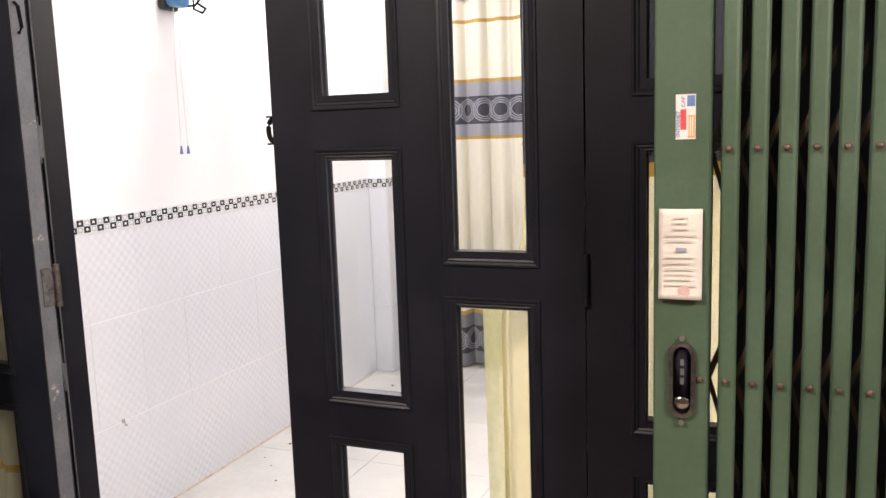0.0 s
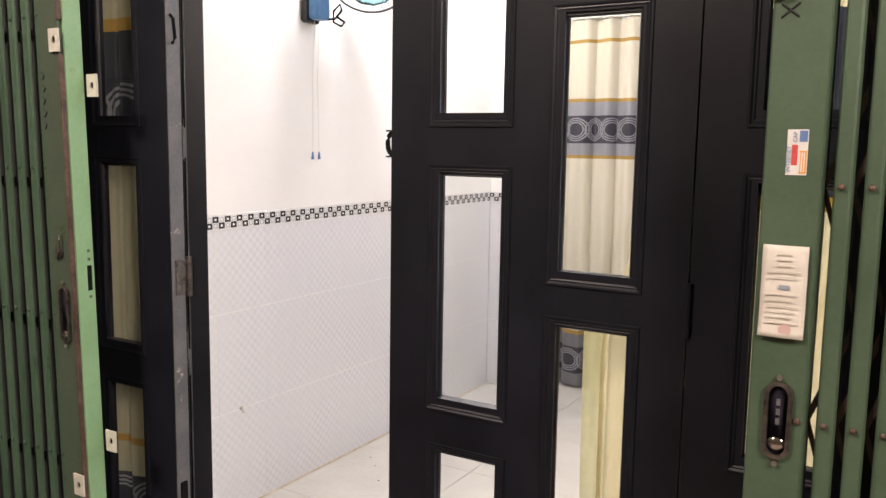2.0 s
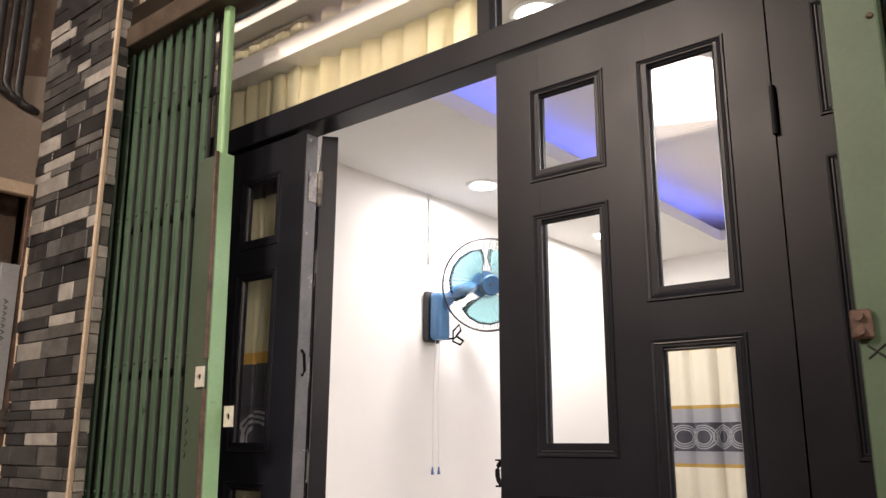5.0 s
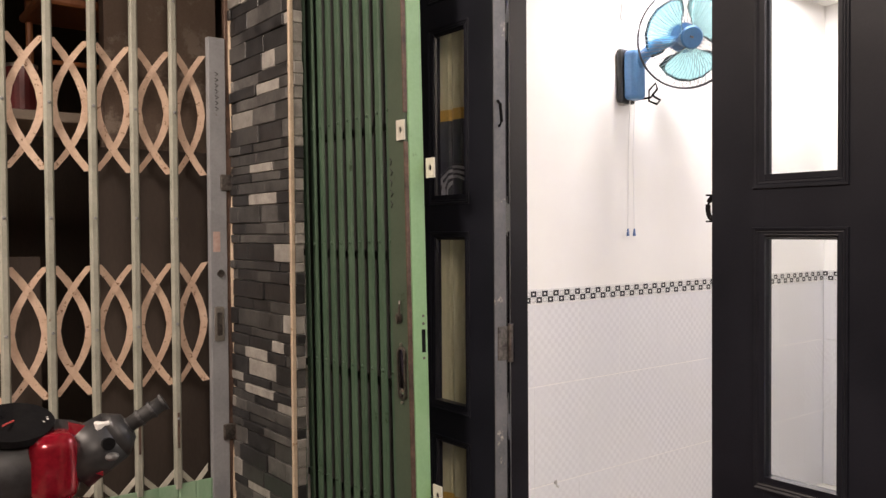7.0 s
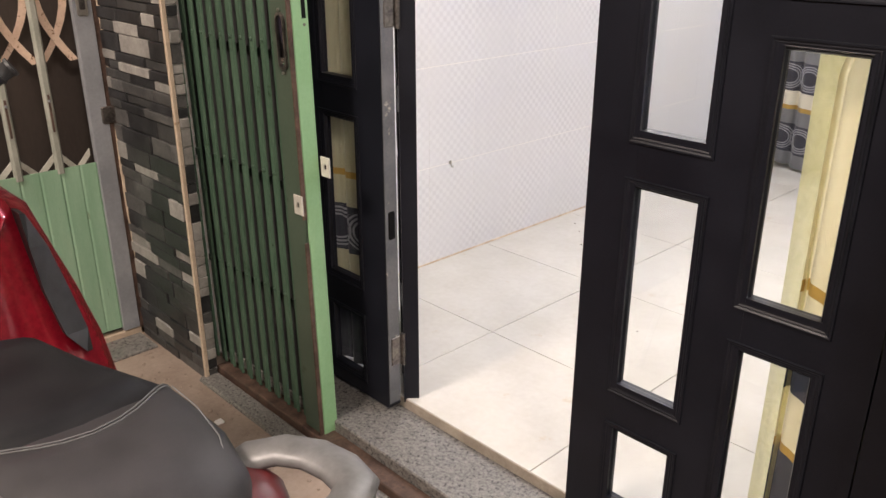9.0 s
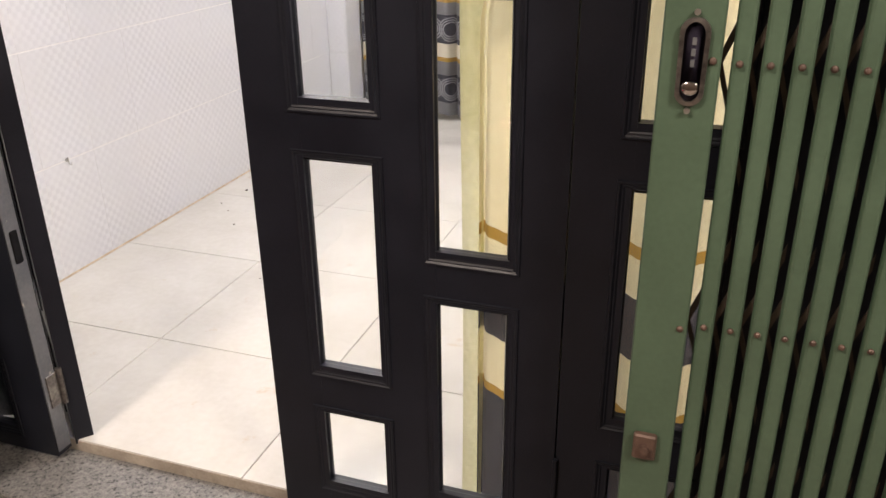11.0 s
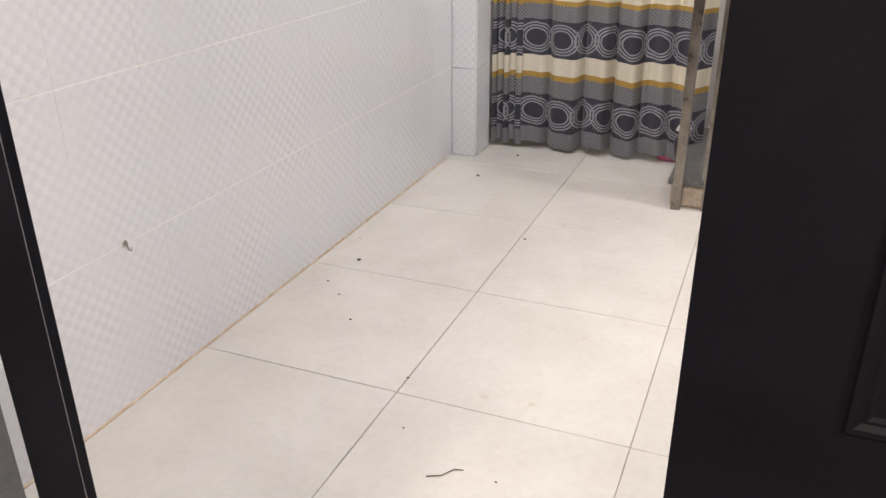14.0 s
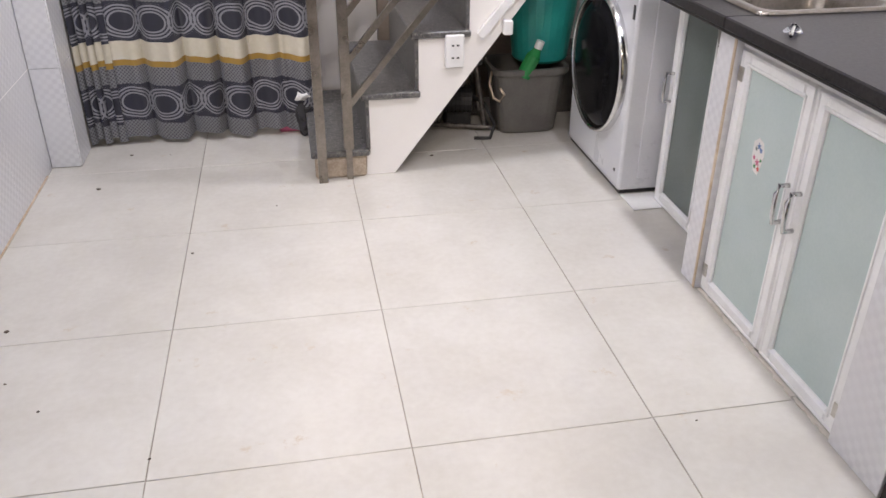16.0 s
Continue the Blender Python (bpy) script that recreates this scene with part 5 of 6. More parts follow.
# moulded strip under the string
bm = bmesh.new()
for x0, x1 in ((1.70, 2.3),):
    prism(bm, [(x0, 0.555), (x0 + 0.02, 0.53), (x1 + 0.02, 0.53 + 1.17 * (x1 - x0)), (x1, 0.555 + 1.17 * (x1 - x0))], "y", SY0 - 0.022, SY0)
part("cable_cover", bm, M["white_plastic"], stair, "white strip along the string")
part("bracket", boxed(1.80, 1.835, SY0 - 0.03, SY0, 0.545, 0.60, bevel=0.004), M["white_plastic"], stair)


def square_tube(bm, p0, p1, w):
    p0, p1 = Vector(p0), Vector(p1)
    d = (p1 - p0).normalized()
    side = Vector((0, 1, 0)) if abs(d.y) < 0.9 else Vector((1, 0, 0))
    u = d.cross(side).normalized(); s = u.cross(d)
    ring = lambda p: [p + w / 2 * (a * s + b * u) for a, b in ((1, 1), (-1, 1), (-1, -1), (1, -1))]
    loft(bm, [ring(p0), ring(p1)])
    return bm


rail = thing("stair_railing", (1.12, 2.69, 0.0), "stainless steel stair railing with square newel posts", "railing")
for px, py, z0, z1, w in ((1.085, 2.690, 0.0, 1.35, 0.036), (1.192, 2.705, 0.0, 0.13, 0.024), (1.192, 2.705, 0.13, 1.42, 0.038)):
    bm = bmesh.new(); square_tube(bm, (px, py, z0), (px, py, z1), w)
    part("newel_post", bm, M["stainless"], rail)
for k in range(6):
    z = 0.30 + 0.17 * k
    bm = bmesh.new(); square_tube(bm, (1.20, 2.705, z), (1.20 + 1.15, 2.705, z + 1.15 * 1.17), 0.022)
    part("sloping_bar", bm, M["stainless"], rail)
bm = bmesh.new(); square_tube(bm, (1.07, 2.695, 1.36), (1.22, 2.695, 1.45), 0.05); square_tube(bm, (1.2, 2.695, 1.43), (2.3, 2.695, 2.60), 0.05)
part("handrail", bm, M["stainless"], rail)
bm = boxed(1.055, 1.262, 2.716, 2.7295, 0.0, 0.088, bevel=0.008)
for v in bm.verts:
    v.co += 0.006 * noise.noise_vector(v.co * 30)
    v.co.z = max(v.co.z, 0.0)
solo("mortar_footing", bm, M["mortar"], "rough beige mortar at the foot of the stair", "mortar", kind="structure")

sock = thing("wall_socket", (1.612, 2.72, 0.49), "white double wall socket on the stair side", "socket")
part("faceplate", boxed(1.575, 1.648, SY0 - 0.03, SY0, 0.43, 0.555, bevel=0.005, seg=2), M["white_plastic"], sock)
for z in (0.468, 0.515):
    for x in (1.598, 1.618):
        part("socket_slot", boxed(x, x + 0.010, SY0 - 0.0315, SY0 - 0.029, z - 0.003, z + 0.003), M["ink_dark"], sock)

# ---- under the stair ----
def tub(name, c, r0, r1, h, material, label, category, square=0.6, lipped=True):
    t = thing(name, c, label, category)
    def ring(r, z, n=28):
        pts = []
        for k in range(n):
            a = 2 * math.pi * k / n
            ca, sa = math.cos(a), math.sin(a)
            e = 2 / (2 + 4 * square)
            pts.append((c[0] + r[0] * math.copysign(abs(ca) ** e, ca), c[1] + r[1] * math.copysign(abs(sa) ** e, sa), c[2] + z))
        return pts
    m_ = lambda a, b, q: (a[0] + (b[0] - a[0]) * q, a[1] + (b[1] - a[1]) * q)
    inn = lambda r, d: (r[0] - d, r[1] - d)
    bm = bmesh.new()
    loft(bm, [ring(inn(r0, 0.012), 0), ring(r0, 0.012), ring(m_(r0, r1, 0.5), h / 2), ring(r1, h), ring(inn(r1, 0.006), h), ring(inn(r0, 0.006), 0.02)])
    part("body", bm, material, t, smooth=False)
    if lipped:
        bm = bmesh.new()
        loft(bm, [ring(inn(r1, -0.004), h - 0.03), ring(inn(r1, -0.012), h - 0.02), ring(inn(r1, -0.012), h + 0.002), ring(inn(r1, 0.002), h + 0.004), ring(inn(r1, 0.002), h - 0.03)], False)
        part("rim", bm, material, t)
    return t


tub("storage_tub", (2.03, 3.17, 0.0), (0.135, 0.105), (0.165, 0.13), 0.30, M["bin"], "grey plastic storage tub under the stair", "tub", 0.7)
tub("storage_tub", (2.27, 3.42, 0.0), (0.10, 0.11), (0.13, 0.14), 0.29, M["bin"], "grey plastic tub at the back under the stair", "tub", 0.7)
bk = tub("water_bucket", (2.11, 3.23, 0.30), (0.125, 0.12), (0.165, 0.16), 0.36, M["teal"], "teal plastic bucket set on the grey tub", "bucket", 0.0)
bm = bmesh.new()
rod(bm, (1.99, 3.06, 0.27), (2.03, 3.05, 0.36), 0.032, 14); rod(bm, (2.03, 3.05, 0.36), (2.045, 3.046, 0.395), 0.03, 14, 0.014)
bt = thing("detergent_bottle", (2.0, 3.06, 0.27), "green bottle with a white cap in the grey tub", "bottle")
part("bottle_body", bm, M["bottle"], bt)
bm = bmesh.new(); rod(bm, (2.045, 3.046, 0.393), (2.056, 3.043, 0.425), 0.018, 12)
part("cap", bm, M["white_plastic"], bt, "white cap")
rack = thing("metal_rack", (1.74, 3.25, 0.0), "dark metal stool frame pushed under the stair", "rack")
for a, b in (((1.62, 3.2, 0.02), (1.86, 3.12, 0.02)), ((1.62, 3.4, 0.02), (1.86, 3.32, 0.02)), ((1.62, 3.2, 0.02), (1.62, 3.4, 0.02)), ((1.86, 3.12, 0.02), (1.86, 3.32, 0.02)), ((1.84, 3.13, 0.02), (1.80, 3.16, 0.30)), ((1.84, 3.31, 0.02), (1.80, 3.3, 0.30)), ((1.64, 3.21, 0.02), (1.68, 3.2, 0.2))):
    bm = bmesh.new(); rod(bm, a, b, 0.011, 10)
    part("tube", bm, M["dark_steel"], rack)
part("seat", boxed(1.66, 1.83, 3.14, 3.33, 0.30, 0.33, bevel=0.01), M["plastic"], rack, "black seat")
pump = thing("water_pump", (1.73, 3.25, 0.0), "dark electric water pump under the stair frame", "pump")
bm = bmesh.new(); rod(bm, (1.66, 3.255, 0.125), (1.80, 3.225, 0.125), 0.062, 22)
part("motor_body", bm, M["plastic"], pump, smooth=False)
for k in range(7):
    q = k / 6
    bm = bmesh.new(); rod(bm, (1.672 + 0.11 * q, 3.2525 - 0.0236 * q, 0.125), (1.677 + 0.11 * q, 3.2514 - 0.0236 * q, 0.125), 0.070, 22)
    part("cooling_fin", bm, M["rubber"], pump)
part("foot", boxed(1.675, 1.79, 3.19, 3.29, 0.0, 0.07, bevel=0.006), M["rubber"], pump)
part("terminal_box", boxed(1.70, 1.77, 3.215, 3.265, 0.18, 0.225, bevel=0.005), M["dark_steel"], pump)
bm = bmesh.new(); tube(bm, [(1.80, 3.22, 0.14), (1.85, 3.19, 0.11), (1.88, 3.10, 0.04), (1.84, 3.02, 0.008), (1.77, 3.03, 0.008)], 0.008, 8)
part("power_cable", bm, M["rubber"], pump, "black power cable", smooth=True)
# grey backing added so that the space under the stair reads as shaded
solo("under_stair_wall", boxed(1.42, 2.36, 3.60, 3.66, 0.0, 0.95), M["plaster_grey"], "grey cement-coloured wall added to darken the space under the stair", "wall", kind="structure")
hs = thing("garden_hose", (1.85, 3.12, 0.2), "loose yellowed hose hanging on the tub rim", "hose")
bm = bmesh.new(); tube(bm, [(1.86, 3.10, 0.29), (1.835, 3.04, 0.25), (1.85, 3.025, 0.19), (1.88, 3.03, 0.17), (1.90, 3.03, 0.2), (1.88, 3.03, 0.23)], 0.006, 8)
part("hose", bm, M["beige_trim"], hs, smooth=True)
box_p = thing("pink_basin", (0.98, 3.28, 0.0), "pink plastic basin peeking out behind the curtain", "basin")
part("body", boxed(0.92, 1.06, 3.27, 3.50, 0.0, 0.03, bevel=0.008), M["pink"], box_p)
# separate lumps added in place of the doorway curtain's lifted lower corner
curtain_corner = thing("cloth_bundle", (1.03, 3.20, 0.0), "crumpled grey and white lumps for the curtain's lifted corner by the newel post", "cloth")
bm = bmesh.new(); ball(bm, (1.035, 3.215, 0.085), 0.05, (0.7, 0.5, 1.7), 18)
for v in bm.verts:
    v.co += 0.02 * noise.noise_vector(v.co * 24) + 0.008 * noise.noise_vector(v.co * 70)
    v.co.z = max(v.co.z, 0.001)
part("bundle", bm, M["seat_grey"], curtain_corner)
bm = bmesh.new(); ball(bm, (1.03, 3.195, 0.185), 0.028, (1.1, 0.5, 0.7), 16)
for v in bm.verts:
    v.co += 0.016 * noise.noise_vector(v.co * 50)
part("white_corner", bm, M["sticker"], curtain_corner, "white crumpled corner")

# ---- washing machine ----
WX, WY0, WY1, WH = 2.185, 2.37, 2.97, 0.85
wm = thing("washing_machine", (WX + 0.28, 2.67, 0.0), "white front-loading washing machine with a large black door", "washing machine")
part("cabinet", boxed(WX, WX + 0.56, WY0, WY1, 0.015, WH, bevel=0.012, seg=2), M["white_enamel"], wm)
part("plinth", boxed(WX + 0.012, WX + 0.55, WY0 + 0.01, WY1 - 0.01, 0.0, 0.0149), M["plastic"], wm, "dark plinth gap")
cy, cz = 2.66, 0.435
bm = bmesh.new()
def circ(r, x, n=48):
    return [(x, cy + r * math.cos(2 * math.pi * k / n), cz + r * math.sin(2 * math.pi * k / n)) for k in range(n)]
loft(bm, [circ(0.268, WX - 0.001), circ(0.268, WX - 0.024), circ(0.263, WX - 0.032), circ(0.254, WX - 0.032), circ(0.252, WX - 0.001)], False)
door = part("door_ring", bm, M["chrome"], wm, "bright chrome door ring", smooth=True)
bm = bmesh.new()
loft(bm, [circ(0.252, WX - 0.006), circ(0.250, WX - 0.028), circ(0.19, WX - 0.040), circ(0.10, WX - 0.047), circ(0.02, WX - 0.048)])
part("door_glass", bm, M["black_gloss"], door, "glossy black bowl door", smooth=True)
for k in range(3):
    part("side_rib", boxed(WX + 0.07 + 0.14 * k, WX + 0.19 + 0.14 * k, WY0 - 0.004, WY0 + 0.001, 0.06, 0.80, bevel=0.0035), M["white_enamel"], wm, "pressed rib of the side panel")
part("control_panel", boxed(WX - 0.006, WX + 0.001, WY0 + 0.012, WY1 - 0.012, 0.745, 0.84, bevel=0.003), M["white_enamel"], wm)
part("hinge_mark", boxed(WX - 0.004, WX + 0.001, WY0 + 0.018, WY0 + 0.034, 0.66, 0.71, bevel=0.002), M["plastic"], wm, "dark latch mark")
bm = bmesh.new(); rod(bm, (WX - 0.012, 2.85, 0.79), (WX, 2.85, 0.79), 0.03, 24)
part("dial", bm, M["chrome"], wm)
bm = bmesh.new(); rod(bm, (WX - 0.002, 2.42, 0.085), (WX, 2.42, 0.085), 0.007, 12)
part("screw_cap", bm, M["plastic"], wm)
solo("paper_sheet", boxed(2.195, 2.33, 2.225, 2.36, 0.001, 0.006, bevel=0.001), M["white_plastic"], "white foam sheet on the floor by the washing machine", "sheet")

# ---- kitchen counter ----
KX = 2.20
counter = thing("worktop", (2.45, 1.3, 0.80), "black polished granite kitchen worktop", "worktop")
part("slab", boxed(2.135, XE - 0.002, 0.30, 1.70, 0.798, 0.832, bevel=0.004), M["black_granite"], counter)
part("slab", boxed(2.135, 2.24, 1.7002, 2.07, 0.798, 0.832, bevel=0.004), M["black_granite"], counter)
part("slab", boxed(2.66, XE - 0.002, 1.7002, 2.07, 0.798, 0.832, bevel=0.004), M["black_granite"], counter)
part("slab", boxed(2.135, XE - 0.002, 2.0702, 2.315, 0.798, 0.832, bevel=0.004), M["black_granite"], counter)
# polished front
part("front_edge", boxed(2.137, 2.155, 0.31, 2.310, 0.790, 0.7978, bevel=0.002), M["black_granite"], counter)
sink = thing("kitchen_sink", (2.45, 1.88, 0.84), "stainless steel sink let into the black worktop", "sink")
bm = bmesh.new()
def rr(x0, x1, y0, y1, r, z, n=6):
    pts = []
    for cx, cy_, a0 in ((x1 - r, y1 - r, 0), (x0 + r, y1 - r, 90), (x0 + r, y0 + r, 180), (x1 - r, y0 + r, 270)):
        for k in range(n + 1):
            a = radians(a0 + 90 * k / n)
            pts.append((cx + r * math.cos(a), cy_ + r * math.sin(a), z))
    return pts
loft(bm, [rr(2.225, 2.675, 1.685, 2.085, 0.03, 0.834), rr(2.228, 2.672, 1.688, 2.082, 0.03, 0.841), rr(2.262, 2.64, 1.72, 2.05, 0.05, 0.838), rr(2.275, 2.63, 1.73, 2.04, 0.06, 0.80), rr(2.285, 2.62, 1.74, 2.03, 0.06, 0.68), rr(2.31, 2.60, 1.76, 2.01, 0.05, 0.665)], False)
part("basin", bm, M["stainless"], sink, smooth=True)
part("basin_floor", boxed(2.305, 2.605, 1.755, 2.015, 0.660, 0.6655), M["stainless"], sink)
soap = thing("suction_hook", (2.215, 1.50, 0.832), "clear plastic suction hook lying on the black worktop", "hook")
bm = bmesh.new(); rod(bm, (2.218, 1.515, 0.832), (2.214, 1.508, 0.846), 0.024, 20, 0.013); ball(bm, (2.213, 1.506, 0.848), 0.012, (1, 1, 0.8), 12)
part("suction_cup", bm, M["clear"], soap, smooth=True)
bm = bmesh.new(); tube(bm, [(2.213, 1.504, 0.852), (2.200, 1.488, 0.850), (2.186, 1.470, 0.840), (2.180, 1.462, 0.838), (2.176, 1.460, 0.846)], 0.0045, 8)
part("hook", bm, M["chrome"], soap, smooth=True)


def framed_door(y0, y1, z0, z1, handle_y, tint, hinge_y, x=KX - 0.012):
    f = 0.047
    d = thing("cabinet_door", (x, (y0 + y1) / 2, z0), "white framed cabinet door with frosted pale green glass, shut", "cabinet door", "sink cabinet doors")
    bm = bmesh.new()
    for b_ in ((y0, y0 + f, z0, z1), (y1 - f, y1, z0, z1), (y0 + f, y1 - f, z0, z0 + f), (y0 + f, y1 - f, z1 - f, z1)):
        box(bm, x, x + 0.028, b_[0], b_[1], b_[2], b_[3], bevel=0.005)
    # raised outer and inner beads of the profile
    for e in (0.004, f - 0.014):
        for b_ in ((y0 + e, y0 + e + 0.009, z0 + e, z1 - e), (y1 - e - 0.009, y1 - e, z0 + e, z1 - e), (y0 + e, y1 - e, z0 + e, z0 + e + 0.009), (y0 + e, y1 - e, z1 - e - 0.009, z1 - e)):
            box(bm, x - 0.003, x + 0.004, b_[0], b_[1], b_[2], b_[3], bevel=0.002)
    part("door_frame", bm, M["white_profile"], d, "white profile frame")
    part("glass_panel", boxed(x + 0.010, x + 0.016, y0 + f - 0.004, y1 - f + 0.004, z0 + f - 0.004, z1 - f + 0.004), tint, d, "frosted green glass")
    zc = 0.445
    bm = bmesh.new()
    tube(bm, [(x, handle_y, zc - 0.05), (x - 0.026, handle_y, zc - 0.052), (x - 0.030, handle_y, zc - 0.03), (x - 0.031, handle_y, zc + 0.03), (x - 0.026, handle_y, zc + 0.052), (x, handle_y, zc + 0.05)], 0.0065, 8)
    part("handle", bm, M["chrome"], d, "bright bow handle", smooth=True)
    for z in (z0 + 0.07, z1 - 0.07):
        part("hinge", boxed(x - 0.004, x, hinge_y - 0.012, hinge_y + 0.012, z - 0.02, z + 0.02, bevel=0.001), M["steel"], d)
    return d


d1 = framed_door(1.3275, 1.673, 0.006, 0.757, 1.352, M["frost"], 1.66)
d2 = framed_door(0.977, 1.3235, 0.006, 0.757, 1.300, M["frost"], 0.99)
# darker grey-green copy of the frosted glass, for the set-back narrow door
M["frost_dark"] = surf("darkened_frosted_glass", (0.10, 0.125, 0.115), (0.14, 0.165, 0.155), 3, 0.35, bump=0.03, coat=0.3)
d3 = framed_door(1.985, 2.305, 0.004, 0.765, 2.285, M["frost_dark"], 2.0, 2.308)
# decal on the glass
dec = thing("flower_decal", (KX - 0.003, 1.525, 0.50), "small faded flower decal on the cabinet glass", "decal")
bm = bmesh.new()
prism(bm, [(1.552, 0.535), (1.530, 0.552), (1.508, 0.545), (1.496, 0.520), (1.502, 0.480), (1.512, 0.452), (1.535, 0.458), (1.550, 0.490)], "x", KX - 0.0030, KX - 0.0022)
part("backing", bm, M["sticker"], dec, "white torn backing")
rd = random.Random(8)
for cy0, cz0, r_, mm in ((1.524, 0.530, 0.009, "ink_blue"), (1.512, 0.522, 0.007, "ink_blue"), (1.535, 0.520, 0.006, "frost_dark"), (1.520, 0.486, 0.010, "pink"), (1.538, 0.494, 0.007, "pink"), (1.512, 0.470, 0.007, "ink_red"), (1.530, 0.472, 0.006, "bottle"), (1.506, 0.496, 0.005, "bottle")):
    bm = bmesh.new()
    ring = [(cy0 + r_ * (0.75 + 0.35 * math.cos(5 * a)) * math.cos(a), cz0 + r_ * (0.75 + 0.35 * math.cos(5 * a)) * math.sin(a)) for a in (2 * math.pi * q / 30 for q in range(30))]
    prism(bm, ring, "x", KX - 0.0036 - 0.0004 * rd.random(), KX - 0.0031)
    part("printed_flower", bm, M[mm], dec)
M["counter_tile"] = surf("marbled_white_tile", (0.62, 0.60, 0.57), (0.72, 0.70, 0.68), 6, 0.25, bump=0.05, stain=(0.55, 0.50, 0.44), stain_amount=0.55)
for b_ in ((1.678, 1.775, 0.0, 0.789), (0.79, 0.974, 0.0, 0.789)):
    solo("counter_pier", boxed(KX - 0.028, KX + 0.12, b_[0], b_[1], b_[2], b_[3], bevel=0.002), M["wall_tile"], "pale chequered tiled pier under the worktop", "pier", "counter piers", "structure")
solo("counter_pier_head", boxed(KX - 0.008, KX + 0.1, 0.975, 1.677, 0.7575, 0.789), M["white_profile"], "white rail under the worktop", "rail", kind="structure")
solo("pier_sealant", boxed(KX - 0.0305, KX - 0.0285, 1.679, 1.691, 0.0, 0.788), M["foot_grout"], "yellowed sealant strip down the tiled pier", "sealant", kind="structure")
rs = random.Random(21)
bm = bmesh.new()
for k in range(40):
    yy = 0.98 + 0.69 * k / 40
    box(bm, KX - 0.020 - 0.006 * rs.random(), KX - 0.0125, yy, yy + 0.0172, 0.0005, 0.004 + 0.004 * rs.random())
solo("silicone_bead", bm, M["paper"], "uneven yellowed sealant along the cabinet base", "sealant", kind="structure")
solo("counter_end_panel", boxed(KX - 0.026, KX + 0.09, 0.70, 0.787, 0.0, 0.768, bevel=0.003), M["black_granite"], "black granite end panel of the worktop", "panel", kind="structure")
# dark sheet added as the shade inside the cabinet
solo("counter_back", boxed(XE - 0.03, XE - 0.002, 0.3, 2.305, 0.0, 0.797), M["plastic"], "hidden back of the cabinet, dark plastic for its unlit inside", "panel", kind="structure")
solo("counter_inner_side", boxed(2.337, XE - 0.032, 2.286, 2.304, 0.0, 0.797), M["counter_tile"], "tiled counter end wall", "panel", kind="structure")

OFFSET = Vector((0, 0, 0))
# ---- scooter ----
SCY = -1.03
sc = thing("scooter", (0.8, SCY, -0.095), "red scooter with a black and grey seat, parked outside", "scooter")
G = -0.095


def sring(x, yc, zc, wy, hz, n=20, e=0.8, zflat=1.0):
    pts = []
    for k in range(n):
        a = 2 * math.pi * k / n
        ca, sa = math.cos(a), math.sin(a)
        pts.append((x, yc + wy * math.copysign(abs(ca) ** e, ca), zc + hz * math.copysign(abs(sa) ** e, sa) * (zflat if sa < 0 else 1)))
    return pts


def wheel(cx, r):
    bm = bmesh.new()
    rings = []
    for k in range(33):
        a = 2 * math.pi * k / 32
        rings.append([(cx + (r - 0.045 + 0.045 * math.cos(b)) * math.cos(a), SCY + 0.042 * math.sin(b), G + r + (r - 0.045 + 0.045 * math.cos(b)) * math.sin(a)) for b in (2 * math.pi * j / 10 for j in range(10))])
    loft(bm, rings, False)
    w = part("wheel", bm, M["rubber"], sc, "black tyre", smooth=True)
    bm = bmesh.new()
    rod(bm, (cx, SCY - 0.03, G + r), (cx, SCY + 0.03, G + r), r - 0.075, 28)
    part("rim", bm, M["silver"], w)
    return w


wheel(0.10, 0.245); wheel(1.36, 0.245)
# leg shield, seen from the rider's side
SHY = SCY + 0.035
OFFSET = Vector((0, 0, 0.02))
bm = bmesh.new()
rings = []
for z, half, x, th in ((0.10, 0.20, 0.74, 0.05), (0.22, 0.262, 0.70, 0.05), (0.36, 0.285, 0.665, 0.05), (0.50, 0.268, 0.635, 0.055), (0.62, 0.240, 0.605, 0.06), (0.73, 0.208, 0.575, 0.06), (0.81, 0.186, 0.550, 0.055), (0.848, 0.15, 0.515, 0.04)):
    ring = []
    for k in range(25):
        q = -1 + 2 * k / 24
        ring.append((x - 0.085 * q * q + 0.018 * math.cos(q * 9) * (1 - q * q), SHY + half * q, z - 0.05 * q * q))
    for k in range(24, -1, -1):
        q = -1 + 2 * k / 24
        ring.append((x - 0.085 * q * q - th - 0.12 * (1 - q * q) * (1 - abs(z - 0.5)), SHY + half * q * 0.99, z - 0.05 * q * q))
    rings.append(ring)
loft(bm, rings)
shield = part("leg_shield", bm, M["red_paint"], sc, "glossy red leg shield", smooth=True)
# dark side insert
bm = bmesh.new()
rings = []
for z, a, b, x in ((0.47, 0.205, 0.224, 0.590), (0.52, 0.170, 0.224, 0.582), (0.62, 0.150, 0.206, 0.562), (0.72, 0.142, 0.184, 0.545), (0.79, 0.140, 0.158, 0.525)):
    rings.append([(x + 0.040, SHY + a, z - 0.02), (x + 0.018, SHY + b, z - 0.03), (x - 0.02, SHY + b, z - 0.03), (x - 0.02, SHY + a, z - 0.02)])
loft(bm, rings)
part("side_insert", bm, M["plastic"], sc, "dark textured insert")
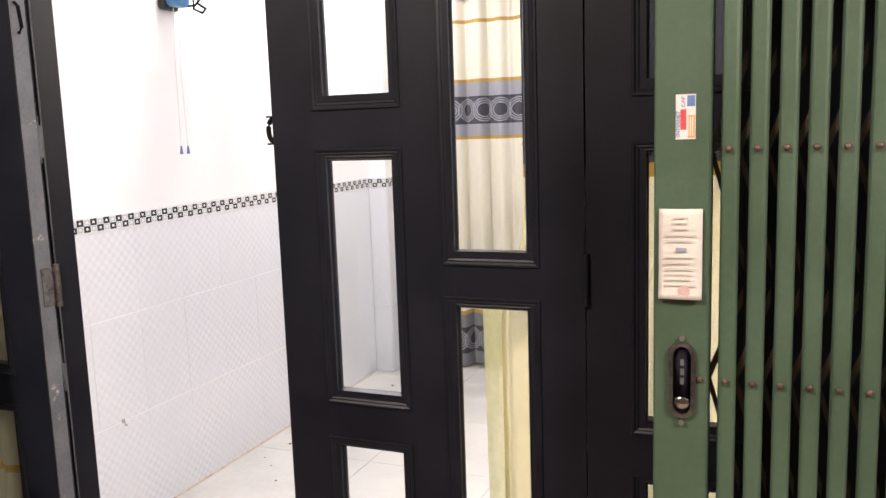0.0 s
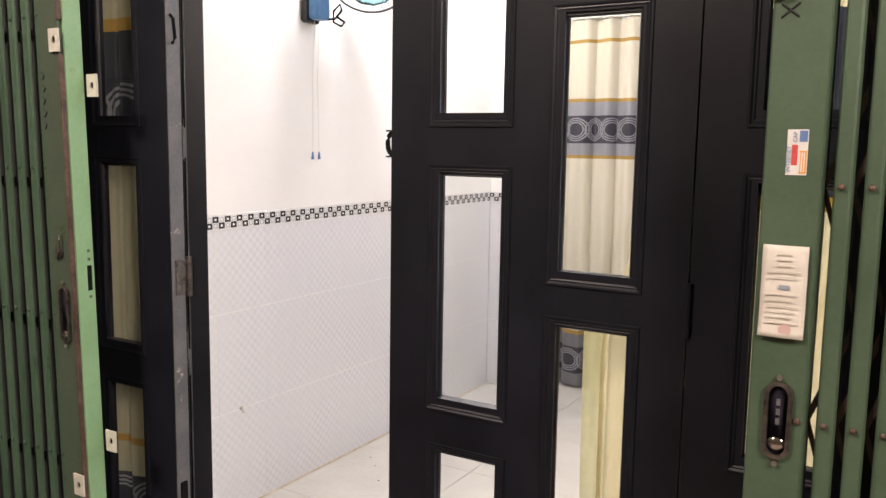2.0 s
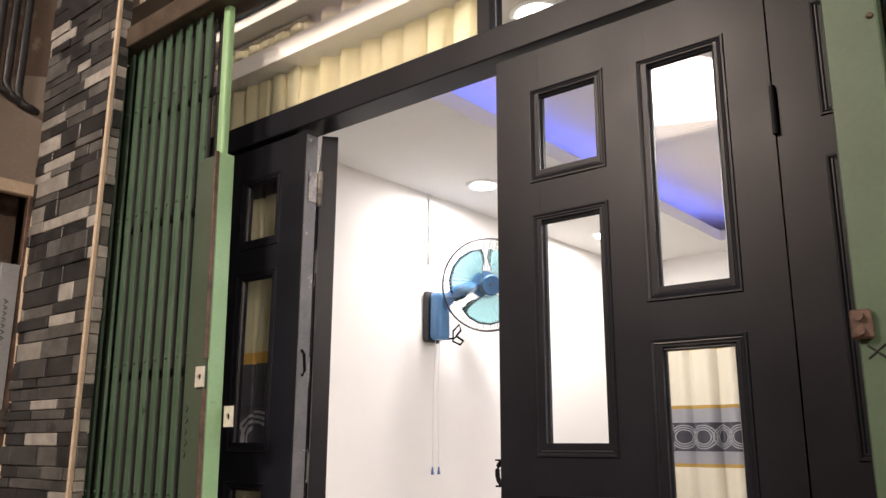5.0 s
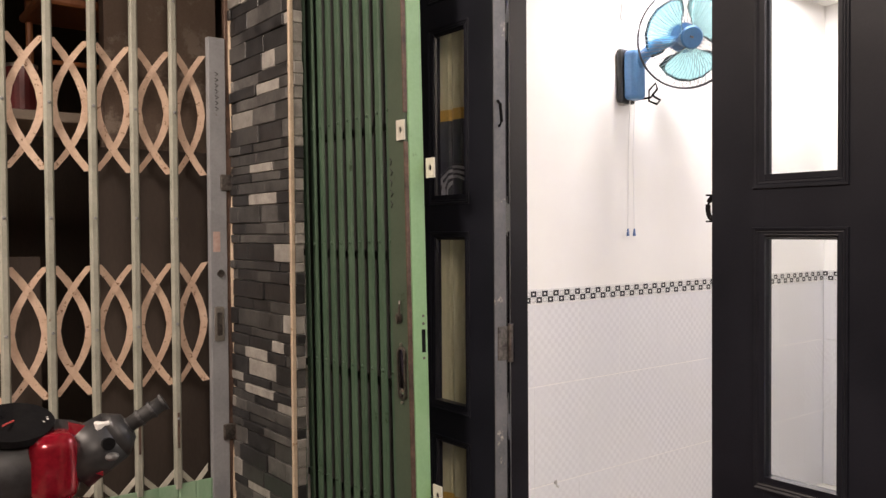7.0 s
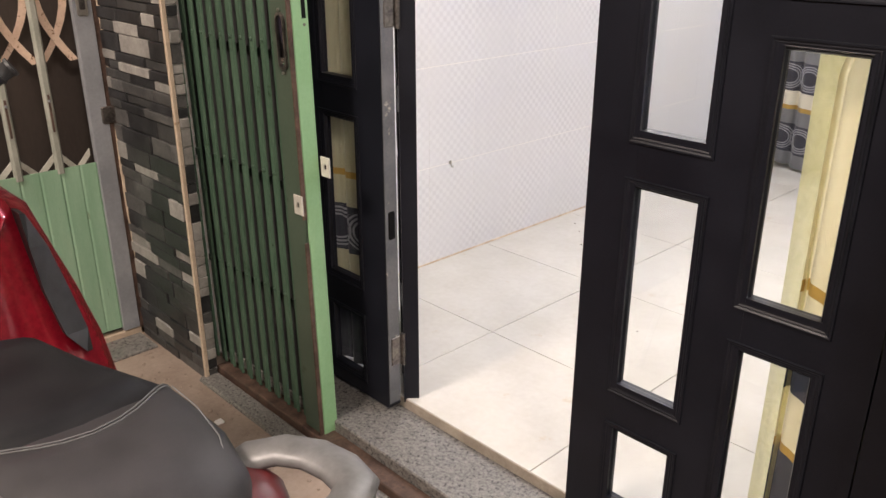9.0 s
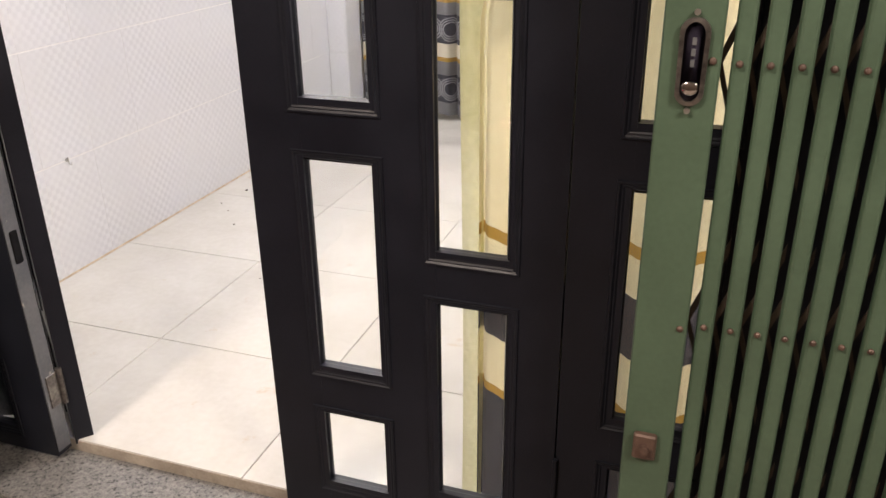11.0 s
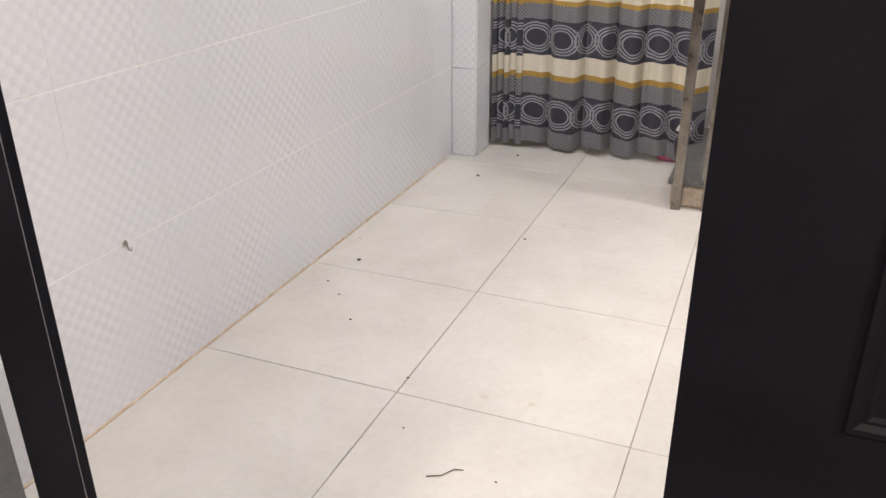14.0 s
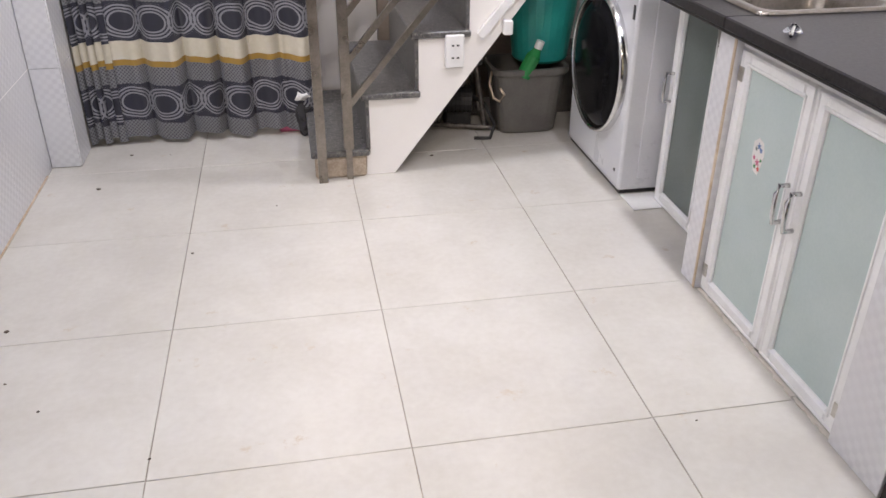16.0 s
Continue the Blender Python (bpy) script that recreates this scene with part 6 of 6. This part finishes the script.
# ignition recess, glove box line and warning label
hollow = [(-0.999, 0.762), (-0.978, 0.776), (-0.899, 0.786), (-0.890, 0.774), (-0.922, 0.720), (-0.984, 0.718)]
bm = bmesh.new(); prism(bm, hollow, "x", 0.50, 0.584)
part("key_recess", bm, M["black_gloss"], sc, "dark hollow round the ignition")
bm = bmesh.new(); tube(bm, [(0.583, y_, z_) for y_, z_ in hollow[3:] + hollow[:1]], 0.006, 8)
part("recess_lip", bm, M["red_paint"], sc, "red lip round the hollow", smooth=True)
bm = bmesh.new(); rod(bm, (0.592, -0.950, 0.752), (0.570, -0.950, 0.753), 0.026, 20)
part("ignition_ring", bm, M["plastic"], sc, "black ignition surround")
bm = bmesh.new(); rod(bm, (0.598, -0.950, 0.752), (0.590, -0.950, 0.753), 0.013, 16)
part("ignition_lock", bm, M["dark_steel"], sc, "steel ignition lock")
bm = boxed(0.668, 0.690, SHY - 0.08, SHY + 0.035, 0.42, 0.515)
part("warning_label", bm, M["plastic"], sc, "black warning label")
for k in range(4):
    part("text_bar", boxed(0.6902, 0.6908, SHY - 0.07 + 0.004 * k, SHY + 0.028 - 0.008 * k, 0.435 + 0.02 * k, 0.441 + 0.02 * k), M["sticker"], sc, "line of small print")
OFFSET = Vector((0, 0, 0))
# front fender and nose
bm = bmesh.new()
loft(bm, [sring(-0.10, SCY, 0.20, 0.05, 0.05), sring(-0.02, SCY, 0.34, 0.085, 0.07), sring(0.12, SCY, 0.42, 0.095, 0.08), sring(0.26, SCY, 0.38, 0.09, 0.08), sring(0.34, SCY, 0.26, 0.06, 0.06)])
part("front_fender", bm, M["red_paint"], sc, "red front fender", smooth=True)
bm = bmesh.new()
loft(bm, [sring(0.14, SCY, 0.58, 0.06, 0.08), sring(0.22, SCY, 0.62, 0.15, 0.15), sring(0.34, SCY, 0.62, 0.20, 0.17), sring(0.42, SCY, 0.60, 0.20, 0.14)])
part("nose", bm, M["red_paint"], sc, "red nose panel", smooth=True)
bm = bmesh.new(); rod(bm, (0.10, SCY + 0.06, G + 0.245), (0.38, SCY + 0.06, 0.80), 0.02, 12); rod(bm, (0.10, SCY - 0.06, G + 0.245), (0.38, SCY - 0.06, 0.80), 0.02, 12)
part("fork", bm, M["dark_steel"], sc)
# handlebar, turned a little
HB = Vector((0.505, SCY - 0.055, 0.96))
bm = bmesh.new()
loft(bm, [sring(HB.x - 0.13, HB.y, HB.z - 0.03, 0.07, 0.05), sring(HB.x - 0.08, HB.y, HB.z, 0.13, 0.075), sring(HB.x - 0.01, HB.y, HB.z + 0.01, 0.155, 0.08), sring(HB.x + 0.04, HB.y, HB.z, 0.13, 0.06), sring(HB.x + 0.06, HB.y, HB.z - 0.01, 0.07, 0.03)])
hc = part("handlebar_cover", bm, M["plastic"], sc, "dark grey handlebar cowl", smooth=True)
bm = bmesh.new(); rod(bm, (0.50, SCY - 0.03, 0.76), (HB.x - 0.01, HB.y, HB.z - 0.03), 0.055, 16)
part("stem_cover", bm, M["plastic"], sc, "dark stem cover")
for s in (1, -1):
    bm = bmesh.new()
    loft(bm, [[(HB.x - 0.09, HB.y + s * 0.10, HB.z + 0.065), (HB.x + 0.03, HB.y + s * 0.085, HB.z + 0.083), (HB.x + 0.062, HB.y + s * 0.082, HB.z + 0.0)],
              [(HB.x - 0.08, HB.y + s * 0.165, HB.z + 0.045), (HB.x + 0.035, HB.y + s * 0.150, HB.z + 0.060), (HB.x + 0.066, HB.y + s * 0.142, HB.z - 0.03)]])
    part("cowl_cheek", bm, M["red_paint"], sc, "red cowl cheek")
part("cowl_panel", boxed(HB.x - 0.05, HB.x + 0.076, HB.y + 0.005, HB.y + 0.100, HB.z - 0.070, HB.z + 0.070, bevel=0.030, seg=4), M["red_paint"], sc, "red panel of the handlebar cowl", smooth=True)
bm = bmesh.new()
rod(bm, (HB.x - 0.005, HB.y - 0.01, HB.z + 0.078), (HB.x - 0.0, HB.y - 0.01, HB.z + 0.092), 0.075, 28)
dial = part("speedometer", bm, M["black_gloss"], sc, "round speedometer")
for k in range(13):
    a = radians(220 - 260 * k / 12)
    c_ = Vector((HB.x - 0.0 - 0.062 * math.sin(a), HB.y - 0.01 + 0.062 * math.cos(a), HB.z + 0.0925))
    part("dial_tick", boxed(c_.x - 0.005, c_.x + 0.005, c_.y - 0.0015, c_.y + 0.0015, c_.z, c_.z + 0.0006), M["sticker"], dial)
bm = bmesh.new(); tube(bm, [(HB.x, HB.y - 0.01, HB.z + 0.094), (HB.x + 0.035, HB.y - 0.035, HB.z + 0.094)], 0.0018, 6)
part("needle", bm, M["ink_red"], dial)
for s in (1, -1):
    root = Vector((HB.x + 0.02, HB.y + s * 0.14, HB.z + 0.02))
    tip = Vector((0.565, SCY + s * 0.215, 1.065)) if s > 0 else Vector((0.52, SCY - 0.44, 1.01))
    d = (tip - root).normalized()
    bm = bmesh.new(); rod(bm, root - d * 0.05, root + d * 0.045, 0.062, 20, 0.054); rod(bm, root + d * 0.045, root + d * 0.075, 0.054, 20, 0.030)
    sw = part("switch_housing", bm, M["plastic"], sc, "black switch housing", smooth=True)
    bm = bmesh.new(); ball(bm, root + d * 0.02 + Vector((0.055, 0, -0.020)), 0.011, (1, 1.3, 0.8), 10)
    part("button", bm, M["silver"], sw, "grey button")
    bm = bmesh.new(); rod(bm, root + d * 0.01 + Vector((0.050, 0, 0.012)), root + d * 0.01 + Vector((0.066, 0, 0.014)), 0.013, 14)
    part("horn_button", bm, M["black_gloss"], sw, "round horn button")
    c_ = root + d * 0.005 + Vector((0.032, 0, 0.045))
    part("dip_switch", boxed(c_.x - 0.012, c_.x + 0.012, c_.y - 0.014, c_.y + 0.014, c_.z - 0.004, c_.z + 0.012, bevel=0.003), M["sticker"], sw, "white dip switch")
    bm = bmesh.new(); rod(bm, root + d * 0.07, tip, 0.0165, 16)
    grip = part("grip", bm, M["rubber"], sc, "ribbed black rubber grip", smooth=True)
    bm = bmesh.new()
    L = (tip - root).length
    for q in (0.45, 0.62, 0.80, 0.97):
        rod(bm, root + d * (L * q), root + d * (L * q + 0.006), 0.0195, 16)
    part("grip_ring", bm, M["plastic"], grip)
    bm = bmesh.new(); tube(bm, [root + Vector((-0.03, 0, -0.01)), root + d * 0.08 + Vector((-0.06, 0, -0.015)), tip + Vector((-0.055, 0, -0.02))], 0.006, 8)
    part("brake_lever", bm, M["dark_steel"], sc)
# floorboard, body and seat
bm = boxed(0.56, 0.95, SCY - 0.15, SCY + 0.15, 0.13, 0.20, bevel=0.03, seg=2)
part("floorboard", bm, M["plastic"], sc)
bm = bmesh.new()
loft(bm, [sring(0.90, SCY, 0.40, 0.09, 0.20), sring(1.02, SCY, 0.46, 0.135, 0.19), sring(1.25, SCY, 0.52, 0.165, 0.15), sring(1.50, SCY, 0.56, 0.16, 0.12), sring(1.72, SCY, 0.60, 0.12, 0.075), sring(1.82, SCY, 0.62, 0.06, 0.04)])
part("rear_body", bm, M["red_paint"], sc, "red rear body", smooth=True)
def seat_ring(x, zc, wy, hz, bow, n=24):
    """A seat cross-section that bows backwards along its middle."""
    return [(p[0] + bow * max(0.0, (p[2] - zc) / hz) * (1 - ((p[1] - SCY) / wy) ** 2), p[1], p[2]) for p in sring(x, SCY, zc, wy, hz, n)]


bm = bmesh.new()
loft(bm, [seat_ring(0.84, 0.60, 0.05, 0.04, 0), seat_ring(0.93, 0.632, 0.078, 0.045, 0), seat_ring(1.06, 0.640, 0.102, 0.047, 0.02), seat_ring(1.16, 0.646, 0.130, 0.052, 0.06), seat_ring(1.249, 0.652, 0.152, 0.058, 0.10)])
part("seat_front", bm, M["seat_black"], sc, "black vinyl front seat", smooth=True)
bm = bmesh.new()
loft(bm, [seat_ring(1.251, 0.653, 0.153, 0.0595, 0.10), seat_ring(1.32, 0.658, 0.151, 0.063, 0.08), seat_ring(1.43, 0.661, 0.147, 0.064, 0.05), seat_ring(1.52, 0.658, 0.128, 0.058, 0.02), seat_ring(1.578, 0.651, 0.092, 0.044, 0.01)])
part("seat_rear", bm, M["seat_grey"], sc, "grey vinyl pillion seat", smooth=True)
for off in (0.0, 0.007):
    bm = bmesh.new()
    tube(bm, [(p[0] + off, p[1], p[2] + 0.001) for p in seat_ring(1.252, 0.653, 0.153, 0.0605, 0.10, 36) if p[2] > 0.640][1:-1], 0.0011, 5)
    part("stitching", bm, M["thread"], sc, "pale seam stitching")
for sy in (1, -1):
    bm = bmesh.new()
    tube(bm, [(x, SCY + sy * w, z) for x, w, z in ((1.30, 0.134, 0.702), (1.38, 0.131, 0.706), (1.46, 0.120, 0.704), (1.53, 0.094, 0.694))], 0.0010, 5)
    part("stitching", bm, M["thread"], sc, "pale seam stitching")
# side skirts under the pillion seat
for sy in (1, -1):
    bm = bmesh.new()
    loft(bm, [sring(1.22, SCY + sy * 0.10, 0.585, 0.065, 0.05), sring(1.36, SCY + sy * 0.11, 0.590, 0.068, 0.052), sring(1.50, SCY + sy * 0.118, 0.600, 0.070, 0.050), sring(1.60, SCY + sy * 0.09, 0.605, 0.060, 0.042)])
    part("side_skirt", bm, M["red_dark"], sc, "dark red panel under the seat", smooth=True)
bm = bmesh.new()
half = [(1.425, 0.125, 0.612), (1.445, 0.165, 0.640), (1.480, 0.200, 0.652), (1.525, 0.221, 0.657), (1.575, 0.227, 0.660), (1.622, 0.218, 0.663), (1.650, 0.185, 0.666), (1.662, 0.12, 0.670), (1.665, 0.06, 0.672)]
rail = [(x, SCY + w, z) for x, w, z in half] + [(1.667, SCY, 0.673)] + [(x, SCY - w, z) for x, w, z in half[::-1]]
tube(bm, rail, 0.031, 16, 0.5)
part("grab_rail", bm, M["silver"], sc, "silver grab rail", smooth=True)
bm = bmesh.new(); loft(bm, [sring(1.74, SCY, 0.58, 0.10, 0.05), sring(1.84, SCY, 0.56, 0.07, 0.03)])
part("tail_light", bm, M["red_dark"], sc, "dark red tail light", smooth=True)
bm = bmesh.new(); rod(bm, (1.20, SCY + 0.17, 0.17), (1.70, SCY + 0.18, 0.26), 0.05, 16, 0.06)
part("exhaust", bm, M["dark_steel"], sc)
bm = bmesh.new(); rod(bm, (1.0, SCY - 0.05, 0.16), (1.02, SCY - 0.22, G), 0.012, 8); rod(bm, (1.0, SCY + 0.05, 0.16), (1.02, SCY + 0.22, G), 0.012, 8)
part("centre_stand", bm, M["dark_steel"], sc)

OFFSET = Vector((0, 0.03, 0))
# dirty grout along the foot of the left wall
solo("grout_line", boxed(-0.003, 0.0055, 0.18, 2.93, -0.003, 0.0045, bevel=0.001), M["foot_grout"], "dirty brown grout line where wall meets floor", "grout", kind="structure")

# ---- crumbs and litter on the floor ----
rl = random.Random(11)
for x, y, r_ in ((0.225, 2.765, 0.011), (0.30, 3.10, 0.008), (0.14, 1.80, 0.009), (0.12, 1.62, 0.006), (0.62, 2.18, 0.006), (0.31, 1.42, 0.005), (0.60, 1.20, 0.005), (1.55, 2.88, 0.009), (1.9, 1.1, 0.004), (0.46, 3.08, 0.004), (0.9, 2.5, 0.004), (0.2, 1.55, 0.005), (0.95, 0.9, 0.004), (0.68, 1.0, 0.004)):
    bm = bmesh.new(); r_ *= 0.75
    ball(bm, (x, y, r_ * 0.4), r_, (1.2, 0.8, 0.45), 8)
    for v in bm.verts:
        v.co += r_ * 0.4 * noise.noise_vector(v.co * 160)
        v.co.z = max(v.co.z, 0.0005)
    solo("crumb", bm, M["dirt"], "dark crumb of dirt on the tile floor", "crumb", "floor crumbs")
bm = bmesh.new()
tube(bm, [(0.80, 0.86, 0.0015), (0.83, 0.875, 0.0015), (0.85, 0.905, 0.0015), (0.87, 0.91, 0.0015)], 0.0013, 5)
solo("hair_tie_thread", bm, M["dirt"], "dark thread lying on the tile floor", "thread")
OFFSET = Vector((0, 0, 0))
bm = bmesh.new()
for k in range(160):
    x, y = rl.uniform(-0.3, 2.6), -0.27 - abs(rl.gauss(0, 0.12))
    r_ = rl.uniform(0.003, 0.009)
    ball(bm, (x, y, -0.094), r_, (1, 1, 0.6), 6)
solo("gravel", bm, M["concrete"], "loose grit along the gate track", "grit", kind="stuff")
solo("leaf_litter", boxed(0.30, 0.325, -0.36, -0.335, -0.094, -0.086, bevel=0.003), M["sticker"], "scrap of pale paper on the ground", "litter")

# ---- pieces of floor, walls and pillar ----
floor = bpy.data.objects["floor"]


def tile_piece(name, a, b, material, parent, bevel):
    bm = bmesh.new()
    box(bm, a[0], b[0], a[1], b[1], a[2], b[2], bevel=bevel)
    return part(name, bm, material, parent)


J = 0.0011
ys = [0.0595] + [0.561 + 0.6 * k for k in range(6)] + [YN]
xs = [0.0, 0.6, 1.2, 1.8, 2.4, XE]
for i in range(len(xs) - 1):
    for k in range(len(ys) - 1):
        if ys[k + 1] > YN + 0.01:
            continue
        dz = 0.0004 * ((i * 7 + k * 3) % 3)
        tile_piece("floor_tile", (xs[i] + J, ys[k] + J, -0.02), (xs[i + 1] - J, ys[k + 1] - J, -dz), M["floor_tile"], floor, 0.0012)
tz = [0.002, 0.413, 0.811, 1.137]
y = 0.062
k = 0
while y < YN - 0.01:
    y2 = min(y + 0.2535, YN)
    for r_ in range(3):
        tile_piece("wall_tile", (-0.012, y + 0.00015, tz[r_] + 0.0014), (-0.0003 * (1 + (k + r_) % 2), y2 - 0.00015, tz[r_ + 1] - 0.0014), M["wall_tile"], wall_west, 0.0008)
    tile_piece("border_tile", (-0.012, y + 0.0006, 1.138), (0.0015, y2 - 0.0006, 1.195), M["border"], wall_west, 0.001)
    y = y2; k += 1
for r_ in range(3):
    tile_piece("column_tile", (0.0025, 3.043, tz[r_] + 0.001), (0.114, 3.051, tz[r_ + 1] - 0.001), M["wall_tile"], column, 0.0008)
    tile_piece("column_tile", (0.1125, 3.051, tz[r_] + 0.001), (0.119, 3.23, tz[r_ + 1] - 0.001), M["wall_tile"], column, 0.0008)
tile_piece("border_tile", (0.0025, 3.041, 1.138), (0.116, 3.051, 1.195), M["border"], column, 0.001)
tile_piece("border_tile", (0.1125, 3.0512, 1.138), (0.121, 3.23, 1.195), M["border"], column, 0.001)
count = 0
rest = [bmesh.new() for _ in range(4)]
for a, b, z, h, proud, k in STONE_JOBS:
    if b is None:
        args = (0.0505, 0.056 + 0.5 * proud, -0.2375, -0.206, z + 0.001, z + h - 0.001)
    else:
        args = (a + 0.001, b - 0.001, -0.240 - proud * 0.7, -0.2325, z + 0.001, z + h - 0.001)
    if z < 2.75 and count < 300:
        bm = boxed(*args, bevel=0.0022)
        for v in bm.verts:
            v.co.y += 0.002 * noise.noise(v.co * 60)
        part("stone", bm, stones[k], pillar)
        count += 1
    else:
        box(rest[k], *args)
for k in range(4):
    tagged(part("far_stones", rest[k], stones[k], pillar), kind="stuff")
